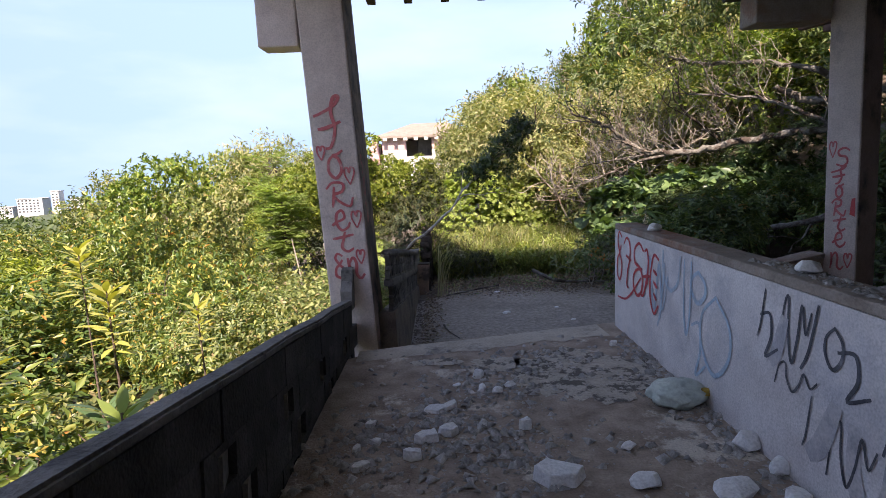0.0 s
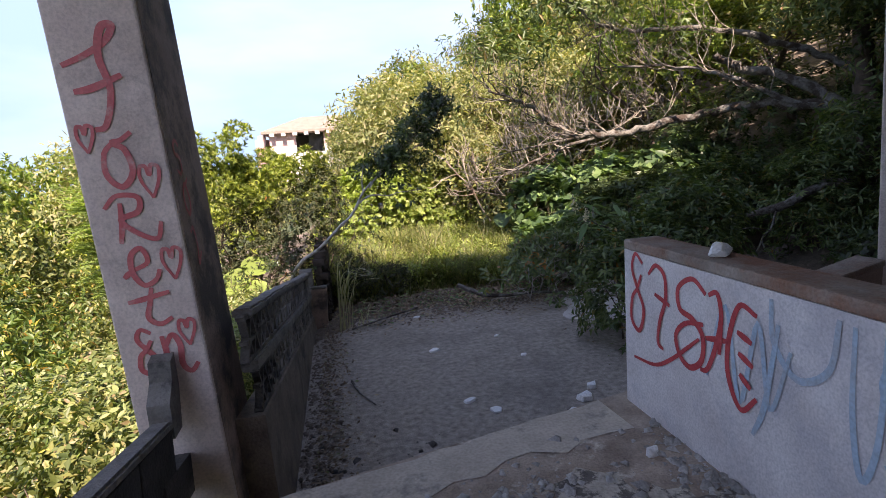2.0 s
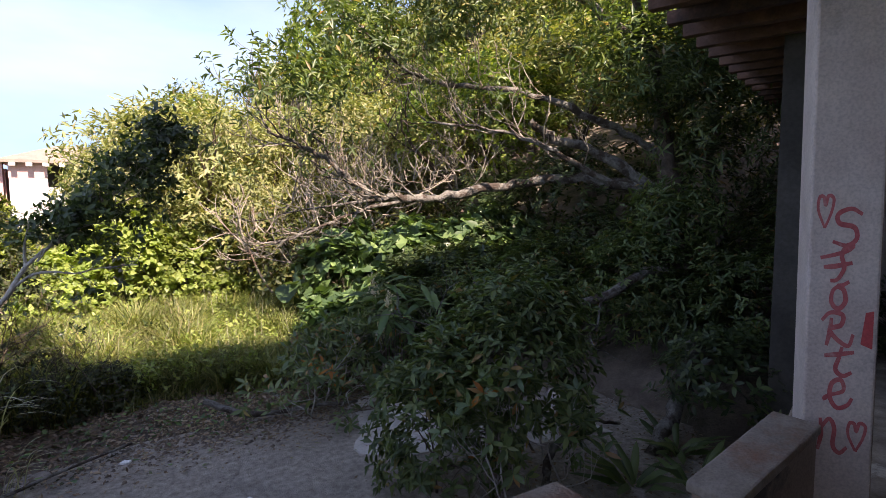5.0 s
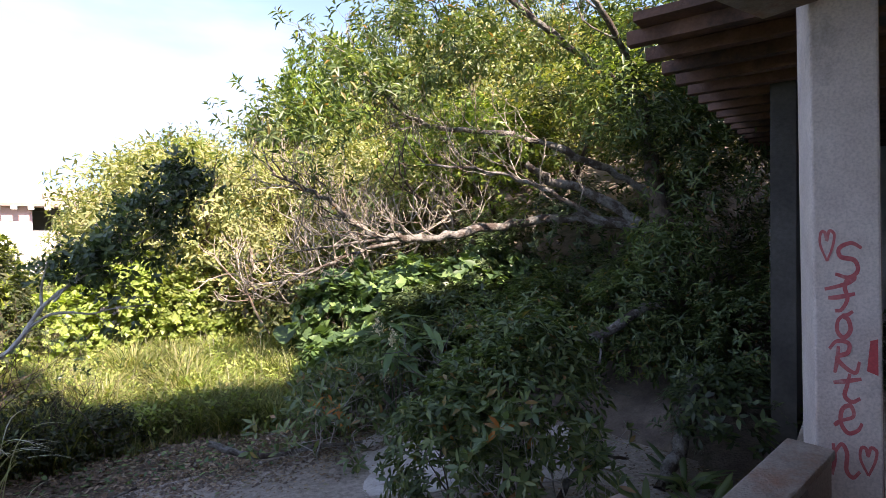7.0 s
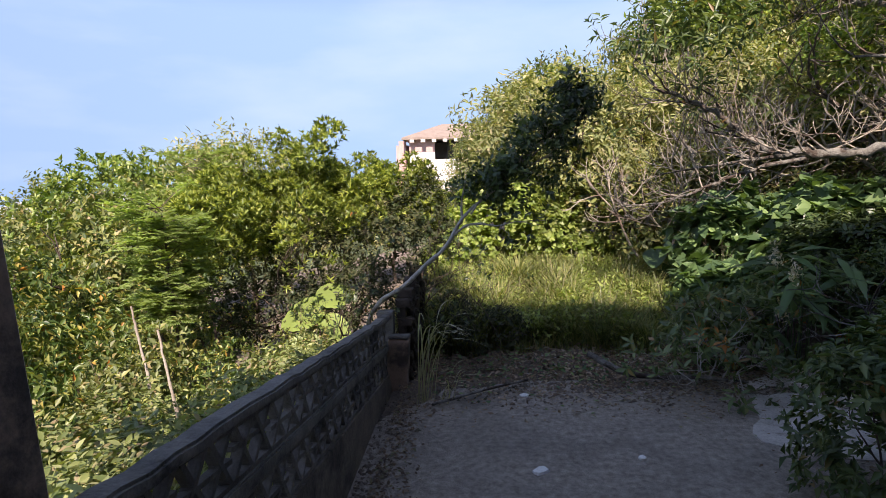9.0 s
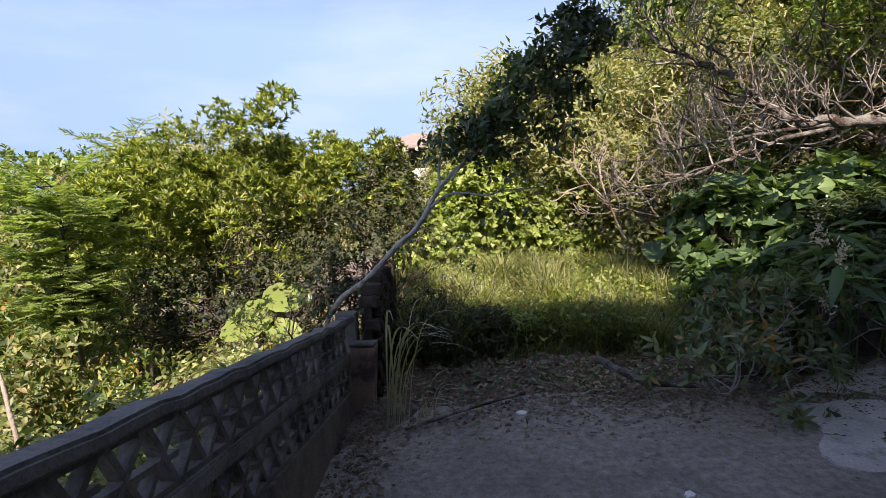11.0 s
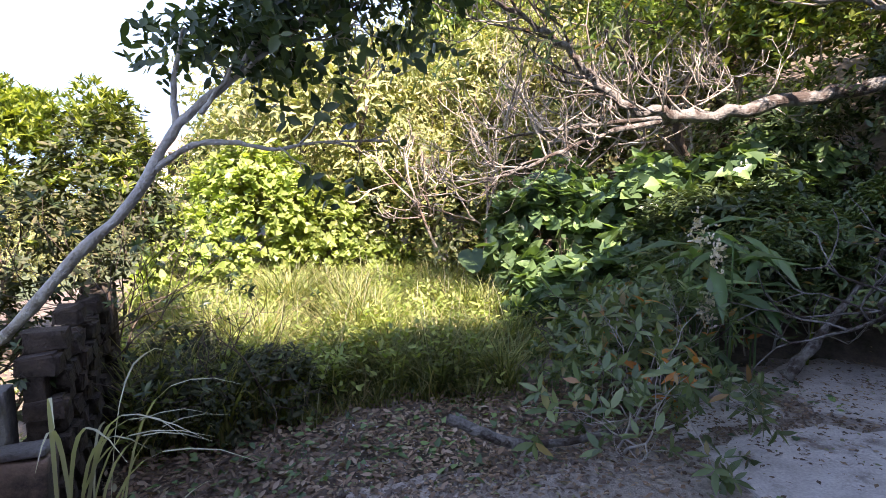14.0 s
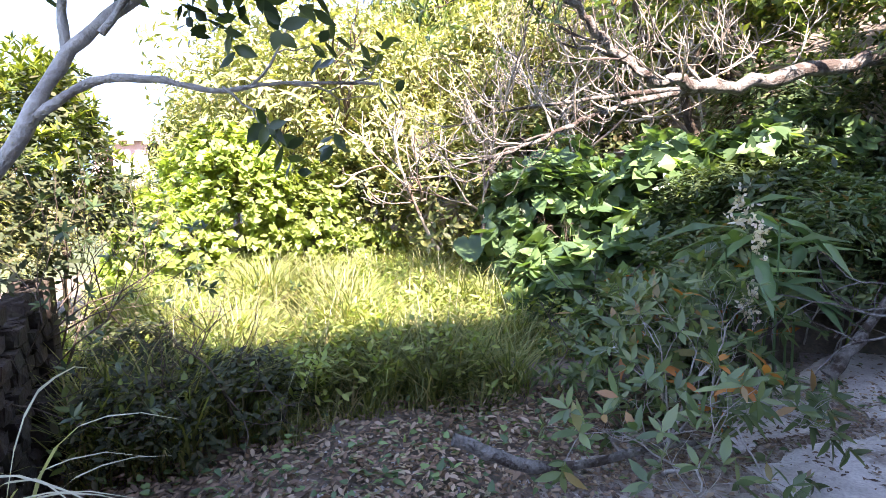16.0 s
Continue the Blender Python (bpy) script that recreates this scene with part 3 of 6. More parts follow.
def piece(name, me, parent, m):
    ob = new(name, me)
    ob.parent = parent
    ob.matrix_basis = m
    return ob


def sloping_bar(x0, x1, pts, thick, bevel=0.012):
    """A bar along y whose top follows (y, z) points."""
    bm = bmesh.new()
    secs = []
    for y, z in pts:
        secs.append([bm.verts.new(c) for c in ((x0, y, z), (x1, y, z), (x1, y, z - thick), (x0, y, z - thick))])
    for a, b in zip(secs, secs[1:]):
        for k in range(4):
            bm.faces.new((a[k], a[(k + 1) % 4], b[(k + 1) % 4], b[k]))
    bm.faces.new(secs[0])
    bm.faces.new(secs[-1][::-1])
    bmesh.ops.recalc_face_normals(bm, faces=bm.faces)
    if bevel:
        bmesh.ops.bevel(bm, geom=[e for e in bm.edges if abs(e.verts[0].co.y - e.verts[1].co.y) > 0.05], offset=bevel, segments=2, affect="EDGES")
    return bm


def upper_wall():
    w = thing("wall_terrace", (0, 0, 0), "low black-stained block wall with square vents beside the terrace", "wall", kind="structure")
    top = lambda y: 1.03 - 0.14 * y
    rng = np.random.default_rng(5)
    ang = Matrix.Rotation(math.atan(-0.14), 4, "X")
    solid = bare_mesh("block", one_box(-0.038, 0.038, -0.1985, 0.1985, -0.0972, 0.0972, bevel=0.003), M["block"])
    holed = bare_mesh("block", holed_block(0.397, 0.1944, 0.076, 0.17, 0.13), M["block"])
    # Pale tilted pieces imitate daylight caught on the vents' inner faces.
    louvre = bare_mesh("louvre", one_box(-0.012, 0.012, -0.088, 0.088, -0.064, 0.064), M["cap"])
    for i in range(19):
        y = -2.9 + i * 0.4
        for r in range(5):
            yy = y + (0.2 if r % 2 else 0)
            if yy > 4.62:
                continue
            z = top(yy) - 0.045 - 0.1 - r * 0.196
            if z < -0.3:
                continue
            if r in (1, 2, 3) and (i + r) % 2 == 0:
                piece("louvre", louvre, w, Matrix.Translation((-1.052, yy, z)) @ ang @ Matrix.Rotation(radians(16), 4, "Z"))
            piece("block", holed if (r in (1, 2, 3) and (i + r) % 2 == 0) else solid, w, Matrix.Translation((-1.072 + rng.normal() * 0.003, yy, z)) @ ang)
    part("cap", sloping_bar(-1.12, -1.026, [(-3.1 + 0.38 * i, top(-3.1 + 0.38 * i) + rng.normal() * 0.004) for i in range(21)], 0.045), M["cap"], w, "grey mortar cap with broken edges")
    bm = bmesh.new()
    pts = [(4.52, 0.47), (4.52, 0.30), (4.64, 0.30), (4.69, 0.50), (4.69, 0.66), (4.62, 0.64), (4.60, 0.55)]
    a, b = [bm.verts.new((-1.13, y, z)) for y, z in pts], [bm.verts.new((-1.03, y, z)) for y, z in pts]
    bm.faces.new(a)
    bm.faces.new(b[::-1])
    for k in range(len(pts)):
        bm.faces.new((a[k], b[k], b[(k + 1) % len(pts)], a[(k + 1) % len(pts)]))
    bmesh.ops.recalc_face_normals(bm, faces=bm.faces)
    part("broken_stub", bm, M["cap"], w, "broken grey mortar stub against the column")


upper_wall()


def lower_wall():
    w = thing("wall_drive", (0, 0, 0), "dark pierced-block garden wall beside the drive, stained black", "wall", kind="structure")
    top = lambda y: 0.535 - 0.16 * (y - 6.55)
    ang = Matrix.Rotation(math.atan(-0.16), 4, "X")
    up, dn = bare_mesh("block", lattice_block(0.39, 0.25, 0.05, 1), M["lattice"]), bare_mesh("block", lattice_block(0.39, 0.25, 0.05, -1), M["lattice"])
    for i in range(12):
        y = 5.05 + 0.395 * i
        for r in range(2):
            piece("block", up if (i + r) % 2 else dn, w, Matrix.Translation((-0.745, y + (0.19 if r else 0.0), top(y + (0.19 if r else 0.0)) - 0.055 - 0.128 - r * 0.325)) @ ang)
    rng = np.random.default_rng(8)
    ys = [4.95 + i * 0.405 for i in range(13)]
    yc = [4.95 + i * 0.135 for i in range(37)]
    part("cap", sloping_bar(-0.80, -0.695, [(y, top(y) - 0.01 + rng.normal() * 0.006) for y in yc], 0.055), M["cap"], w, "grey concrete cap, chipped")
    part("rail", sloping_bar(-0.79, -0.70, [(y, top(y) - 0.308) for y in ys], 0.07, 0.008), M["cap"], w, "grey rail between the pierced courses")
    bm = bmesh.new()
    secs = []
    for y in ys:
        t = top(y) - 0.635
        secs.append([bm.verts.new(c) for c in ((-0.86, y, t), (-0.70, y, t), (-0.67, y, -0.95), (-0.88, y, -1.7))])
    for a, b in zip(secs, secs[1:]):
        for k in range(4):
            bm.faces.new((a[k], a[(k + 1) % 4], b[(k + 1) % 4], b[k]))
    bm.faces.new(secs[0])
    bm.faces.new(secs[-1][::-1])
    bmesh.ops.recalc_face_normals(bm, faces=bm.faces)
    part("plinth", bm, M["plinth"], w, "brown-grey stained concrete plinth")


lower_wall()


def wall_post():
    p = thing("gate_post", (-0.62, 9.62, -0.8), "short brown-stained concrete post at the wall's end", "post")
    bm = one_box(-0.11, 0.11, -0.10, 0.10, 0, 0.62, bevel=0.012, m=Matrix.Translation((-0.64, 9.70, -0.83)) @ Matrix.Rotation(radians(4), 4, "Y"))
    part("shaft", bm, M["brown_side"], p)
    bm = one_box(-0.12, 0.10, -0.11, 0.11, 0.0, 0.03, bevel=0.01, m=Matrix.Translation((-0.59, 9.70, -0.215)) @ Matrix.Rotation(radians(-9), 4, "X"))
    part("top", bm, M["cap"], p, "grey worn top")
    bm = one_box(-0.09, 0.09, -0.13, 0.0, -0.75, 0.04, bevel=0.01, m=Matrix.Translation((-0.765, 9.93, 0.0)))
    q = part("pier", bm, M["cap"], p, "grey block pier that ends the wall")


wall_post()


def old_wall():
    """Rough pierced wall that goes on beyond the gate post."""
    w = thing("wall_beyond", (0, 0, 0), "crumbling dark brown pierced-brick wall beyond the gate post", "wall", kind="structure")
    rng = np.random.default_rng(12)
    kinds = []
    for ln, deep in ((0.13, 0.16), (0.16, 0.13), (0.11, 0.18)):
        bm = one_box(-deep / 2, deep / 2, -ln / 2, ln / 2, -0.045, 0.045, bevel=0.012)
        for v in bm.verts:
            v.co += Vector(rng.normal(size=3) * 0.007)
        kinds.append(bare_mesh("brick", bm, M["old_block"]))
    for r in range(12):
        z = -0.86 + 0.098 * r
        y = 9.90 + (0.09 if r % 2 else 0.0)
        while y < 11.15:
            if r < 11 or rng.random() < 0.6:
                piece("brick", kinds[int(rng.integers(0, 3))], w, Matrix.Translation((-0.56 + rng.normal() * 0.012, y, z + rng.normal() * 0.005)) @ Matrix.Rotation(rng.normal() * 0.08, 4, "Z") @ Matrix.Rotation(rng.normal() * 0.04, 4, "X"))
            y += 0.185
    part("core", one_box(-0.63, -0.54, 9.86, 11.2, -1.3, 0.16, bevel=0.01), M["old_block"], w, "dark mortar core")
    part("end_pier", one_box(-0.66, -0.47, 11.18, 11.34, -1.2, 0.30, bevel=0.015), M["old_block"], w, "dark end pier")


old_wall()


# ---- spray paint ----
GLYPH = {}


def glyph(name, *strokes):
    GLYPH[name] = strokes


glyph("F", [(0.0, 0.62), (0.4, 0.72), (0.75, 0.85), (0.9, 1.0), (0.72, 0.98), (0.6, 0.7), (0.68, 0.35), (0.5, 0.0), (0.3, -0.05)], [(0.1, 0.35), (0.4, 0.38), (0.9, 0.5)])
glyph("o", [(0.55, 0.95), (0.2, 0.7), (0.15, 0.25), (0.5, 0.0), (0.85, 0.3), (0.75, 0.75), (0.45, 0.9), (0.7, 0.95), (1.0, 1.1)])
glyph("R", [(0.2, 0.0), (0.3, 0.4), (0.35, 0.85)], [(0.0, 0.75), (0.3, 1.0), (0.75, 0.95), (0.7, 0.65), (0.3, 0.5), (0.6, 0.2), (1.0, 0.05), (1.15, 0.4)])
glyph("e", [(0.2, 0.45), (0.7, 0.65), (0.6, 1.0), (0.3, 0.85), (0.25, 0.4), (0.5, 0.08), (0.85, 0.2), (1.0, 0.45)], [(0.2, 0.45), (0.0, 0.3)])
glyph("t", [(0.6, 1.0), (0.5, 0.6), (0.4, 0.2), (0.65, 0.0), (0.95, 0.15)], [(0.0, 0.65), (0.4, 0.72), (1.0, 0.85)])
glyph("8", [(0.8, 0.9), (0.4, 1.0), (0.2, 0.8), (0.5, 0.55), (0.85, 0.3), (0.6, 0.0), (0.15, 0.1), (0.2, 0.4), (0.5, 0.55), (0.75, 0.75)])
glyph("n", [(0.1, 0.0), (0.2, 0.5), (0.15, 0.95)], [(0.15, 0.6), (0.45, 0.95), (0.65, 0.7), (0.62, 0.2), (0.85, 0.0), (1.1, 0.2)])
glyph("S", [(0.95, 0.85), (0.6, 1.0), (0.2, 0.85), (0.25, 0.6), (0.7, 0.5), (0.8, 0.2), (0.5, 0.0), (0.05, 0.1)])
glyph("heart", [(0.5, 0.0), (0.1, 0.55), (0.15, 0.95), (0.4, 0.95), (0.5, 0.7), (0.65, 1.0), (0.95, 0.9), (0.85, 0.5), (0.5, 0.0)])
glyph("loop", [(0.5, 1.0), (0.1, 0.7), (0.1, 0.3), (0.5, 0.0), (0.9, 0.3), (0.9, 0.7), (0.5, 1.0)])
glyph("u", [(0.0, 1.0), (0.05, 0.4), (0.4, 0.0), (0.8, 0.3), (0.9, 1.0)])
glyph("E", [(0.9, 0.95), (0.4, 1.0), (0.1, 0.6), (0.1, 0.2), (0.5, -0.1), (0.95, 0.1)], [(0.35, 0.72), (0.8, 0.66)], [(0.4, 0.5), (0.85, 0.42)], [(0.45, 0.28), (0.8, 0.18)])
glyph("slash", [(0.0, 0.0), (0.5, 0.3), (1.0, 1.0)])
glyph("hook", [(0.0, 0.9), (0.4, 1.0), (0.5, 0.5), (0.3, 0.0), (0.8, 0.3)])
glyph("seven", [(0.0, 0.85), (0.35, 1.0), (0.75, 0.9), (0.8, 0.6), (0.55, 0.3), (0.45, 0.0), (0.7, -0.06)], [(0.3, 0.62), (1.0, 0.55)])
glyph("swirl", [(1.0, 0.88), (0.6, 1.0), (0.15, 0.85), (0.2, 0.62), (0.6, 0.56), (0.92, 0.42), (0.9, 0.15), (0.55, 0.0), (0.2, 0.08), (0.08, 0.3), (0.4, 0.48), (0.95, 0.55)])
glyph("A", [(0.2, 0.95), (0.6, 1.0), (0.8, 0.75), (0.6, 0.4), (0.2, 0.05), (-0.15, 0.0)], [(0.8, 0.75), (0.75, 0.3)], [(0.1, 0.42), (1.1, 0.5)])
glyph("dash", [(0.0, 0.0), (0.35, 0.08), (0.6, 0.35), (0.85, 0.75), (1.0, 1.0)])
glyph("zig", [(0.0, 0.1), (0.1, 0.8), (0.25, 1.0), (0.3, 0.5), (0.45, 0.15), (0.6, 0.5), (0.7, 0.95), (0.85, 0.6), (1.0, 0.9)])
glyph("wave", [(0.0, 0.2), (0.25, 1.0), (0.45, 0.1), (0.65, 0.95), (0.8, 0.2), (1.0, 0.8)])


def paint(parent, to_world, name, u, v, w, h, width, material, label):
    """Sprayed strokes of one glyph, lying on a face; to_world takes (u, v, lift)."""
    V, Q = [], []
    for si, st in enumerate(GLYPH[name]):
        p = smooth_line([(u + a * w, v + b * h) for a, b in st], 6)
        d = unit(np.gradient(p, axis=0))
        nrm = np.stack((-d[:, 1], d[:, 0]), 1)
        k = len(p)
        wd = width * (0.75 + 0.35 * np.sin(np.linspace(0, math.pi, k)))[:, None] / 2
        o = len(V)
        for a, b in zip(p + nrm * wd, p - nrm * wd):
            lift = 0.003 + 0.0012 * si + 0.004 * (len(V) - o) / (2 * k)
            V += [to_world(a[0], a[1], lift), to_world(b[0], b[1], lift)]
        Q += [(o + 2 * i, o + 2 * i + 1, o + 2 * i + 3, o + 2 * i + 2) for i in range(k - 1)]
    return mesh_from("painted_" + ("heart" if name == "heart" else "letter"), V, Q, material, parent, label)


# ---- terrace: columns, parapet, roof ----
def leaning(x, y):
    """The columns are slightly out of plumb."""
    return Matrix.Translation((x, y, 0)) @ Matrix(((1, 0, -0.045, 0), (0, 1, 0, 0), (0, 0, 1, 0), (0, 0, 0, 1))) @ Matrix.Translation((-x, -y, 0))


def column(base, wd, dp, top, lean=0.0):
    c = thing("column", base, "square pink-grey plastered column with red sprayed writing", "column", "columns of the terrace")
    x, y, z = base
    part("shaft", one_box(x, x + wd, y, y + dp, z, top, bevel=0.012, m=leaning(x, y)), M["column"], c)
    return c


colL = column((-1.25, 4.72, -0.72), 0.39, 0.62, 3.2)
# Both columns get a dark sheet that puts the side's shade into colour.
part("flank", one_box(-0.862, -0.856, 4.733, 5.327, -0.70, 3.15, m=leaning(-1.25, 4.72)), M["brown_side"], colL, "brown stained side of the column, darkened for its shade")
faceL = lambda u, v, k: (-1.24 + u - 0.045 * v, 4.72 - k, v)
for g, u, v, w, h, wd in (("F", 0.03, 1.74, 0.26, 0.42, 0.030), ("o", 0.09, 1.46, 0.16, 0.22, 0.026), ("R", 0.07, 1.20, 0.20, 0.22, 0.024), ("e", 0.09, 0.98, 0.16, 0.19, 0.024), ("t", 0.08, 0.80, 0.19, 0.18, 0.024), ("8", 0.06, 0.56, 0.11, 0.22, 0.024), ("n", 0.17, 0.55, 0.15, 0.20, 0.026)):
    paint(colL, faceL, g, u, v, w, h, wd, M["faded_red"], "red sprayed letter")
for u, v, s in ((0.02, 1.62, 0.08), (0.24, 1.40, 0.10), (0.26, 1.01, 0.10), (0.27, 0.68, 0.085)):
    paint(colL, faceL, "heart", u, v, s, s * 1.5, 0.017, M["faded_red"], "red sprayed heart")
sideL = lambda u, v, k: (-0.856 + k - 0.045 * v, 4.75 + u, v)
for g, u, v, w, h in (("S", 0.05, 1.5, 0.12, 0.16), ("o", 0.07, 1.3, 0.12, 0.16), ("hook", 0.08, 1.05, 0.14, 0.18)):
    paint(colL, sideL, g, u, v, w, h, 0.022, M["faded_red"], "dull red sprayed letter")
TURN_R = Matrix.Translation((3.62, 5.12, 0)) @ Matrix.Rotation(radians(-58), 4, "Z")
colR = thing("column", (3.62, 5.12, -0.3), "square pink-grey plastered column with red sprayed writing", "column", "columns of the terrace")
LEAN_R = Matrix(((1, 0, -0.03, 0.02), (0, 1, 0, 0), (0, 0, 1, 0), (0, 0, 0, 1)))
part("shaft", one_box(-0.10, 0.18, 0.0, 0.42, -0.3, 3.0, bevel=0.012, m=LEAN_R @ TURN_R), M["column"], colR)
part("flank", one_box(0.178, 0.184, 0.015, 0.405, -0.28, 2.98, m=LEAN_R @ TURN_R), M["brown_side"], colR, "brown stained side of the column, darkened for its shade")
faceR = lambda u, v, k: tuple(LEAN_R @ TURN_R @ Vector((-0.09 + 0.76 * u, -k, v - 0.2)))
for g, u, v, w, h, wd in (("heart", 0.02, 1.66, 0.09, 0.15, 0.016), ("S", 0.10, 1.58, 0.16, 0.17, 0.022), ("F", 0.05, 1.42, 0.18, 0.16, 0.022), ("o", 0.10, 1.28, 0.10, 0.12, 0.022), ("R", 0.07, 1.10, 0.14, 0.16, 0.022), ("t", 0.09, 0.96, 0.15, 0.14, 0.022), ("e", 0.09, 0.79, 0.15, 0.15, 0.022), ("n", 0.06, 0.58, 0.15, 0.17, 0.022), ("heart", 0.22, 0.60, 0.10, 0.14, 0.017)):
    paint(colR, faceR, g, u, v, w, h, wd, M["faded_red"], "red sprayed letter")
bm = bmesh.new()
vs = [bm.verts.new(faceR(u, v, 0.004)) for u, v in ((0.27, 1.12), (0.33, 1.10), (0.33, 1.28), (0.29, 1.27))]
bm.faces.new(vs)
bmesh.ops.recalc_face_normals(bm, faces=bm.faces)
part("painted_patch", bm, M["red_paint"], colR, "solid red sprayed patch")


def parapet():
    p = thing("parapet_wall", (1.45, 2, 0), "mauve plastered parapet wall covered in red, blue and black spray paint", "wall", kind="structure")
    # the run of the wall, inner face from the far end back
    A, B = Vector((1.36, 4.76, 0)), Vector((1.47, -3.0, 0))
    ax = (B - A).normalized()
    nrm = Vector((ax.y, -ax.x, 0))
    if nrm.x > 0:
        nrm = -nrm
    m = Matrix(((ax.x, -nrm.x, 0, A.x), (ax.y, -nrm.y, 0, A.y), (0, 0, 1, 0), (0, 0, 0, 1)))
    L = (B - A).length
    part("body", one_box(0, L, 0, 0.20, -0.3, 0.90, m=m), M["plaster"], p)
    part("coping", one_box(-0.004, L, -0.004, 0.204, 0.90, 0.955, bevel=0.012, m=m), M["coping"], p, "rusty brown weathered top of the wall")
    face = lambda u, v, k: tuple(m @ Vector((u, -k, v)))
    for g, u, v, w, h, wd in (("8", 0.05, 0.47, 0.17, 0.42, 0.024), ("seven", 0.24, 0.46, 0.19, 0.40, 0.024), ("swirl", 0.46, 0.42, 0.23, 0.43, 0.028), ("A", 0.68, 0.44, 0.14, 0.38, 0.026), ("E", 0.82, 0.40, 0.19, 0.40, 0.026), ("dash", 0.09, 0.30, 0.56, 0.28, 0.020)):
        paint(p, face, g, u, v, w, h, wd, M["red_paint"], "bright red sprayed letter")
    for g, u, v, w, h, wd in (("u", 1.06, 0.60, 0.32, 0.27, 0.026), ("loop", 1.49, 0.61, 0.22, 0.20, 0.030), ("u", 1.40, 0.36, 0.12, 0.50, 0.022), ("loop", 1.62, 0.22, 0.40, 0.48, 0.026), ("hook", 1.52, 0.14, 0.26, 0.34, 0.022), ("wave", 0.70, 0.34, 0.46, 0.44, 0.022), ("slash", 0.98, 0.28, 0.12, 0.50, 0.026)):
        paint(p, face, g, u, v, w, h, wd, M["blue_paint"], "faded blue sprayed letter")
    for g, u, v, w, h, wd in (("slash", 2.24, 0.60, 0.06, 0.26, 0.020), ("hook", 2.26, 0.52, 0.20, 0.22, 0.026), ("zig", 2.42, 0.50, 0.22, 0.36, 0.022), ("slash", 2.58, 0.55, 0.10, 0.32, 0.024), ("zig", 2.40, 0.40, 0.30, 0.14, 0.018), ("loop", 2.72, 0.62, 0.12, 0.18, 0.024), ("hook", 2.80, 0.52, 0.24, 0.20, 0.026), ("slash", 2.62, 0.20, 0.05, 0.26, 0.016), ("zig", 2.78, 0.12, 0.26, 0.30, 0.018), ("wave", 3.06, 0.30, 0.40, 0.44, 0.024)):
        paint(p, face, g, u, v, w, h, wd * 0.7, M["black_paint"], "black sprayed scrawl")
    for g, u, v, w, h, wd in (("slash", 2.36, 0.50, 0.10, 0.26, 0.075), ("slash", 2.66, 0.18, 0.16, 0.30, 0.09), ("u", 2.92, 0.10, 0.22, 0.34, 0.085), ("slash", 3.3, 0.12, 0.2, 0.5, 0.10)):
        paint(p, face, g, u, v, w, h, wd, M["grey_paint"], "thin smoky grey sprayed smear")


parapet()
low = thing("low_wall", (3.0, 5.2, 0), "low grey rendered wall that meets the column", "wall", kind="structure")
LOW_M = Matrix.Translation((2.78, 5.06, 0)) @ Matrix.Rotation(radians(4), 4, "Z") @ Matrix(((1, 0, 0, 0), (0, 1, 0, 0), (0.18, 0, 1, 0), (0, 0, 0, 1)))
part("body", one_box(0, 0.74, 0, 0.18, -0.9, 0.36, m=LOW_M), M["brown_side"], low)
part("coping", one_box(-0.02, 0.74, -0.02, 0.20, 0.36, 0.41, bevel=0.012, m=LOW_M), M["coping"], low, "worn grey coping")


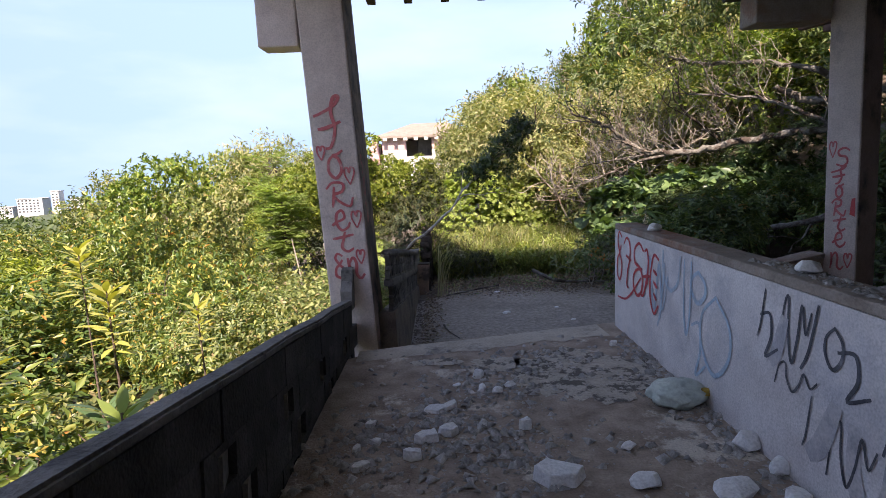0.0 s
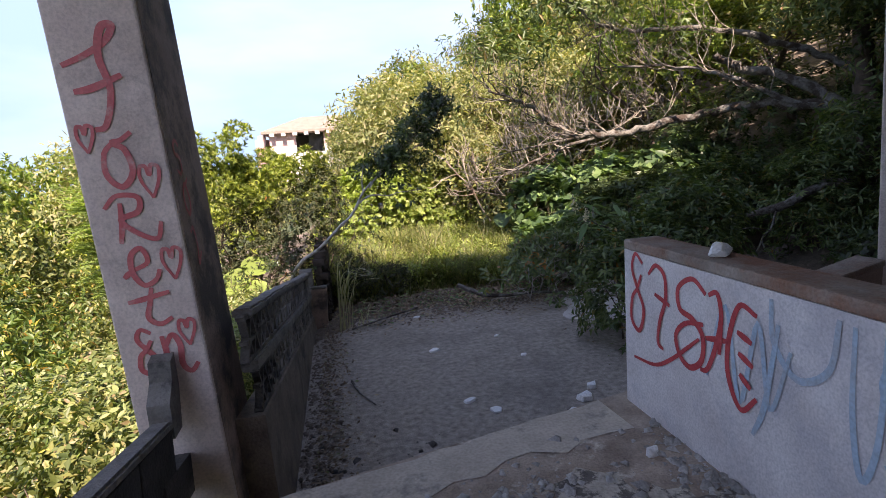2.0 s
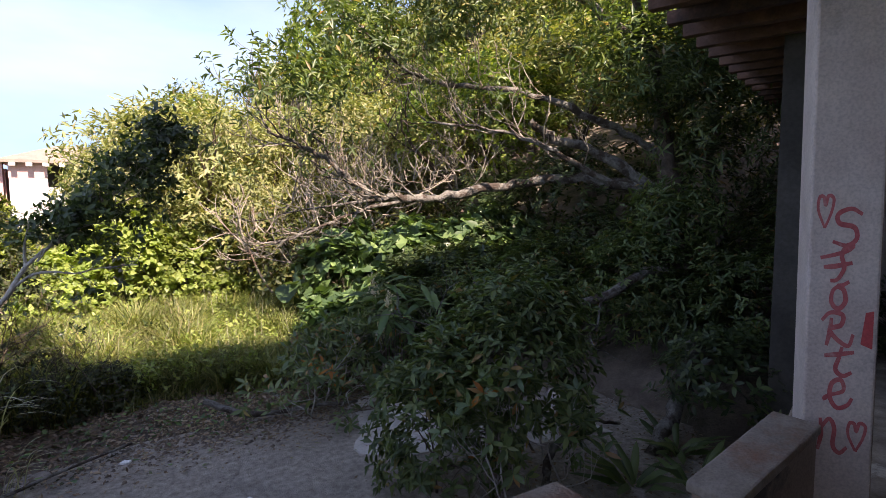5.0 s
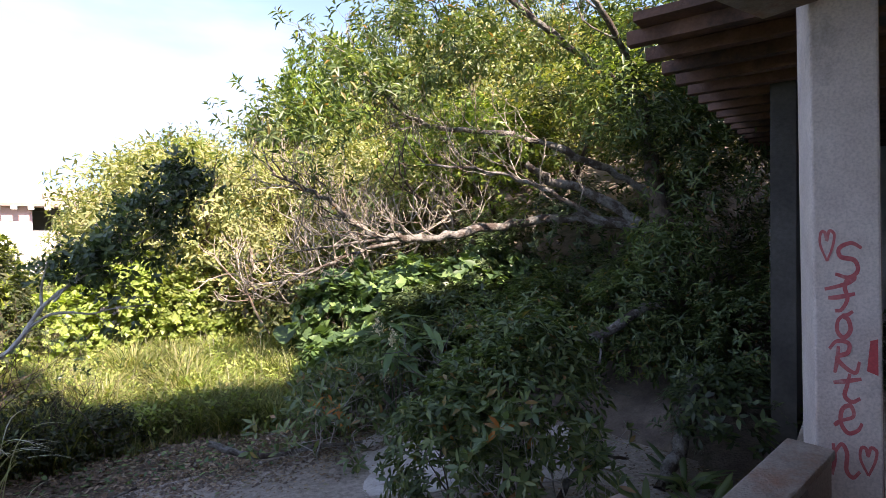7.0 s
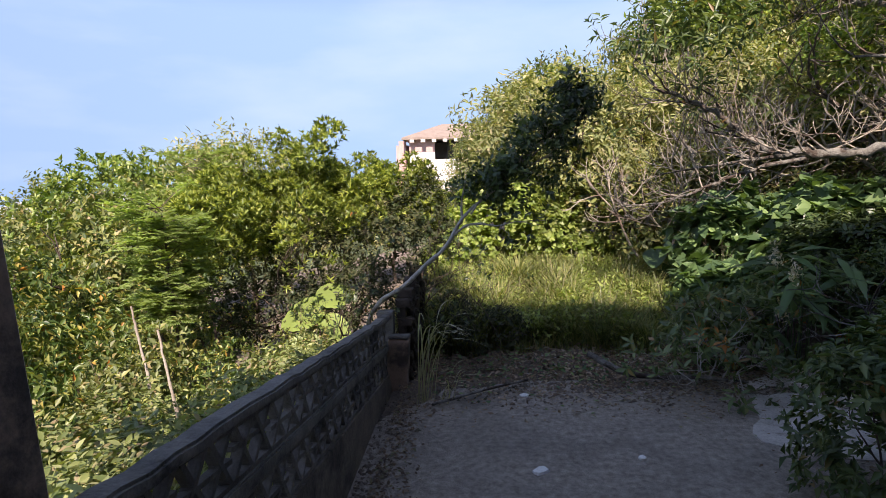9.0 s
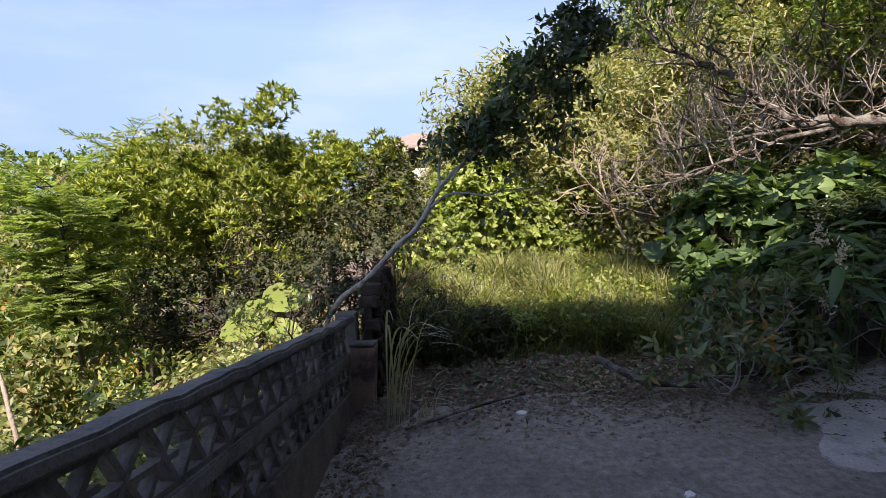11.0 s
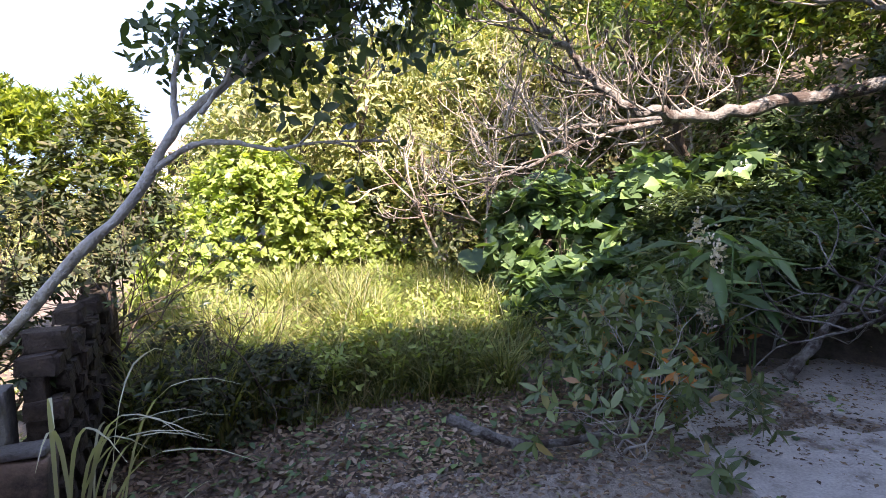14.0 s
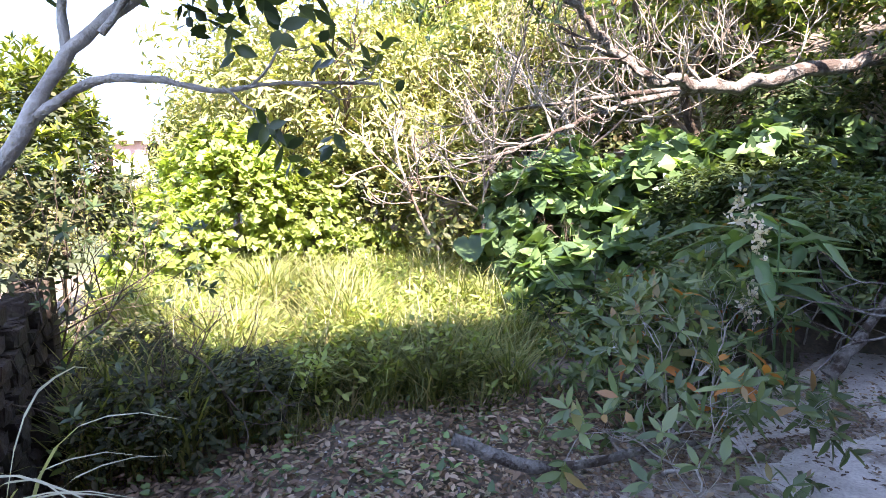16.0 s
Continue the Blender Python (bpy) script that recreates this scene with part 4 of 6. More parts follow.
def roof():
    r = thing("ceiling", (0, 0, 3.2), "roof slab over the terrace, underside pale to bounce light", "ceiling", kind="structure")
    # Underside made pale to bounce light; the rear slab is widened against sun.
    part("slab", one_box(-1.42, 2.95, 1.5, 5.35, 3.24, 3.44), M["plaster"], r)
    # Out-of-view stub added to keep the sun off the beam end.
    part("eave", one_box(-1.85, -1.42, 3.7, 5.0, 3.24, 3.44), M["plaster"], r, "unseen slab stub added to shade the beam end")
    part("slab", one_box(-1.75, 2.95, -3.6, 1.5, 3.24, 3.44), M["plaster"], r)
    # Wing ceiling coloured dark in place of the gloom below it.
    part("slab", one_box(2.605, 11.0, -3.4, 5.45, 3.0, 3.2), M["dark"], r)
    # Two unseen blocks, added so their shadow covers drive and near grass.
    part("upper_storey", one_box(-1.3, 2.6, -3.4, 4.6, 3.44, 7.2), M["plaster"], r, "unseen plastered block added on the roof to cast shade")
    part("upper_storey", one_box(2.6, 9.0, -3.4, 4.6, 3.44, 7.7), M["plaster"], r, "unseen plastered block added on the roof to cast shade")
    beam = thing("roof_beam", (-1.6, 4.8, 2.6), "stubby plastered roof beam end above the column", "beam", "roof beams")
    part("body", one_box(-1.74, -1.392, 4.74, 5.0, 2.60, 3.239, bevel=0.015), M["column"], beam)
    beam2 = thing("roof_beam", (3.0, 5.2, 2.6), "stubby plastered roof beam with flaking red paint", "beam", "roof beams")
    part("body", one_box(2.75, 3.45, 5.10, 5.40, 2.72, 2.999, bevel=0.015), M["coping"], beam2)
    me = bare_mesh("rafter", one_box(-0.04, 0.04, -0.9, 0.25, 0, 0.115, bevel=0.004), M["wood"])
    for i in range(10):
        ob = new("rafter", me)
        ob.matrix_basis = pose(-0.82 + i * 0.36, 5.25, 3.123)
        tagged(ob, "brown timber rafter end under the eave", "rafter", "rafters of the terrace roof")
    # the wing's eave, turned from the terrace
    m = pose(4.0, 6.35, 0, 0, 0, 20)
    part("soffit", one_box(-0.4, 8.5, -1.6, 0.12, 3.06, 3.12, m=m), M["wood"], r, "reddish brown boarded soffit")
    # Unseen block added to throw shade on the trees at the right.
    part("wing_storey", one_box(2.6, 8.4, -4.2, -0.3, 3.13, 6.6, m=m), M["plaster"], r, "unseen block added over the side wing to cast shade")
    me = bare_mesh("rafter", one_box(-0.045, 0.045, -1.5, 0.22, 0, 0.10, bevel=0.004), M["wood"])
    for i in range(20):
        ob = new("rafter", me)
        ob.matrix_basis = m @ pose(-0.2 + i * 0.42, 0, 2.958)
        tagged(ob, "brown timber rafter under the side wing's eave", "rafter", "rafters of the side wing")


roof()
# The back wall is an unseen addition: it stops sun and bounces light.
for nm, b, k in (("wall_back", (-2.4, 10.8, -3.45, -3.21, -0.5, 3.2), "white"), ("wall_side", (10.55, 10.8, -3.2, 9.0, -0.5, 3.2), "plaster"), ("wall_room_back", (8.6, 8.8, 3.9, 8.0, 0.0, 1.55), "plaster"), ("wall_partition", (4.55, 8.59, 4.62, 4.80, 0.0, 3.0), "plaster")):
    tagged(part(nm, one_box(*b), M[k]), "grimy plastered wall of the empty house, back one added unseen", "wall", kind="structure")
m = pose(4.9, 6.0, 0, 0, 0, 20)
tagged(part("wall_wing", one_box(0.9, 6.0, 0, 0.2, -0.6, 3.06, m=m), M["dark"]), "outer wall of the side wing, coloured dark for its shade", "wall", kind="structure")
scr = bpy.data.objects["wall_partition"]
for i, (g, u, v, w, h) in enumerate((("wave", 0.02, 1.2, 0.13, 0.5), ("loop", 0.02, 0.8, 0.12, 0.4), ("hook", 0.03, 0.4, 0.12, 0.4))):
    paint(scr, lambda a, b, k: (4.55 - k, 4.63 + a, b), g, u, v, w, h, 0.02, M["blue_paint"], "blue sprayed scrawl")


# ---- rubble ----
def chip_mesh(rng, sx, sy, sz):
    """A broken slab of plaster: flat, angular, with a ragged edge."""
    bm = bmesh.new()
    k = 7
    a = np.sort(rng.random(k) * 1.2 + np.arange(k)) * 2 * math.pi / (k + 0.6)
    lo, hi = [], []
    for t in a:
        r = 0.75 + 0.35 * rng.random()
        lo.append(bm.verts.new((math.cos(t) * sx * r, math.sin(t) * sy * r, 0)))
        hi.append(bm.verts.new((math.cos(t) * sx * r * 0.9, math.sin(t) * sy * r * 0.85, sz * (0.75 + 0.4 * rng.random()))))
    bm.faces.new(lo[::-1])
    c = bm.verts.new((0, 0, sz * 1.05))
    for i in range(k):
        j = (i + 1) % k
        bm.faces.new((lo[i], lo[j], hi[j], hi[i]))
        bm.faces.new((hi[i], hi[j], c))
    bmesh.ops.recalc_face_normals(bm, faces=bm.faces)
    bmesh.ops.bevel(bm, geom=bm.edges[:], offset=min(sx, sz) * 0.07, segments=1, affect="EDGES")
    return bm


def rock_mesh(rng, sx, sy, sz, n=18):
    bm = bmesh.new()
    for p in unit(rng.normal(size=(n, 3))):
        bm.verts.new((p[0] * sx * (0.8 + 0.3 * rng.random()), p[1] * sy * (0.8 + 0.3 * rng.random()), max(-0.6, p[2]) * sz))
    r = bmesh.ops.convex_hull(bm, input=bm.verts)
    bmesh.ops.delete(bm, geom=[g for g in r["geom_interior"] if isinstance(g, bmesh.types.BMVert)], context="VERTS")
    bmesh.ops.bevel(bm, geom=bm.edges[:], offset=min(sx, sz) * 0.06, segments=1, affect="EDGES")
    return bm


RR = np.random.default_rng(11)
for x, y, s, h, turn, lab in ((0.30, 2.26, 0.15, 0.07, 172, "large white broken plaster slab on the floor"), (0.70, 2.19, 0.095, 0.07, 20, "white broken plaster lump on the floor"), (1.08, 2.10, 0.13, 0.075, 10, "large grey mortar lump beside the parapet"),
                              (0.74, 2.52, 0.05, 0.05, 10, "small grey mortar lump on the slab"), (-0.20, 2.78, 0.10, 0.05, 50, "flat white plaster chunk on the slab"), (-0.33, 2.70, 0.09, 0.05, 20, "flat white plaster chunk on the slab"), (-0.30, 3.08, 0.09, 0.025, 10, "thin white plaster flake on the slab"), (-0.20, 3.12, 0.075, 0.03, 60, "thin white plaster flake on the slab"),
                              (-0.41, 2.51, 0.06, 0.055, 0, "brown stone chip on the slab"), (-0.67, 2.42, 0.06, 0.035, 30, "brown stone chip on the slab"), (-0.72, 2.6, 0.04, 0.03, 80, "brown stone chip on the slab"), (-0.62, 2.68, 0.04, 0.03, 10, "brown stone chip on the slab"), (-0.68, 2.9, 0.045, 0.03, 50, "brown stone chip on the slab"),
                              (0.01, 3.60, 0.055, 0.075, 0, "pale plaster lump on the slab"), (0.12, 3.32, 0.055, 0.05, 50, "grey plaster lump on the slab"), (0.02, 3.36, 0.05, 0.06, 90, "grey plaster lump on the slab"), (0.22, 3.42, 0.05, 0.04, 30, "grey plaster lump on the slab"), (-0.15, 3.45, 0.04, 0.03, 30, "grey plaster lump on the slab"), (0.24, 2.80, 0.05, 0.06, 15, "dark stone chip on the slab"),
                              (1.17, 4.18, 0.04, 0.04, 15, "small white plaster bit on the slab"), (1.33, 2.48, 0.10, 0.11, 0, "grey mortar lump at the wall's foot"), (1.38, 2.25, 0.08, 0.09, 30, "grey mortar lump at the wall's foot"), (1.30, 2.0, 0.09, 0.08, 60, "grey mortar lump at the wall's foot"), (0.35, 1.98, 0.11, 0.03, 5, "thin white plaster flake on the slab")):
    lump = "lump" in lab
    ob = tagged(part("rubble_lump", rock_mesh(RR, s, s * 0.7, h * 0.6, 22) if lump else chip_mesh(RR, s, s * 0.62, h), M["chip"]), lab, "rubble", "rubble on the terrace")
    ob.matrix_basis = pose(x, y, h * 0.34 if lump else 0.001, 0, 0, turn)
for x, y, s, h in ((0.78, 6.5, 0.07, 0.02), (0.70, 7.9, 0.08, 0.02), (0.95, 6.25, 0.08, 0.015), (1.75, 6.2, 0.10, 0.05), (1.9, 6.4, 0.08, 0.04), (1.55, 6.0, 0.07, 0.03), (1.6, 7.4, 0.05, 0.015), (0.69, 9.3, 0.06, 0.015), (0.2, 5.6, 0.07, 0.03), (1.5, 8.1, 0.045, 0.015)):
    ob = tagged(part("rubble_lump", chip_mesh(RR, s, s * 0.7, h), M["chip"]), "pale flat stone chip on the drive", "stone", "stones on the drive")
    ob.matrix_basis = pose(x, y, DRIVE + 0.001, 0, 0, RR.random() * 90)
for x, y, s, lab in ((1.47, 4.12, 0.075, "white plaster chunk lying on the parapet"), (1.52, 2.35, 0.09, "white plaster chunk lying on the parapet")):
    ob = tagged(part("rubble_lump", rock_mesh(RR, s, s * 0.7, 0.042, 30), M["chip"]), lab, "rubble", "rubble on the parapet")
    ob.matrix_basis = pose(x, y, 0.979, 0, 0, 35)
ob = tagged(part("boulder", rock_mesh(RR, 0.3, 0.25, 0.3), M["chip"]), "pale boulder at the edge of the grass", "rock")
ob.matrix_basis = pose(4.1, 15.9, ground_z(4.1, 15.9) + 0.1)


def crumbs(name, rng, n, place, s0, s1, material, label, category):
    V, Q = [], []
    tet = np.array(((1, 0, -0.5), (-0.6, 0.8, -0.5), (-0.6, -0.8, -0.5), (0.1, 0, 0.7), (0.5, 0.6, 0.3)))
    fc = np.array(((0, 4, 3), (1, 3, 4), (1, 2, 3), (2, 0, 3), (0, 1, 4)))
    for i in range(n):
        x, y, z = place(rng)
        s = s0 + (s1 - s0) * rng.random() ** 3
        a = rng.random() * 6.28
        R = np.array(((math.cos(a), -math.sin(a), 0), (math.sin(a), math.cos(a), 0), (0, 0, 0.6)))
        V.append((tet * (0.6 + 0.8 * rng.random((5, 3)))) @ R.T * s + (x, y, z + s * 0.3))
        Q.append(fc + 5 * i)
    return tagged(mesh_from(name, np.concatenate(V), np.concatenate(Q), material), label, category, kind="stuff")


def on_slab(rng):
    k = rng.random()
    if k < 0.25:
        return (1.40 - abs(rng.normal()) * 0.12, 0.3 + 4.2 * rng.random(), 0)
    if k < 0.75:
        c = ((-0.22, 2.85), (0.08, 3.4), (-0.68, 2.6), (0.55, 3.9), (0.1, 2.5))[int(rng.integers(0, 5))]
        return (c[0] + rng.normal() * 0.22, c[1] + rng.normal() * 0.22, 0)
    return (-0.95 + 2.3 * rng.random(), 0.2 + 4.0 * rng.random(), 0)


crumbs("gravel", RR, 3200, on_slab, 0.006, 0.045, M["gravel"], "plaster crumbs and grit scattered over the slab", "gravel")
crumbs("gravel", RR, 500, lambda r: (1.44 + 0.12 * r.random(), 0.5 + 2.2 * r.random(), 0.955), 0.006, 0.03, M["gravel"], "grit heaped on top of the parapet", "gravel")
crumbs("gravel", RR, 700, lambda r: (-0.6 + 3.2 * r.random(), 4.9 + abs(r.normal()) * 0.4 + 0.15 * r.random(), DRIVE), 0.008, 0.05, M["rubble"], "dark rubble at the foot of the slab", "gravel")


crumbs("soil_crumbs", RR, 2600, lambda r: (-0.6 + 6.2 * r.random(), 9.62 + 0.12 * r.random() - abs(r.normal()) * 0.28, DRIVE), 0.006, 0.035, M["soil"], "dark soil and twigs washed over the drive's edge", "soil")
crumbs("soil_crumbs", RR, 900, lambda r: (-0.66 + abs(r.normal()) * 0.14, 5.0 + 4.2 * r.random(), DRIVE), 0.006, 0.035, M["soil"], "dark soil along the wall's foot", "soil")


crumbs("gravel", RR, 350, lambda r: (0.2 + 2.2 * r.random(), 10.15 + r.normal() * 0.3, -0.745), 0.006, 0.03, M["gravel"], "grey grit on the soil before the grass", "gravel")


def plastic_bag():
    b = thing("plastic_bag", (1.22, 3.05, 0), "crumpled pale green plastic bag lying by the parapet", "bag")
    bm = bmesh.new()
    bmesh.ops.create_icosphere(bm, subdivisions=4, radius=1)
    for v in bm.verts:
        p = v.co.copy()
        k = 1 + 0.22 * noise.noise(p * 2.2) + 0.24 * abs(noise.noise(p * 4.5)) + 0.09 * noise.noise(p * 11)
        v.co = Vector((1.22 + p.x * 0.17 * k, 3.05 + p.y * 0.13 * k, 0.07 + max(-0.07, p.z * 0.08 * k)))
    part("body", bm, M["bag"], b, smooth=True)
    bm = rock_mesh(np.random.default_rng(2), 0.05, 0.03, 0.03)
    bmesh.ops.translate(bm, verts=bm.verts, vec=(1.37, 3.0, 0.09))
    part("scrap", bm, M["yellow"], b, "torn yellow scrap")


plastic_bag()


# ---- far things: house, town, woods ----
def pink_house():
    h = thing("house", (-3, 60, 0), "pink and white derelict house with tiled roof and empty window", "house")
    x0, x1, y0, y1, zt = -6.5, 3.0, 60.0, 67.0, 5.05
    # front wall with its empty window
    wx0, wx1, wz0, wz1 = -3.95, -1.2, 2.85, 4.75
    bm = bmesh.new()
    for b in ((x0, wx0, y0, y0 + 0.3, -1, zt), (wx1, x1, y0, y0 + 0.3, -1, zt), (wx0, wx1, y0, y0 + 0.3, -1, wz0), (wx0, wx1, y0, y0 + 0.3, wz1, zt), (x0, x0 + 0.3, y0 + 0.3, y1, -1, zt), (x1 - 0.3, x1, y0 + 0.3, y1, -1, zt), (x0 + 0.3, x1 - 0.3, y1 - 0.3, y1, -1, zt)):
        box(bm, *b)
    part("wall", bm, M["white"], h, "white lower wall")
    bm = bmesh.new()
    for b in ((x0 - 0.02, wx0, y0 - 0.03, y0, 3.6, zt), (wx1, x1, y0 - 0.03, y0, 3.6, zt), (wx0, wx1, y0 - 0.03, y0, wz1, zt), (x0 - 0.03, x0, y0 + 0.3, y1, 2.2, zt)):
        box(bm, *b)
    part("wall_band", bm, M["pink"], h, "faded pink band below the eave")
    part("corner_pier", one_box(x0 - 1.2, x0 - 0.5, y0 + 0.8, y0 + 1.5, -1, 4.8), M["pink"], h)
    part("side_wing", one_box(x0 - 1.6, x0 - 0.4, y0 + 1.6, y1, -1, 4.4), M["pink"], h)
    # Dark panel inside the opening stands in for the unlit room.
    w = part("window", one_box(wx0 + 1.2, wx1, y0 + 1.2, y0 + 1.3, wz0 - 0.6, wz1 + 0.3), M["dark"], h, "dark panel for the unlit room behind the window")
    bm = bmesh.new()
    o = 0.7
    v = [bm.verts.new(c) for c in ((x0 - o, y0 - o, zt), (x1 + o, y0 - o, zt), (x1 + o, y1 + o, zt), (x0 - o, y1 + o, zt), (-3.4, 63.0, 6.55), (0.5, 63.0, 6.55))]
    v2 = [bm.verts.new(p.co - Vector((0, 0, 0.22))) for p in v[:4]]
    for f in ((v[0], v[1], v[5], v[4]), (v[1], v[2], v[5]), (v[2], v[3], v[4], v[5]), (v[3], v[0], v[4]), v2[::-1]):
        bm.faces.new(f)
    for k in range(4):
        bm.faces.new((v[k], v2[k], v2[(k + 1) % 4], v[(k + 1) % 4]))
    bmesh.ops.recalc_face_normals(bm, faces=bm.faces)
    roof_part = part("roof", bm, M["rooftile"], h, "weathered pinkish hipped roof")
    me = bare_mesh("rafter_end", one_box(-0.2, 0.2, -0.85, 0.0, -0.5, -0.24), M["white"])
    for i in range(9):
        ob = new("rafter_end", me)
        adopt(ob, h)
        ob.matrix_basis = Matrix.Translation((x0 + 0.35 + i * 1.1, y0 - 0.04, zt))


pink_house()
RT = np.random.default_rng(21)
for x, y, w, dp, hh in ((-560, 640, 26, 14, 15), (-520, 640, 18, 14, 10), (-496, 640, 30, 14, 17), (-455, 640, 9, 9, 22), (-440, 650, 16, 12, 12), (-600, 660, 30, 15, 12), (-410, 660, 26, 12, 8)):
    z = ground_z(x, y)
    t = thing("apartment_block", (x, y, z), "pale distant town building above the trees", "building", "distant town")
    part("wall", one_box(x, x + w, y, y + dp, z - 3, z + hh + 4), M["town"], t)
    part("roof", one_box(x - 0.6, x + w + 0.6, y - 0.6, y + dp + 0.6, z + hh + 4, z + hh + 4.7), M["town"], t)
    me = bare_mesh("window", one_box(0, 2.2, -0.12, 0.0, 0, 1.7), M["window"])
    for fl in range(max(1, int(hh / 3.2))):
        for k in range(int(w / 4.5)):
            ob = new("window", me)
            adopt(ob, t)
            ob.matrix_basis = Matrix.Translation((x + 1.2 + k * 4.5, y, z + 5.5 + fl * 3.2))


def far_woods():
    rng = np.random.default_rng(31)
    parts = []
    for i in range(110):
        a = rng.uniform(-1.15, 0.75)
        d = rng.uniform(32, 70) if i < 85 else rng.uniform(80, 420)
        x, y = d * math.sin(a), d * math.cos(a)
        if -0.25 < a < 0.12 and d < 72:
            continue
        r = rng.uniform(1.8, 3.0) * (1 if d < 75 else 1 + d / 160)
        z = ground_z(x, y)
        p, s = shoots(rng, (x, y, z + r * 0.55), (r * 1.3, r * 1.3, r), 130, 0.7, 0.3, i)
        parts.append(dress(rng, p, s, 3, r * 0.2, 0.6, r * 0.15, DIAMOND))
    v, f = joined(parts)
    tagged(mesh_from("far_woods", v, f, F["far"]), "far wooded slopes of green treetops", "woods", kind="stuff")


far_woods()


# ---- trees and shrubs ----
def tree_variant(name, seed, leaf, outline, per, n, size, aspect, label, category, group, lumps=0.45, tuft=False, droop=0.12, low=0.45, bark="dark_bark", mid=2.25, rz=1.35):
    """A tree or shrub four metres high, standing at the origin."""
    rng = np.random.default_rng(seed)
    ob = thing(name, (0, 0, 0), label, category, group)
    p, s = clumped(rng, (0, 0, mid), (1.55, 1.55, rz), n, 46, 0.42, lumps, seed * 1.37)
    wood, tips = [], []
    twigs(rng, (0, 0, -0.3), (rng.normal() * 0.15, rng.normal() * 0.15, 1), 1.7, 0.10, 3, wood, tips, 0.25, 0.6, 3)
    v, f = joined(wood)
    mesh_from("trunk", v, f, M[bark], ob)
    v, f = dress(rng, p, s, per, size, aspect, 0.3, outline, 1.0, droop, tuft)
    mesh_from("crown", v, f, F[leaf], ob)
    return ob


def place(ob, first, x, y, z, sx, sz, turn):
    m = pose(x, y, z, 0, 0, turn) @ Matrix.Diagonal((sx, sx, sz, 1))
    if first:
        ob.matrix_basis = m
        return ob
    return copy_thing_scaled(ob, m)


def copy_thing_scaled(ob, m):
    c = copy_thing(ob, Matrix.Identity(4))
    c.matrix_basis = m
    return c


HILL = [
    tree_variant("hill_tree", 41, "hill", DIAMOND, 5, 1150, 0.135, 0.45, "broadleaf hillside tree with a dense olive green crown", "tree", "hillside trees"),
    tree_variant("hill_tree", 42, "dusty", LANCE, 5, 1150, 0.145, 0.32, "dusty olive hillside tree with drying leaf tips", "tree", "hillside trees", 0.5),
    tree_variant("hill_tree", 43, "shrub", DIAMOND, 5, 1150, 0.13, 0.5, "bright green hillside tree with a lumpy crown", "tree", "hillside trees", 0.4, True),
]
BANK = [
    tree_variant("bank_shrub", 51, "croton", DIAMOND, 4, 1500, 0.17, 0.38, "sunlit shrub with green, yellow and orange leaves", "shrub", "shrubs on the bank", 0.4, True, 0.2, 0.35, "dark_bark", 1.75, 1.8),
    tree_variant("bank_shrub", 52, "hill", DIAMOND, 4, 1500, 0.15, 0.5, "dense glossy green shrub on the bank", "shrub", "shrubs on the bank", 0.4, True, 0.15, 0.35, "dark_bark", 1.75, 1.8),
    tree_variant("bank_shrub", 53, "yellow", LANCE, 4, 1500, 0.17, 0.3, "yellow-green shrub with narrow leaves", "shrub", "shrubs on the bank", 0.4, True, 0.15, 0.35, "dark_bark", 1.75, 1.8),
]
used = set()


def plant(pool, k, x, y, top, wide, turn):
    z = ground_z(x, y)
    hgt = max(0.5, top - z)
    ob = pool[k]
    place(ob, ob.name not in used, x, y, z, wide, hgt / 4.0, turn)
    used.add(ob.name)


def plant_hill():
    rng = np.random.default_rng(61)
    n = 0
    while n < 46:
        y = rng.uniform(15.5, 29) if n > 16 else rng.uniform(16.5, 19.5)
        az = rng.uniform(-0.02, 1.25)
        x = az * y - 0.2
        if x > 21:
            continue
        d = math.hypot(x + 0.2, y + 0.2)
        el = min(0.38, 0.08 + 0.66 * az)
        top = 1.5 + d * el * rng.uniform(0.45, 0.97)
        sc = rng.uniform(0.75, 1.25)
        if az < 0.1:
            sc, top = 0.6, 1.5 + d * el * 0.6
        plant(HILL, n % 3 if rng.random() < 0.7 else 0, x, y, top, sc, rng.uniform(0, 360))
        n += 1
    for x, y, top, w in ((7.2, 13.2, 4.4, 1.0), (9.0, 11.8, 4.8, 1.1), (10.5, 10.2, 5.2, 1.1), (6.2, 14.6, 3.6, 0.9), (8.6, 14.2, 5.0, 1.1), (11.5, 13.0, 6.2, 1.2), (13.5, 11.0, 6.6, 1.3), (5.4, 15.8, 4.0, 0.9), (3.6, 16.6, 2.6, 0.8), (12.0, 9.2, 5.4, 1.1)):
        plant(HILL, int(x * 7) % 3, x, y, top, w, x * 50)


plant_hill()


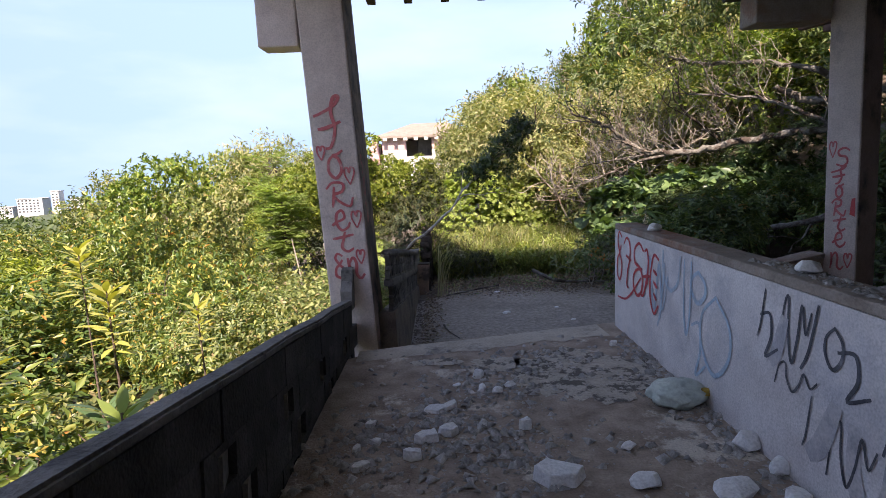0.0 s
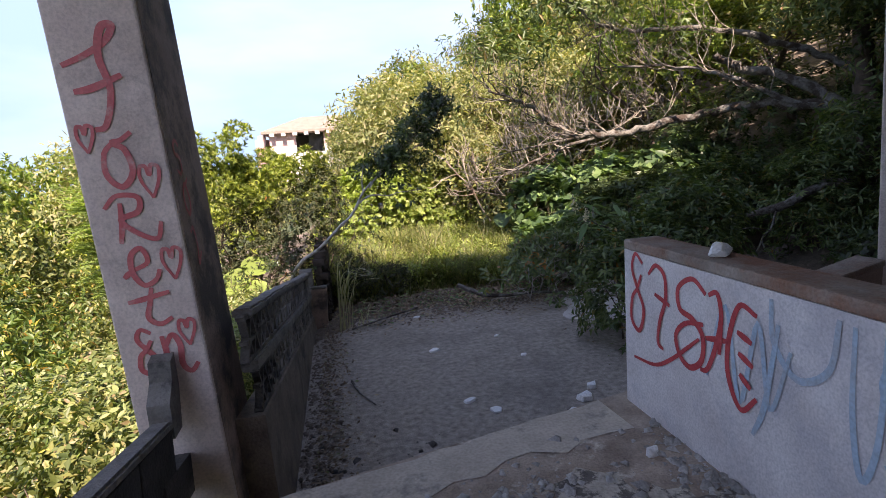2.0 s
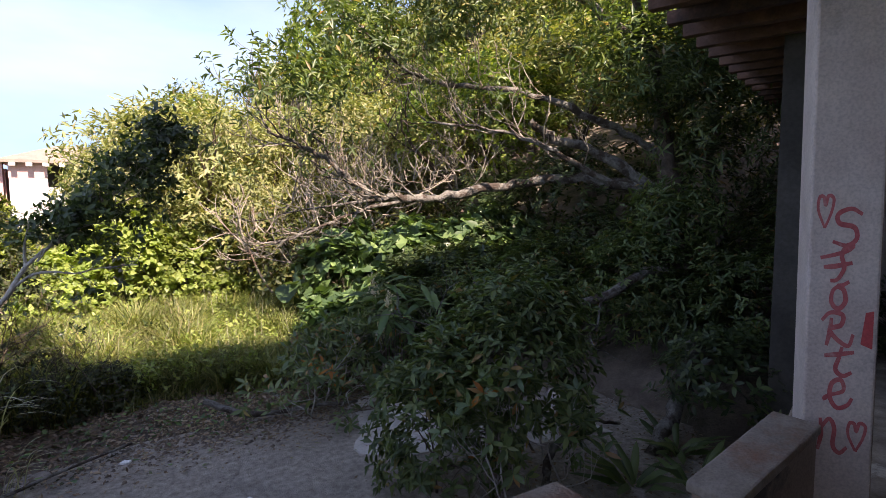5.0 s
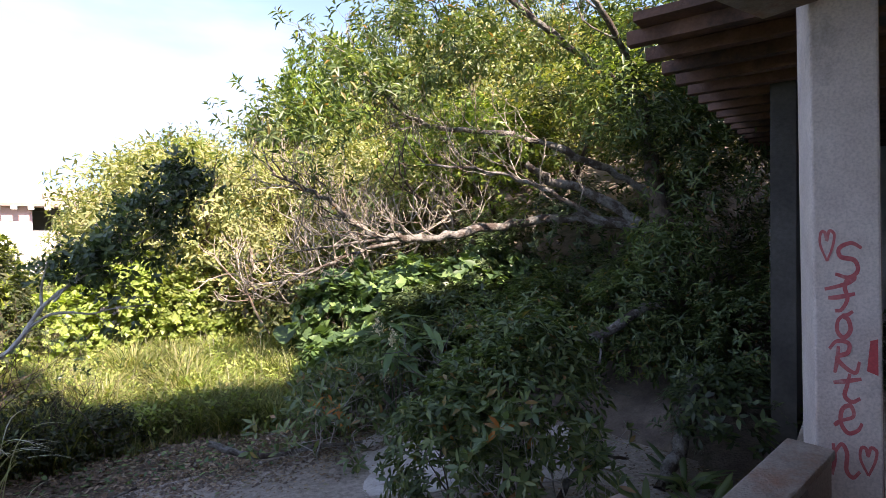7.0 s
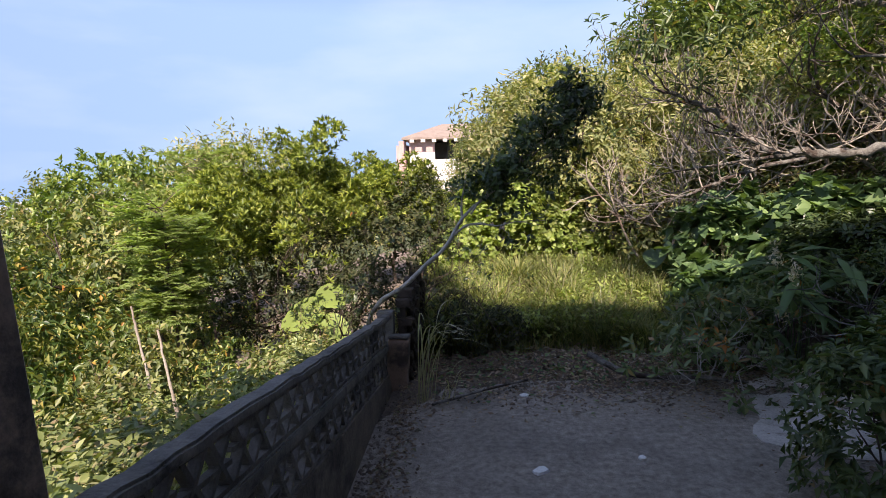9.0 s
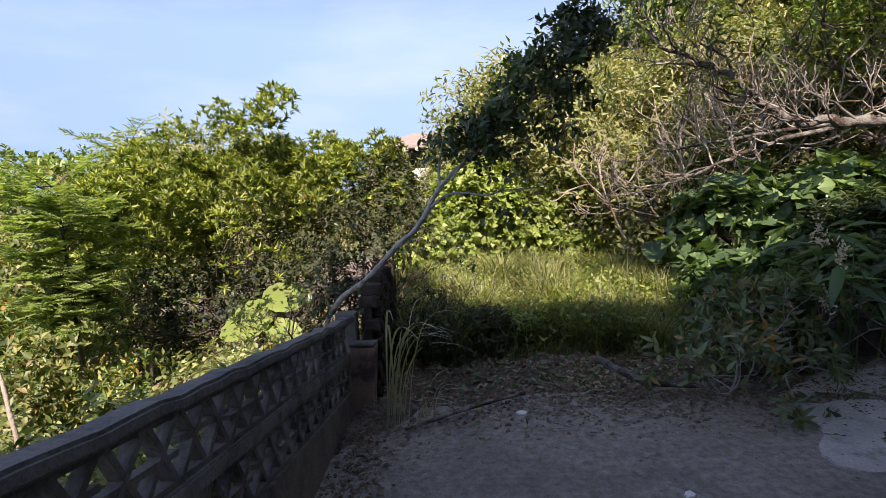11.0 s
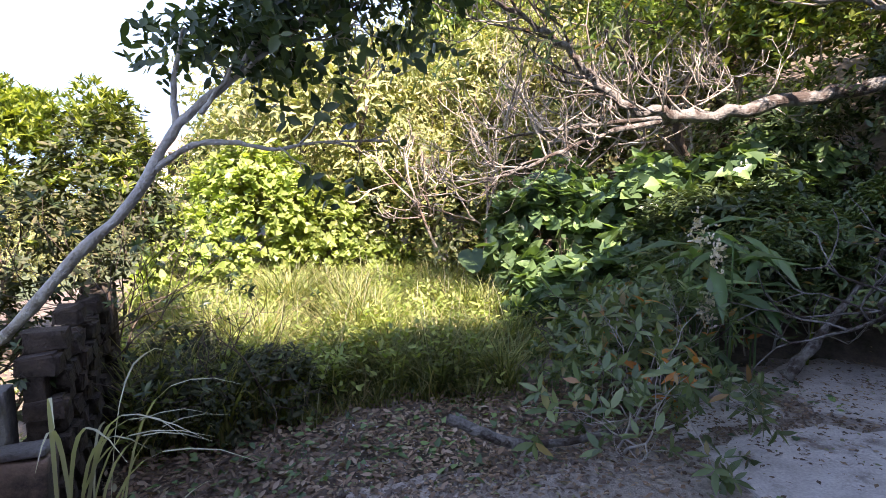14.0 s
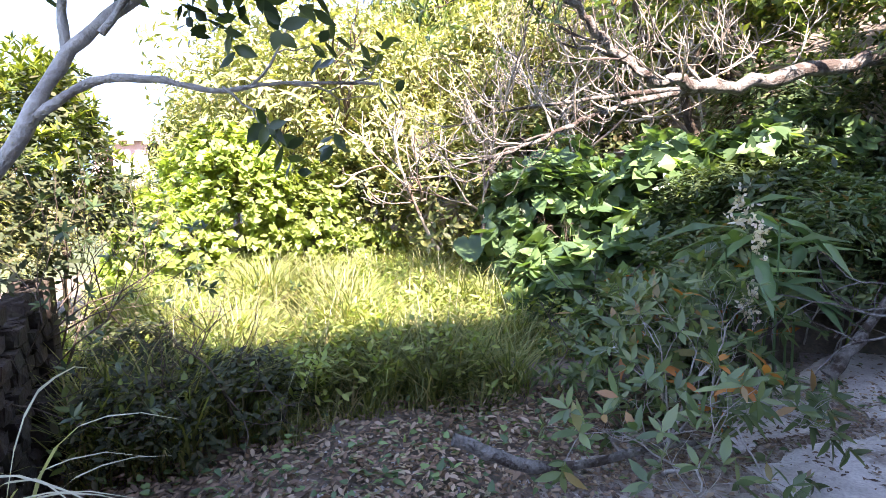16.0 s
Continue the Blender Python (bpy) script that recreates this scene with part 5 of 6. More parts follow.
def plant_bank():
    rng = np.random.default_rng(62)
    n = 0
    while n < 38:
        y, x = rng.uniform(-1.0, 17.0), -1.9 - 13 * rng.random() ** 1.3
        d = math.hypot(x + 0.2, y + 0.2)
        e = np.interp(d, (2, 3, 7, 10, 14, 25), (-0.55, -0.42, -0.25, -0.16, -0.10, -0.07))
        top = 1.5 + d * e * 1.0 + rng.uniform(-0.25, 0.1)
        if x > -5.5 and 7.5 < y < 14:
            continue
        sc = rng.uniform(0.45, 0.75) if x > -5 else rng.uniform(0.7, 1.1)
        k = int(rng.integers(0, 3)) if d > 6 else int(rng.integers(0, 2))
        plant(BANK, k, x - (0.5 if x > -2.4 else 0), y, top, sc, rng.uniform(0, 360))
        n += 1
    # close behind the drive's wall
    for x, y, top, w in ((-2.2, 7.6, -0.3, 0.4), (-2.9, 9.0, 0.0, 0.45), (-3.6, 9.9, 0.1, 0.5), (-2.0, 9.0, -0.2, 0.36), (-1.9, 5.6, 0.1, 0.42), (-1.75, 7.0, -0.1, 0.36), (-2.6, 6.6, -0.05, 0.5), (-1.7, 8.2, -0.25, 0.34), (-2.7, 8.0, -0.1, 0.45), (-3.6, 7.4, 0.1, 0.5), (-4.4, 8.6, 0.3, 0.55), (-1.7, 9.9, -0.15, 0.34), (-6.2, 11.0, 0.7, 0.7), (-6.5, 13.5, 1.2, 0.8), (-8.2, 12.0, 0.4, 0.8)):
        plant(BANK, int(abs(x) * 10) % 2, x, y, top, w, x * 77)
    # skyline behind
    for x, y, top, w in ((-5.8, 18, 2.9, 1.1), (-7.4, 19, 2.2, 1.1), (-9.2, 18, 2.1, 1.1), (-11.4, 19, 1.2, 1.1), (-3.4, 19, 1.7, 0.7), (-4.6, 17.5, 1.9, 0.7), (-13.5, 17, -0.4, 1.0), (-2.2, 20, 1.3, 0.6), (-0.6, 19.5, 1.2, 0.6), (-16, 18, -1.0, 1.1)):
        plant(HILL, int(abs(x) * 10) % 3, x, y, top, w, x * 50)


plant_bank()


def big_bush():
    rng = np.random.default_rng(71)
    b = thing("round_bush", (-2.6, 11.4, ground_z(-2.6, 11.4)), "large rounded yellow-green bush with tufted narrow leaves", "bush")
    parts = []
    for i, (c, r, n) in enumerate((((-2.3, 11.3, 0.7), (1.25, 1.1, 1.3), 1900), ((-1.15, 12.0, 0.95), (1.05, 0.9, 0.75), 1200), ((-3.35, 11.5, 0.35), (1.0, 1.0, 1.15), 1300))):
        p, s = clumped(rng, c, np.array(r) * 0.92, int(n * 1.7), 52, 0.19, 0.35, i * 3.1, up=1.0)
        k = (p[:, 2] > c[2] - 0.05) | (rng.random(len(p)) < 0.15)
        p, s = p[k], s[k]
        parts.append(dress(rng, p, s, 8, 0.078, 0.28, 0.07, LANCE, 0.8, 0.1, True))
    v, f = joined(parts)
    mesh_from("crown", v, f, F["yellow"], b)
    wood, tips = [], []
    for k in range(4):
        twigs(rng, (-2.5 + 0.3 * k, 11.3, ground_z(-2.5, 11.3) - 0.1), (rng.normal() * 0.3, rng.normal() * 0.3, 1), 1.3, 0.06, 3, wood, tips)
    v, f = joined(wood)
    mesh_from("branchwork", v, f, M["dark_bark"], b)


big_bush()


def feathery_tree(x, y, top, seed, spread):
    rng = np.random.default_rng(seed)
    z = ground_z(x, y)
    b = thing("feathery_tree", (x, y, z), "slender tree with fine feathery light green fronds", "tree", "feathery trees")
    wood, tips = [], []
    hgt = top - z
    wood.append(limb([(x, y, z - 0.1), (x + 0.1, y, z + hgt * 0.4), (x + 0.05, y, z + hgt * 0.9)], 0.03, 0.008, rng))
    fronds, P, D, N = [], [], [], []
    for i in range(100):
        h = rng.uniform(0.62, 1.0)
        a = rng.random() * 6.28
        base = np.array((x + 0.06, y, z + hgt * h * 0.95))
        w = np.array((math.cos(a), math.sin(a), rng.uniform(-0.1, 1.0)))
        ln = spread * (0.35 + 0.65 * math.sin(math.pi * min(1.0, 1.55 - h))) * rng.uniform(0.5, 1.0)
        q = [base + w * ln * t - np.array((0, 0, 0.25 * ln * t * t)) for t in (0, 0.33, 0.66, 1.0)]
        wood.append(tube(q, (0.006, 0.005, 0.004, 0.002), 3))
        for t in np.linspace(0.35, 1.0, 7):
            o = base + w * ln * t - np.array((0, 0, 0.25 * ln * t * t))
            side = unit(np.cross(w, (0, 0, 1.0)))
            for sg in (-1, 1):
                r0 = unit(side * sg + w * 0.5 + rng.normal(size=3) * 0.2)
                for u in np.linspace(0.02, 0.13, 6):
                    for s2 in (-1, 1):
                        P.append(o + r0 * u)
                        D.append(unit(np.cross(r0, (0, 0, 1.0)) * s2 + r0 * 0.4))
                        N.append((rng.normal() * 0.3, rng.normal() * 0.3, 1.0))
    v, f = joined(wood)
    mesh_from("trunk", v, f, M["dark_bark"], b)
    n = len(P)
    v, f = blade_arrays(np.array(P), np.array(D), np.array(N), np.full(n, 0.05), np.full(n, 0.02))
    mesh_from("foliage", v, f, F["feather"], b)


feathery_tree(-3.15, 9.7, 1.45, 81, 0.62)
feathery_tree(-4.3, 12.8, 2.1, 82, 0.85)


def leaning_tree():
    rng = np.random.default_rng(91)
    b = thing("leaning_tree", (-1.1, 10.3, -1.05), "leaning pale-barked tree with dark rounded leaves over the wall's end", "tree")
    wood, tips = [limb([(-1.15, 10.35, -1.1), (-1.02, 10.1, -0.2), (-0.80, 9.84, 0.16), (-0.52, 9.45, 0.38), (-0.22, 9.12, 0.68), (-0.03, 9.02, 0.86), (0.13, 9.0, 1.12), (0.31, 9.0, 1.28), (0.64, 9.0, 1.58), (0.94, 9.0, 1.89), (1.25, 9.05, 2.2)], 0.028, 0.008, rng, 0.06)], []
    few = []
    wood.append(limb([(0.05, 9.0, 0.97), (0.17, 8.99, 1.05), (0.30, 8.98, 1.06), (0.43, 8.98, 1.04), (0.60, 9.0, 1.07), (0.86, 9.0, 1.08)], 0.012, 0.004, rng, 0.1))
    wood.append(limb([(0.12, 9.0, 1.10), (0.12, 9.02, 1.26), (0.16, 9.05, 1.45)], 0.012, 0.006, rng, 0.1))
    for q, w in (((0.45, 8.98, 1.05), (0.6, 0.1, -0.6)), ((0.52, 8.99, 1.06), (0.8, -0.2, 0.3)), ((0.62, 9.0, 1.07), (0.9, 0.1, -0.4)), ((0.75, 9.0, 1.08), (1, 0.1, 0.1))):
        twigs(rng, q, w, 0.14, 0.005, 1, wood, few, 0.0, 0.7, 3)
    for q, w, ln in (((0.2, 8.95, 1.15), (0.7, 0.1, 0.7), 0.3), ((0.33, 8.95, 1.28), (1, 0, 0.35), 0.5), ((0.33, 8.95, 1.28), (0.3, 0.1, 1), 0.25), ((0.61, 8.98, 1.52), (1, 0.2, 0.2), 0.45), ((0.61, 8.98, 1.52), (0.1, -0.1, 1), 0.28), ((0.75, 9.0, 1.65), (0.5, -0.1, 0.6), 0.35), ((0.95, 9.0, 1.85), (0.8, 0.1, 0.6), 0.4), ((0.95, 9.0, 1.85), (0.3, 0.1, 1), 0.35)):
        twigs(rng, q, w, ln * 0.6, 0.010, 2, wood, tips, 0.1, 0.7, 4)
    v, f = joined(wood)
    mesh_from("trunk", v, f, M["pale_bark"], b)
    p, s = np.array([t[0] for t in tips]), np.array([t[1] for t in tips])
    p = np.concatenate((p, p + rng.normal(size=p.shape) * 0.05, p + rng.normal(size=p.shape) * 0.06))
    s = np.concatenate((s, unit(s + rng.normal(size=s.shape) * 0.4), unit(s + rng.normal(size=s.shape) * 0.4)))
    crown = [dress(rng, p, s, 6, 0.06, 0.55, 0.09, OVATE), dress(rng, np.array([t[0] for t in few]), np.array([t[1] for t in few]), 5, 0.06, 0.55, 0.07, OVATE)]
    for i, (c, r, k) in enumerate((((0.16, 9.03, 1.34), (0.14, 0.10, 0.13), 34), ((0.32, 9.0, 1.42), (0.16, 0.12, 0.12), 46), ((0.50, 9.0, 1.52), (0.22, 0.16, 0.13), 70), ((0.78, 9.0, 1.80), (0.26, 0.18, 0.16), 110), ((1.08, 9.05, 2.08), (0.28, 0.2, 0.18), 110))):
        q, w = shoots(rng, c, r, k, 0.3, 0.4, i)
        crown.append(dress(rng, q, w, 5, 0.055, 0.5, 0.08, OVATE))
    v, f = joined(crown)
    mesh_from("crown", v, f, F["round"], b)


leaning_tree()


def great_tree():
    rng = np.random.default_rng(101)
    b = thing("great_tree", (7.4, 9.2, ground_z(7.4, 9.2)), "old spreading tree with lichen-grey limbs reaching over the drive", "tree")
    T = (7.6, 9.0, 1.6)
    v, f = limb([(7.3, 8.3, -0.2), (7.5, 8.7, 0.6), T, (8.0, 9.5, 2.8), (8.4, 10.0, 4.0)], 0.20, 0.12, rng, 0.06)
    mesh_from("trunk", v, f, M["dark_bark"], b)
    L = (([T, (6.9, 10.0, 1.95), (6.2, 10.8, 1.86), (5.2, 11.25, 1.68), (4.65, 11.3, 1.66), (4.05, 11.25, 1.68), (3.6, 11.35, 1.95), (3.15, 11.3, 2.25), (2.5, 11.2, 2.5)], 0.10, 0.018),
         ([(8.0, 9.4, 2.3), (7.2, 9.9, 2.75), (6.2, 10.4, 3.2), (5.25, 11.1, 3.35), (4.6, 11.3, 3.5), (3.9, 11.3, 4.0)], 0.07, 0.015),
         ([T, (7.0, 9.8, 2.3), (6.4, 10.2, 2.55), (6.0, 10.2, 2.75)], 0.09, 0.05),
         ([T, (6.9, 9.6, 1.9), (6.2, 9.9, 2.3), (5.6, 10.4, 2.6), (4.8, 11.2, 2.8)], 0.06, 0.015),
         ([(7.3, 8.4, 0.3), (6.4, 8.3, 0.75), (5.6, 8.4, 0.45), (4.6, 8.7, 0.25), (4.0, 8.9, 0.1)], 0.08, 0.02),
         ([(7.3, 8.3, -0.1), (6.3, 7.6, 0.0), (5.4, 7.2, -0.35), (4.8, 7.0, -0.72)], 0.10, 0.07),
         ([(8.4, 10.0, 4.0), (7.2, 10.5, 4.8), (6.0, 10.6, 5.4), (5.0, 10.7, 5.9)], 0.08, 0.02),
         ([(8.2, 9.6, 3.2), (7.2, 9.2, 4.0), (6.2, 8.9, 4.6), (5.3, 8.8, 5.0)], 0.07, 0.02),
         ([(5.2, 11.3, 1.66), (4.5, 11.5, 1.58), (3.9, 11.68, 1.45), (3.3, 11.7, 1.22), (2.7, 11.8, 1.0)], 0.04, 0.012),
         ([(4.9, 11.3, 1.64), (4.3, 11.75, 1.62), (3.7, 11.9, 1.55), (3.0, 12.0, 1.45)], 0.03, 0.012))
    tips = []
    for pts, r0, r1 in L:
        wood = [limb(pts, r0, r1, rng, 0.22)]
        if r1 < 0.04:
            q = smooth_line(pts, 4)
            for k in range(len(q) // 2, len(q), 2):
                twigs(rng, q[k], q[k] - q[k - 1] + rng.normal(size=3) * 0.35 * np.linalg.norm(q[k] - q[k - 1]), 0.65, r1 * 0.9, 2, wood, tips, 0.25, 0.6, 3)
        v, f = joined(wood)
        mesh_from("limb", v, f, M["bark"], b, "lichen-grey limb")
        if r1 < 0.019 and pts[0][2] < 3.0 and pts[-1][2] > 0.5:
            q = smooth_line(pts, 5)
            for k in range(int(len(q) * 0.35), len(q), 2):
                bare = []
                d = q[min(k + 1, len(q) - 1)] - q[k - 1]
                stubby(rng, q[k], unit(d) * 0.8 + rng.normal(size=3) * 0.6 + np.array((0, 0, 0.25)), rng.uniform(0.3, 0.5), 0.011, 3, bare)
                v, f = joined(bare)
                mesh_from("twig_spray", v, f, M["dead"], b, "pale bare twig sweeping up from the limb")
    tp = [t for t in tips if t[0][2] > 1.9]
    p, s = np.array([t[0] for t in tp]), np.array([t[1] for t in tp])
    v, f = dress(rng, p, s, 6, 0.13, 0.26, 0.12, LANCE, 0.9, 0.3)
    c = [((6.0, 10.0, 5.6), (2.2, 1.6, 0.9), 450), ((7.8, 9.2, 4.4), (1.6, 1.8, 1.2), 700), ((4.6, 11.4, 4.6), (1.4, 1.0, 0.8), 220), ((8.2, 8.6, 2.6), (1.2, 1.2, 1.4), 500), ((2.7, 10.6, 2.95), (0.8, 0.5, 0.35), 90), ((3.7, 10.9, 3.7), (0.9, 0.6, 0.5), 140), ((5.4, 10.6, 4.3), (1.2, 0.8, 0.6), 160), ((7.2, 9.0, 3.2), (1.2, 0.8, 0.7), 420), ((7.1, 8.5, 1.0), (0.7, 0.5, 0.8), 260), ((6.9, 8.0, 0.1), (0.8, 0.5, 0.6), 260)]
    parts = [(v, f)]
    for i, (cc, rr, n) in enumerate(c):
        p, s = shoots(rng, cc, rr, n, 0.3, 0.5, i * 2.7)
        parts.append(dress(rng, p, s, 6, 0.13, 0.28, 0.2, LANCE, 0.9, 0.3))
    v, f = joined(parts)
    mesh_from("crown", v, f, F["lance"], b, "narrow drooping grey-green leaves")


great_tree()


def bare_bush(x, y, z, hgt, seed, n):
    rng = np.random.default_rng(seed)
    b = thing("bare_bush", (x, y, z), "tangle of bleached bare twigs", "bush", "bare bushes")
    for k in range(n):
        wood = []
        stubby(rng, (x + rng.normal() * 0.3, y + rng.normal() * 0.3, z), (rng.normal() * 0.7, rng.normal() * 0.4 - 0.2, 1), hgt * 0.36, 0.026, 4, wood, 0.2, 0.5)
        v, f = joined(wood)
        mesh_from("branch", v, f, M["dead"], b)


for i, (x, y, h) in enumerate(((3.6, 14.0, 2.6), (4.6, 13.6, 2.8), (5.6, 13.4, 3.0), (4.2, 14.6, 3.4), (5.4, 14.6, 3.6), (6.6, 13.0, 3.0), (3.2, 14.8, 2.6), (7.6, 12.6, 3.0))):
    bare_bush(x, y, ground_z(x, y) + 0.6, h * 0.8, 110 + i, 3)


def leafy_mound(name, label, category, group, seed, blobs, leaf, outline, size, aspect, droop=0.3, per=3, flat=0.8, wild=0.3):
    rng = np.random.default_rng(seed)
    x, y = blobs[0][0][:2]
    b = thing(name, (x, y, ground_z(x, y)), label, category, group)
    parts = []
    for i, (c, r, n) in enumerate(blobs):
        p, s = shoots(rng, c, r, n, 0.65, 0.4, seed + i * 2.3, floor_z=DRIVE, up=flat)
        parts.append(dress(rng, p, s, per, size, aspect, 0.10, outline, 1.1, droop, False, wild))
    v, f = joined(parts)
    mesh_from("foliage", v, f, F[leaf], b)
    wood, tips = [], []
    for k in range(5):
        c = blobs[k % len(blobs)][0]
        wood = []
        twigs(rng, (c[0], c[1], ground_z(c[0], c[1]) - 0.05), (rng.normal() * 0.4, rng.normal() * 0.4, 1), 0.5, 0.014, 3, wood, tips)
        v, f = joined(wood)
        mesh_from("stem", v, f, M["dark_bark"], b)
    return b


leafy_mound("lime_vine", "sunlit mound of lime green climbing leaves", "vine", "", 121, [((0.75, 15.3, 0.40), (0.95, 0.7, 1.1), 1000), ((1.65, 15.5, 0.20), (0.8, 0.6, 0.85), 600), ((-0.1, 15.0, 0.0), (0.7, 0.6, 0.7), 450), ((2.4, 15.3, -0.25), (0.6, 0.5, 0.45), 250)], "lime", HEART, 0.085, 0.85, 0.3, 7, 0.6, 0.7)
leafy_mound("dark_shrub", "dark glossy shrub behind the grass", "shrub", "", 122, [((2.5, 15.9, 0.6), (1.0, 0.7, 0.95), 800), ((3.6, 14.6, 0.4), (0.9, 0.6, 1.0), 600), ((4.8, 14.3, 0.7), (1.0, 0.6, 1.1), 600), ((6.0, 14.0, 1.1), (1.0, 0.6, 1.1), 500), ((1.2, 18.6, 1.6), (1.5, 0.8, 0.9), 700)], "hill", OVATE, 0.12, 0.55, 0.2, 5)
leafy_mound("heart_leaf_vine", "mound of broad heart-shaped green vine leaves", "vine", "", 123, [((4.3, 12.9, 0.15), (0.95, 0.8, 0.95), 420), ((5.3, 12.2, 0.3), (1.0, 0.8, 0.9), 420), ((3.75, 12.2, -0.35), (0.6, 0.6, 0.5), 220), ((6.3, 11.6, 0.6), (1.0, 0.8, 0.9), 300), ((4.7, 11.5, -0.1), (0.9, 0.6, 0.6), 300)], "vine", HEART, 0.17, 0.85, 0.3, 4, 0.5, 0.6)
leafy_mound("lance_leaf_shrub", "shaded shrub with long grey-green leaves beside the drive", "shrub", "lance-leaved shrubs", 124, [((2.85, 7.5, -0.25), (0.5, 0.5, 0.75), 380), ((3.45, 7.35, 0.1), (0.65, 0.6, 0.9), 440), ((3.95, 7.6, 0.45), (0.45, 0.4, 0.4), 200), ((5.7, 9.7, 0.3), (0.8, 0.5, 0.8), 400), ((5.0, 10.2, 0.0), (0.7, 0.35, 0.6), 300), ((6.5, 8.5, 0.0), (0.8, 0.5, 0.7), 360), ((6.6, 8.7, 0.5), (0.9, 0.7, 0.7), 420), ((7.2, 7.4, 0.3), (0.9, 0.8, 0.8), 420), ((8.4, 7.6, 0.6), (1.0, 0.9, 1.0), 420)], "lance", DIAMOND, 0.085, 0.42, 0.35, 7)
leafy_mound("lance_leaf_shrub", "low sprawling shrub with long grey-green leaves and dry tips", "shrub", "lance-leaved shrubs", 125, [((3.0, 10.4, -0.45), (0.6, 0.4, 0.4), 200), ((4.2, 10.7, -0.1), (0.8, 0.4, 0.5), 260), ((5.2, 10.6, 0.2), (0.8, 0.5, 0.6), 260)], "lance", DIAMOND, 0.085, 0.42, 0.3, 6)
leafy_mound("dark_bush", "twiggy bush behind the old wall, small leaves coloured dark as shade", "bush", "", 134, [((-0.55, 11.55, 0.75), (0.5, 0.4, 0.65), 420), ((-1.0, 11.25, 0.45), (0.65, 0.4, 0.6), 460), ((-2.0, 11.6, 0.1), (0.9, 0.4, 0.8), 420), ((-3.0, 11.6, -0.2), (0.8, 0.4, 0.7), 300), ((-1.3, 10.95, -0.2), (0.7, 0.3, 0.6), 420), ((-2.3, 11.1, -0.4), (0.8, 0.35, 0.7), 420), ((-3.2, 11.0, -0.6), (0.7, 0.4, 0.7), 300)], "shade", OVATE, 0.06, 0.5, 0.2, 6)
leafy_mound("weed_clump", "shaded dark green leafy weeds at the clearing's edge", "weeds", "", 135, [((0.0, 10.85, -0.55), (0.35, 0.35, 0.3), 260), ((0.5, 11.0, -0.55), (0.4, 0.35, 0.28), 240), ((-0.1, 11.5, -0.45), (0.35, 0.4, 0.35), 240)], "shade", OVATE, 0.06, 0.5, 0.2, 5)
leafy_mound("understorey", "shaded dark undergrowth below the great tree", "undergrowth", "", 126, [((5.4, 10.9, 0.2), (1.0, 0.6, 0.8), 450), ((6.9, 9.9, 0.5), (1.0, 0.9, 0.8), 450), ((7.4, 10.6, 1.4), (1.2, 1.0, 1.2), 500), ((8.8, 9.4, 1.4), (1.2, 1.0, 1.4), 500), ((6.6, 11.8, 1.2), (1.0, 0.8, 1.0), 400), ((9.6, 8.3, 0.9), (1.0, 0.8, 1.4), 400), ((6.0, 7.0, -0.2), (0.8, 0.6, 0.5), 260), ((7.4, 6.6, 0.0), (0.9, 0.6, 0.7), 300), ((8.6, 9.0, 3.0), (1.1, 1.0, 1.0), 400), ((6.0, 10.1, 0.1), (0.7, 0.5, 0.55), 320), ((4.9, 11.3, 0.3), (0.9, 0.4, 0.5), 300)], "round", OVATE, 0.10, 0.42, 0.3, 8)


leafy_mound("bank_weed", "sunlit pale green small-leaved weeds behind the drive's wall", "weeds", "", 136, [((-1.35, 5.6, -0.10), (0.4, 0.6, 0.5), 260), ((-1.4, 6.6, -0.22), (0.45, 0.6, 0.45), 280), ((-1.4, 7.6, -0.35), (0.45, 0.6, 0.45), 280), ((-1.35, 8.5, -0.45), (0.4, 0.6, 0.45), 260), ((-2.2, 6.2, -0.4), (0.5, 0.7, 0.5), 260), ((-2.3, 7.5, -0.5), (0.5, 0.7, 0.5), 260), ((-1.5, 9.5, -0.6), (0.4, 0.5, 0.4), 200), ((-3.1, 6.6, -0.6), (0.6, 0.8, 0.5), 240)], "weed", OVATE, 0.058, 0.5, 0.25, 7, 0.8, 0.6)


def sprout(x, y, top, seed, n, size, leaf, label):
    """A young shrub: a bare stem with a rosette of long leaves at its head."""
    rng = np.random.default_rng(seed)
    g = ground_z(x, y)
    t = thing("sprouting_shrub", (x, y, g), label, "shrub", "sprouting shrubs")
    v, f = limb([(x + 0.05, y + 0.03, g - 0.05), (x + 0.02, y, (g + top) / 2), (x, y, top)], 0.014, 0.006, rng)
    mesh_from("stem", v, f, M["dark_bark"], t)
    for k in range(n):
        a, u = k * 2.4, k / n
        D = np.array([(math.cos(a), math.sin(a), 0.15 + 1.2 * u)])
        P = np.array([(x, y, top - 0.45 * (1 - u))])
        v, f = leaf_arrays(P, D, np.array([(0, 0, 1.0)]) + rng.normal(size=(1, 3)) * 0.15, np.array([size * rng.uniform(0.75, 1.15)]), np.array([size * 0.27]), ((0, 0), (0.2, 0.3), (0.45, 0.46), (0.75, 0.34), (1, 0)), 0.2, 0.35)
        mesh_from("leaf", v, f, F[leaf], t)


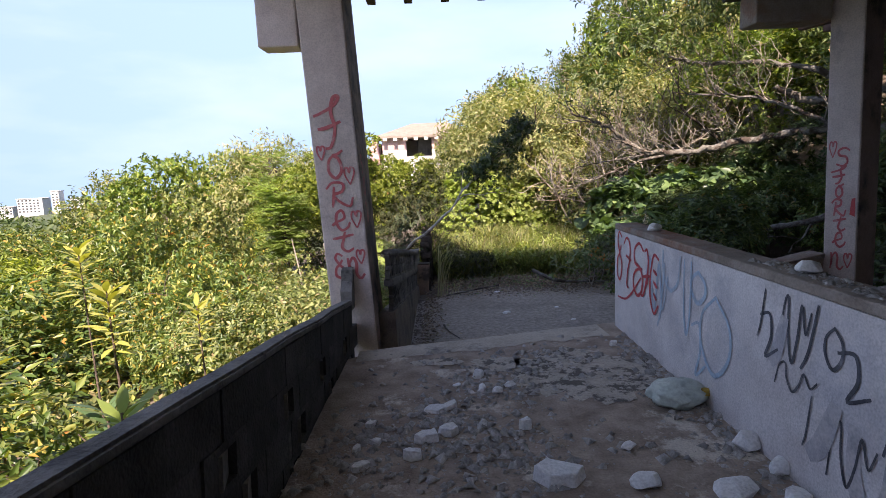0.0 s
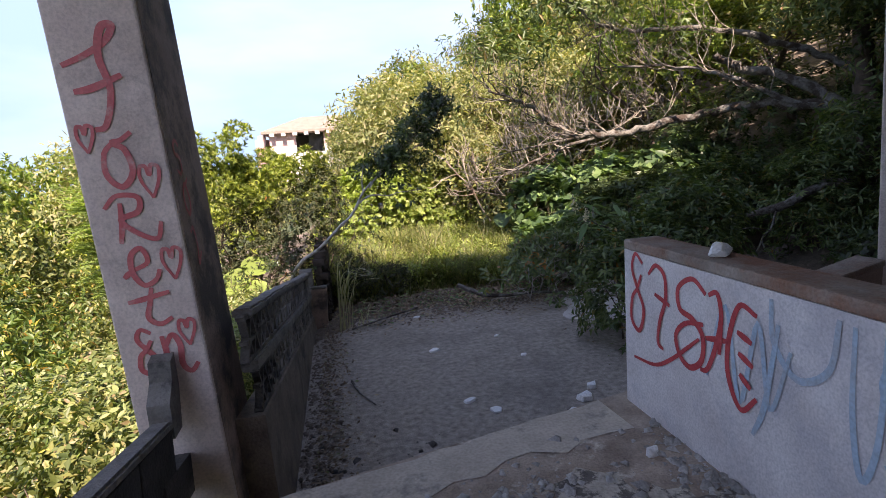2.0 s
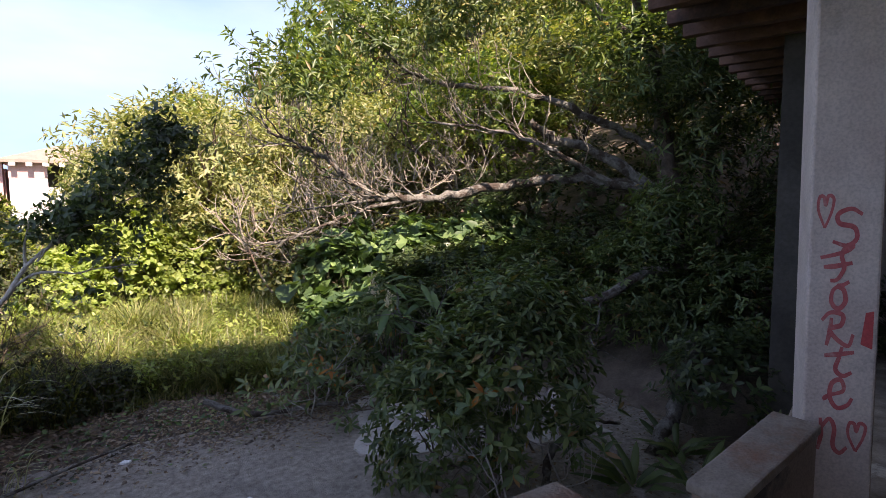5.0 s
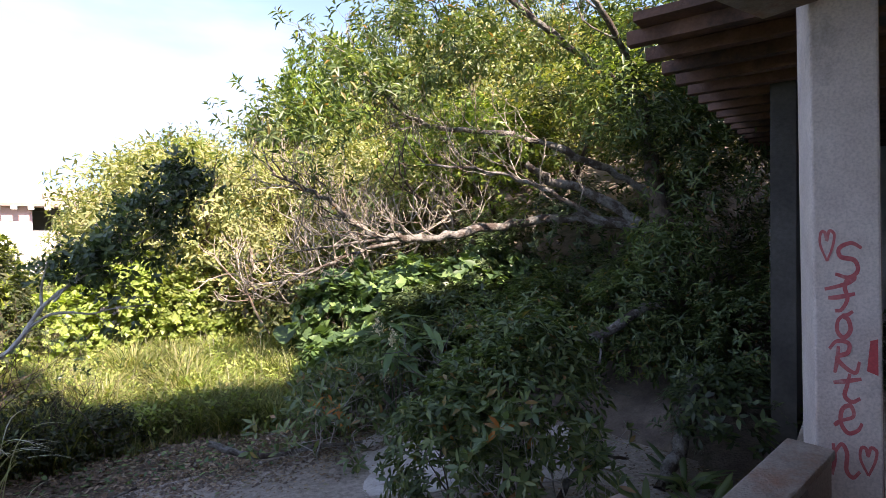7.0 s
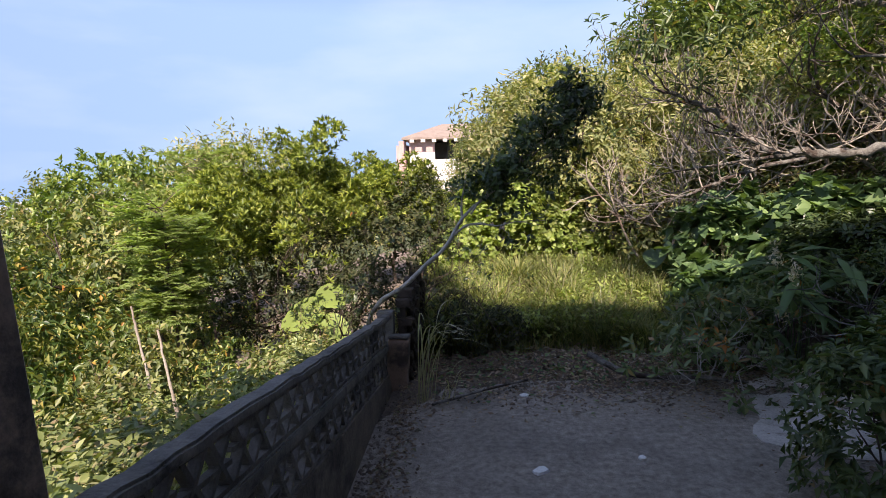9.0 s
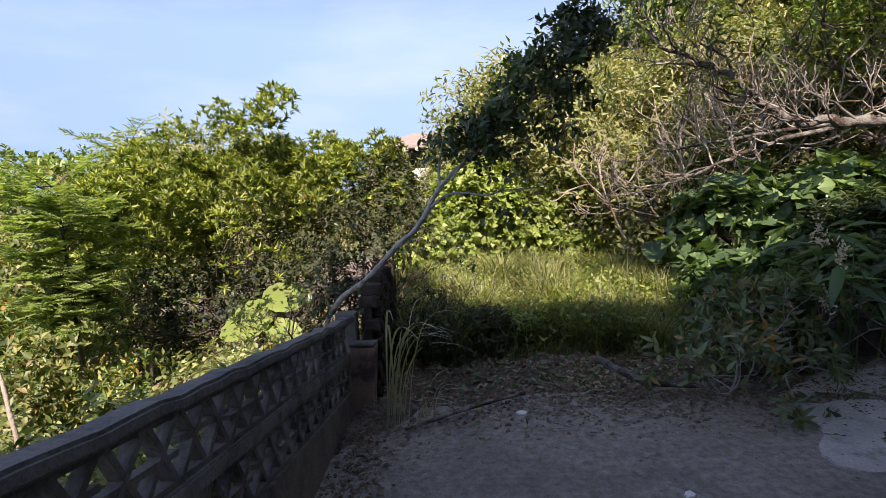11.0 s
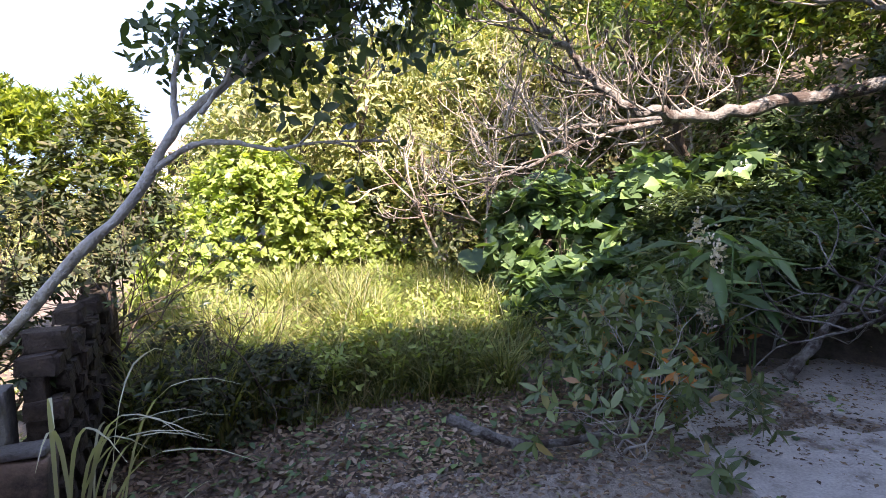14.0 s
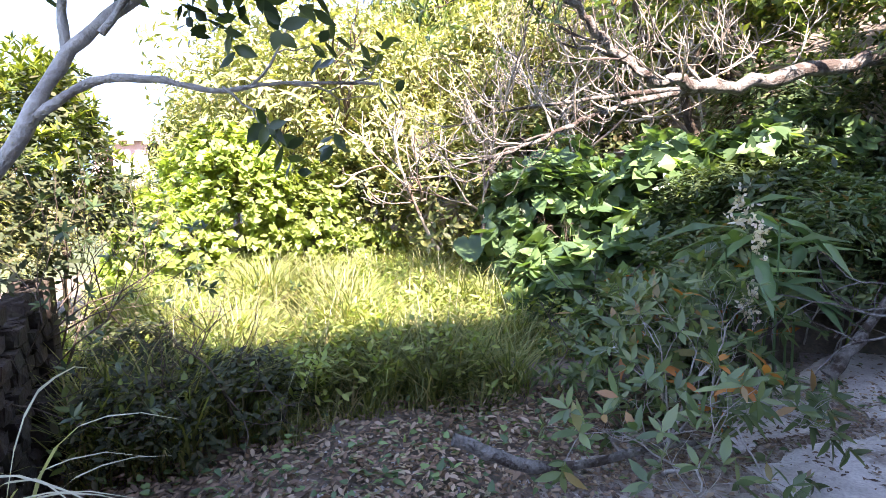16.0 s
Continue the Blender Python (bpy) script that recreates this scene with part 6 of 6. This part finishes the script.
for k, (x, y, top, n, size, leaf, label) in enumerate(((-1.62, 2.05, 0.52, 18, 0.22, "ear", "young shrub with long yellow-green leaves by the terrace wall"), (-1.55, 1.5, 0.40, 16, 0.24, "ear", "young shrub with long yellow-green leaves by the terrace wall"), (-1.85, 2.3, 0.45, 14, 0.18, "vine", "young shrub with glossy green leaves by the terrace wall"),
                                                        (-2.6, 3.6, 0.75, 20, 0.20, "gold", "croton shrub with yellow and orange leaves"), (-3.3, 4.4, 0.95, 22, 0.22, "gold", "croton shrub with yellow and orange leaves"), (-2.3, 4.3, 0.45, 18, 0.18, "gold", "croton shrub with yellow and orange leaves"), (-3.0, 3.0, 0.55, 20, 0.20, "gold", "croton shrub with yellow and orange leaves"), (-4.2, 4.2, 0.95, 22, 0.24, "gold", "croton shrub with yellow and orange leaves"))):
    sprout(x, y, top, 190 + k, int(n * 1.6), size, leaf, label)


def twig_shrub(label, seed, roots, size=0.11, leaf="whorl", wood_of="pale_bark", dying=45, per=7):
    rng = np.random.default_rng(seed)
    x, y = roots[0][0], roots[0][1]
    b = thing("sprawling_shrub", (x, y, ground_z(x, y)), label, "shrub", "sprawling shrubs")
    tips = []
    for rx, ry, rz, wx, wy, wz, ln in roots:
        wood = []
        twigs(rng, (rx, ry, rz), (wx, wy, wz), ln, 0.011, 3, wood, tips, 0.2, 0.55, 3)
        v, f = joined(wood)
        mesh_from("branch", v, f, M[wood_of], b)
    p, s = np.array([t[0] for t in tips]), np.array([t[1] for t in tips])
    p[:, 2] = np.maximum(p[:, 2], DRIVE + 0.06)
    v, f = dress(rng, p - s * 0.05, s, per, size, 0.36, 0.07, OVATE, 1.0, 0.25, True)
    mesh_from("foliage", v, f, F[leaf], b)
    n = max(3, len(p) // dying)
    k = rng.integers(0, len(p), n)
    v, f = dress(rng, p[k], s[k], 3, size * 1.1, 0.36, 0.05, OVATE, 1.0, 0.4)
    mesh_from("dying_foliage", v, f, F["orange"], b, "orange dying leaves")


twig_shrub("low shrub with whorled grey-green leaves and orange dying ones", 127, [(2.62 + 0.22 * math.sin(i * 2.1), 9.62 + 0.16 * math.cos(i * 1.7), -0.7, -0.45 + 0.14 * i, -0.7 + 0.1 * (i % 3), 0.6, 0.34 + 0.05 * (i % 4)) for i in range(6)], 0.105, per=5, dying=14)
twig_shrub("low shrub with whorled grey-green leaves reaching over the drive", 128, [(3.3 + 0.25 * math.sin(i * 2.4), 10.25 + 0.2 * math.cos(i * 1.3), -0.65, -0.5 + 0.16 * i, -0.5, 0.8, 0.40) for i in range(6)], 0.125, per=5, dying=22)
twig_shrub("shrub with whorled grey-green leaves beside the drive", 129, [(3.35 + 0.3 * math.sin(i * 2.4), 7.1 + 0.3 * math.cos(i * 1.3), -0.72, -0.6 + 0.1 * i, -0.5 + 0.15 * i, 0.9, 0.46) for i in range(8)])
twig_shrub("shrub with whorled grey-green leaves below the great tree", 130, [(4.8 + 0.4 * math.sin(i * 2.4), 10.5 + 0.2 * math.cos(i * 1.3), ground_z(4.8, 10.5) - 0.05, -0.5 + 0.15 * i, -0.5, 0.9, 0.5) for i in range(7)])


twig_shrub("dark twiggy shrub with small leaves behind the old wall", 132, [(-1.0 + 0.06 * i, 11.3 + 0.2 * math.cos(i * 1.9), -0.95, -0.15 + 0.13 * i, -0.15 + 0.1 * math.sin(i), 1.4, 0.95) for i in range(8)], 0.055, "round", "dark_bark", 400)
twig_shrub("dark twiggy shrub with small leaves over the wall's end", 133, [(-1.25 + 0.05 * i, 10.3 + 0.15 * math.cos(i * 1.9), -0.95, -0.9 + 0.08 * i, 0.1, 1.5, 0.55) for i in range(4)], 0.055, "round", "dark_bark", 400)


def single_leaves(name, label, category, spec, leaf, outline, stalk=True, group=""):
    """Large leaves one by one, each on its stalk."""
    for x, y, z, ln, wd, yaw, tilt in spec:
        g = ground_z(x, y)
        t = thing(name, (x, y, g), label, category, group)
        d = np.array([(math.sin(radians(yaw)), math.cos(radians(yaw)), math.sin(radians(tilt)))])
        nn = np.array([(0.25, -0.6, 0.75)]) if leaf == "ear" else np.array([(-0.4, -0.8, 0.5)])
        P = np.array([(x, y, z)])
        k = 15
        rim = [(0.0, 0.0)]
        for q in range(1, k):
            ang = math.pi * (1 - q / k)
            c = math.cos(ang)
            rim.append((0.36 + (0.64 * c if c > 0 else 0.52 * c), 0.5 * math.sin(ang) ** 0.85 * (1.0 - 0.35 * max(0.0, c))))
        rim.append((1.0, 0.0))
        v, f = leaf_arrays(P, d, nn, np.array([ln]), np.array([wd]), tuple(rim), 0.12, 0.18)
        S = np.cross(d[0], nn[0])
        Nn = unit(np.cross(S, d[0]))
        v[1:] += Nn * (0.018 * ln * np.where(np.arange(len(v) - 1) % 2, 1.0, -1.0))[:, None]
        mesh_from("blade", v, f, F[leaf], t)
        q = smooth_line([(x - 0.1, y + 0.05, g - 0.1), (x - 0.06, y, (g + z) / 2), (x, y, z)], 5)
        v, f = tube(q, np.linspace(0.014, 0.008, len(q)), 5)
        mesh_from("stalk", v, f, F["lime"], t)


single_leaves("elephant_ear", "huge pale green elephant ear leaf behind the wall", "plant", ((-1.72, 10.55, -0.10, 0.54, 0.47, -95, -18), (-1.68, 10.6, 0.02, 0.46, 0.40, 60, 10), (-1.62, 10.5, -0.22, 0.40, 0.34, 110, -35), (-1.85, 10.4, -0.45, 0.36, 0.32, 230, -50)), "ear", HEART, group="elephant ears")
single_leaves("round_leaf_plant", "broad round green leaf among the undergrowth", "plant", ((5.1, 10.1, 0.62, 0.34, 0.34, 200, -45), (4.0, 10.4, 0.05, 0.3, 0.28, 190, -50), (4.35, 10.3, -0.05, 0.26, 0.24, 170, -50), (3.2, 13.3, 0.15, 0.4, 0.38, 200, -30), (3.45, 13.0, -0.15, 0.3, 0.3, 170, -40)), "vine", HEART, group="round-leaved plants")


def ginger():
    rng = np.random.default_rng(131)
    b = thing("shell_ginger", (3.6, 9.9, ground_z(3.6, 9.9)), "shell ginger with long strap leaves and drooping cream flowers", "plant")
    P, D, N, L = [], [], [], []
    for i in range(46):
        a = rng.random() * 6.28
        h = rng.uniform(0.3, 1.25)
        P.append((3.7 + rng.normal() * 0.25, 9.95 + rng.normal() * 0.18, -0.55 + h))
        D.append((math.cos(a), math.sin(a), rng.uniform(-0.2, 0.7)))
        N.append((0, 0, 1))
        L.append(rng.uniform(0.35, 0.6))
    v, f = leaf_arrays(np.array(P), np.array(D), np.array(N) + rng.normal(size=(46, 3)) * 0.2, np.array(L), np.array(L) * 0.2, OVATE, 0.15, 0.4)
    mesh_from("foliage", v, f, F["vine"], b)
    wood = [tube([(p[0], p[1], -0.8), (p[0], p[1], p[2])], (0.012, 0.006), 4) for p in P[:14]]
    for v, f in wood:
        mesh_from("stalk", v, f, F["vine"], b)
    for c in ((3.48, 9.78, 0.40), (3.28, 9.75, 0.62), (3.36, 9.75, 0.05)):
        p, s = np.array(c) + rng.normal(size=(40, 3)) * (0.025, 0.025, 0.07), unit(rng.normal(size=(40, 3)))
        v, f = dress(rng, p, s, 2, 0.035, 0.7, 0.01, OVATE)
        mesh_from("flower_cluster", v, f, F["flower"], b, "drooping cream and pink flowers")


ginger()


def grass_patch(name, rng, n, where, h0, h1, leaf, label, lean=0.35, wd=0.007, ramp=lambda q: 1.0):
    X = np.array([where(rng) for _ in range(n)])
    h = rng.uniform(h0, h1, n) * np.array([ramp(q) for q in X])
    a = rng.random(n) * 6.28
    out = np.stack((np.cos(a), np.sin(a), np.zeros(n)), 1)
    side = np.stack((-np.sin(a), np.cos(a), np.zeros(n)), 1)
    le = lean * (0.4 + rng.random(n))
    V = []
    for t, w in ((0.0, 1.0), (0.4, 0.9), (0.75, 0.6)):
        c = X + out * (h * le * t * t)[:, None] + np.array((0, 0, 1.0)) * (h * t * (1 - 0.18 * le * t))[:, None]
        ww = wd * w * (0.7 + 0.6 * rng.random(n))[:, None]
        V += [c + side * ww, c - side * ww]
    V.append(X + out * (h * le)[:, None] + np.array((0, 0, 1.0)) * (h * (1 - 0.25 * le))[:, None])
    V = np.stack(V, 1).reshape(-1, 3)
    f = np.array(((0, 1, 3), (0, 3, 2), (2, 3, 5), (2, 5, 4), (4, 5, 6)))
    Q = (np.arange(n)[:, None, None] * 7 + f[None]).reshape(-1, 3)
    return tagged(mesh_from(name, V, Q, F[leaf]), label, "grass", kind="stuff")


RGR = np.random.default_rng(141)


def in_clearing(r):
    while True:
        x, y = r.uniform(-0.9, 4.2), 10.1 + 6.7 * r.random()
        if (x < -0.36 and y < 11.4) or (x < 0.5 and y < 10.6) or (0.25 < x < 2.6 and y < 10.75 + 0.15 * math.sin(x * 5.0)):
            continue
        if noise.noise(Vector((x * 0.9, y * 0.9, 4))) > -0.35 + 0.45 * max(0.0, 10.9 - y) + (0.4 if x > 2.2 and y < 11.5 else 0):
            return (x, y, ground_z(x, y) - 0.02)


grass_patch("tall_grass", RGR, 56000, in_clearing, 0.14, 0.52, "grass", "tall sunlit yellow-green grass in the clearing", 0.75, 0.007, lambda q: (0.55 + 0.9 * max(0.0, 0.5 + noise.noise(Vector((q[0] * 1.6, q[1] * 1.6, 7))))) * min(1.25, 0.5 + max(0.0, q[1] - 10.2) * 0.35 + (0.35 if q[0] < 0.6 else 0.0)))
P0 = [in_clearing(RGR) for _ in range(5600)]
pp = np.array(P0) + np.stack((np.zeros(5600), np.zeros(5600), RGR.uniform(0.1, 0.45, 5600)), 1)
v, f = dress(RGR, pp, unit(RGR.normal(size=(5600, 3)) * 0.5 + np.array((0, 0, 1.0))), 4, 0.07, 0.5, 0.15, OVATE)
tagged(mesh_from("clearing_weeds", v, f, F["lime"]), "leafy weeds among the tall grass", "weeds", kind="stuff")


grass_patch("dry_stalks", RGR, 420, in_clearing, 0.5, 0.95, "plume", "dry straw stalks standing among the grass", 0.3, 0.004)


def tussock(x, y, n, h0, h1, leaf, label, seed, wd=0.007, lean=0.8):
    rng = np.random.default_rng(seed)
    z = ground_z(x, y)
    t = thing("grass_tussock", (x, y, z), label, "grass", "grass tussocks")
    ob = grass_patch("grass_clump", rng, n, lambda r: (x + r.normal() * 0.06, y + r.normal() * 0.06, z - 0.02), h0, h1, leaf, "", lean, wd)
    for key in ("label", "category", "kind"):
        if key in ob:
            del ob[key]
    adopt(ob, t)


def arching_tussock(x, y, label, seed, n, h0, h1, reach, width):
    """Long pale blades that rise steeply and bow over at the top, each a part."""
    rng = np.random.default_rng(seed)
    z = ground_z(x, y)
    t = thing("grass_tussock", (x, y, z), label, "grass", "grass tussocks")
    for k in range(n):
        h, a = rng.uniform(h0, h1), rng.normal() * 0.9
        out = np.array((math.cos(a), math.sin(a), 0.0))
        side = np.array((-math.sin(a) * 0.6 + 0.5, math.cos(a) * 0.6, 0.15))
        side /= np.linalg.norm(side)
        foot = np.array((x + rng.normal() * 0.05, y + rng.normal() * 0.05, z - 0.03))
        r = h * reach * rng.uniform(0.5, 1.2)
        V = []
        for q in np.linspace(0, 1, 13):
            up = h * (1.25 * q - 0.05 * q * q - (0.42 * max(0.0, q - 0.5) ** 2 * 4) * rng.uniform(0.98, 1.02))
            c = foot + out * (r * (0.25 * q + 0.75 * q ** 3.2)) + np.array((0, 0, up))
            w = width * (0.55 + 0.7 * min(1.0, q * 1.4)) * (1.0 if q < 0.7 else max(0.06, (1 - q) / 0.3))
            V += [c + side * w, c - side * w]
        Q = [(2 * i, 2 * i + 1, 2 * i + 3, 2 * i + 2) for i in range(12)]
        mesh_from("blade", np.array(V), Q, F["plume"], t)


arching_tussock(-0.30, 9.18, "tussock of pale arching grass blades by the post", 151, 14, 0.95, 1.3, 0.62, 0.0065)
arching_tussock(-0.08, 9.12, "small pale arching tussock beside the drive", 152, 9, 0.35, 0.55, 0.9, 0.005)
for i, (x, y) in enumerate(((1.75, 10.95), (1.95, 11.3), (0.9, 11.3), (2.35, 10.85), (2.0, 11.7), (1.2, 11.8), (1.5, 11.15), (2.15, 11.05))):
    tussock(x, y, 130, 0.35, 0.75, "grass", "green tussock of long grass at the clearing's edge", 160 + i, 0.006, 1.1)


def fern(x, y, z, seed):
    rng = np.random.default_rng(seed)
    t = thing("fern", (x, y, z), "green fern with upright strap fronds", "fern", "ferns")
    n = 16
    a = rng.random(n) * 6.28
    D = np.stack((np.cos(a), np.sin(a), rng.uniform(0.8, 1.8, n)), 1)
    v, f = leaf_arrays(np.tile((x, y, z), (n, 1)) + rng.normal(size=(n, 3)) * 0.03, D, np.tile((0, 0, 1.0), (n, 1)) + rng.normal(size=(n, 3)) * 0.1, rng.uniform(0.35, 0.6, n), np.full(n, 0.07), ((0, 0), (0.3, 0.35), (0.6, 0.5), (0.85, 0.35), (1, 0)), 0.2, 0.45)
    mesh_from("foliage", v, f, F["lance"], t)


for i, (x, y) in enumerate(((4.6, 6.4), (5.0, 6.9), (4.2, 6.7))):
    fern(x, y, ground_z(x, y), 170 + i)


# ---- litter and fallen wood ----
def litter_spot(r):
    k = r.random()
    if k < 0.35:
        x, y = r.uniform(-0.6, 5.6), 9.55 + r.normal() * 0.35
    elif k < 0.45:
        x, y = -0.55 + abs(r.normal()) * 0.15, r.uniform(5.2, 9.2)
    elif k < 0.62:
        x, y = 2.1 + 3.5 * r.random() ** 0.5, r.uniform(6.0, 9.2)
    elif k < 0.72:
        x, y = 3.2 + 3.4 * r.random(), r.uniform(8.8, 10.4)
    else:
        x, y = r.uniform(-0.5, 3.4), r.uniform(9.5, 10.8)
    on = y < 9.2 + 0.28 * max(0.0, x + 0.3) - 0.2 * max(0.0, x - 1.2) and -0.7 < x < 5.5
    return (x, y, (DRIVE if on else max(DRIVE if x > 1 and y < 9.2 + 0.35 * max(0.0, x - 1) else -9, ground_z(x, y) + 0.03)) + 0.006 + 0.015 * r.random())


RS = np.random.default_rng(183)
n = 4200
P = np.stack((RS.uniform(-0.4, 3.4, n), 10.25 + RS.normal(size=n) * 0.38, np.zeros(n)), 1)
P[:, 2] = [ground_z(x, y) + 0.055 + 0.03 * RS.random() if y > 9.9 else DRIVE + 0.012 for x, y, _ in P]
Lf = RS.uniform(0.025, 0.075, n)
v, f = leaf_arrays(P, RS.normal(size=(n, 3)) * (1, 1, 0.2), np.tile((0, 0, 1.0), (n, 1)) + RS.normal(size=(n, 3)) * 0.35, Lf, Lf * 0.45, OVATE, 0.2, 0.15)
tagged(mesh_from("leaf_litter", v, f, F["litter"]), "curled brown dead leaves on the soil before the grass", "leaf litter", kind="stuff")
RL = np.random.default_rng(181)
P = np.array([litter_spot(RL) for _ in range(13000)])
D = RL.normal(size=(13000, 3)) * (1, 1, 0.15)
Lf = RL.uniform(0.02, 0.055, 13000)
v, f = leaf_arrays(P, D, np.tile((0, 0, 1.0), (13000, 1)) + RL.normal(size=(13000, 3)) * 0.25, Lf, Lf * 0.5, DIAMOND, 0.15, 0.1)
tagged(mesh_from("leaf_litter", v, f, F["litter"]), "dead brown and grey leaves lying on the drive", "leaf litter", kind="stuff")
n = 750
P = np.stack((RL.uniform(-0.3, 4.5, n), 10.15 + RL.normal(size=n) * 0.4, np.zeros(n)), 1)
P[:, 2] = [ground_z(x, y) + 0.05 + 0.06 * RL.random() for x, y, _ in P]
v, f = leaf_arrays(P, RL.normal(size=(n, 3)) * (1, 1, 0.3), np.tile((0, 0, 1.0), (n, 1)) + RL.normal(size=(n, 3)) * 0.3, RL.uniform(0.03, 0.07, n), RL.uniform(0.02, 0.045, n), HEART)
tagged(mesh_from("ground_creeper", v, f, F["vine"]), "small creeping green leaves over the soil", "creeper", kind="stuff")
for i, pts in enumerate((((1.40, 9.75, -0.42), (1.83, 9.62, -0.60), (2.44, 9.6, -0.63), (2.98, 9.55, -0.66)), ((4.35, 9.85, -0.62), (4.6, 9.82, -0.38), (5.0, 9.75, 0.05), (5.5, 9.7, 0.6)), ((-0.2, 9.0, -0.66), (0.3, 9.3, -0.64), (0.75, 9.55, -0.63)), ((-0.25, 7.3, -0.68), (-0.18, 7.0, -0.68), (-0.05, 6.7, -0.685)), ((3.4, 6.9, -0.66), (3.6, 7.0, -0.35), (4.1, 7.1, -0.28), (4.5, 7.15, -0.4)))):
    ob_v, ob_f = limb(pts, 0.055 if i == 1 else 0.035 if i in (0, 4) else 0.012, 0.012 if i != 3 else 0.006, RL)
    tagged(mesh_from("fallen_branch", ob_v, ob_f, M["bark"]), "fallen grey branch lying on the ground", "branch", "fallen branches")
for x, y in ((-1.86, 7.5), (-2.5, 8.2)):
    v, f = limb([(x + 0.12, y, ground_z(x, y)), (x + 0.06, y, -0.3), (x, y, 0.2), (x - 0.06, y + 0.03, 0.52)], 0.016, 0.008, RL)
    tagged(mesh_from("dead_stem", v, f, M["dead"]), "bleached bare stem standing among the bank shrubs", "dead stem", "dead stems")
# low growth that covers the bank between the shrubs
n = 15000
P = np.stack((-1.1 - 12.5 * RL.random(n), RL.uniform(-3.5, 18, n), np.zeros(n)), 1)
P[:, 2] = [ground_z(x, y) + 0.02 + 0.22 * RL.random() for x, y, _ in P]
v, f = leaf_arrays(P, RL.normal(size=(n, 3)) * (1, 1, 0.5), np.tile((0, 0, 1.0), (n, 1)) + RL.normal(size=(n, 3)) * 0.4, RL.uniform(0.06, 0.15, n), RL.uniform(0.03, 0.075, n), OVATE, 0.15, 0.2)
tagged(mesh_from("bank_undergrowth", v, f, F["weed"]), "low green growth covering the bank between shrubs", "undergrowth", kind="stuff")
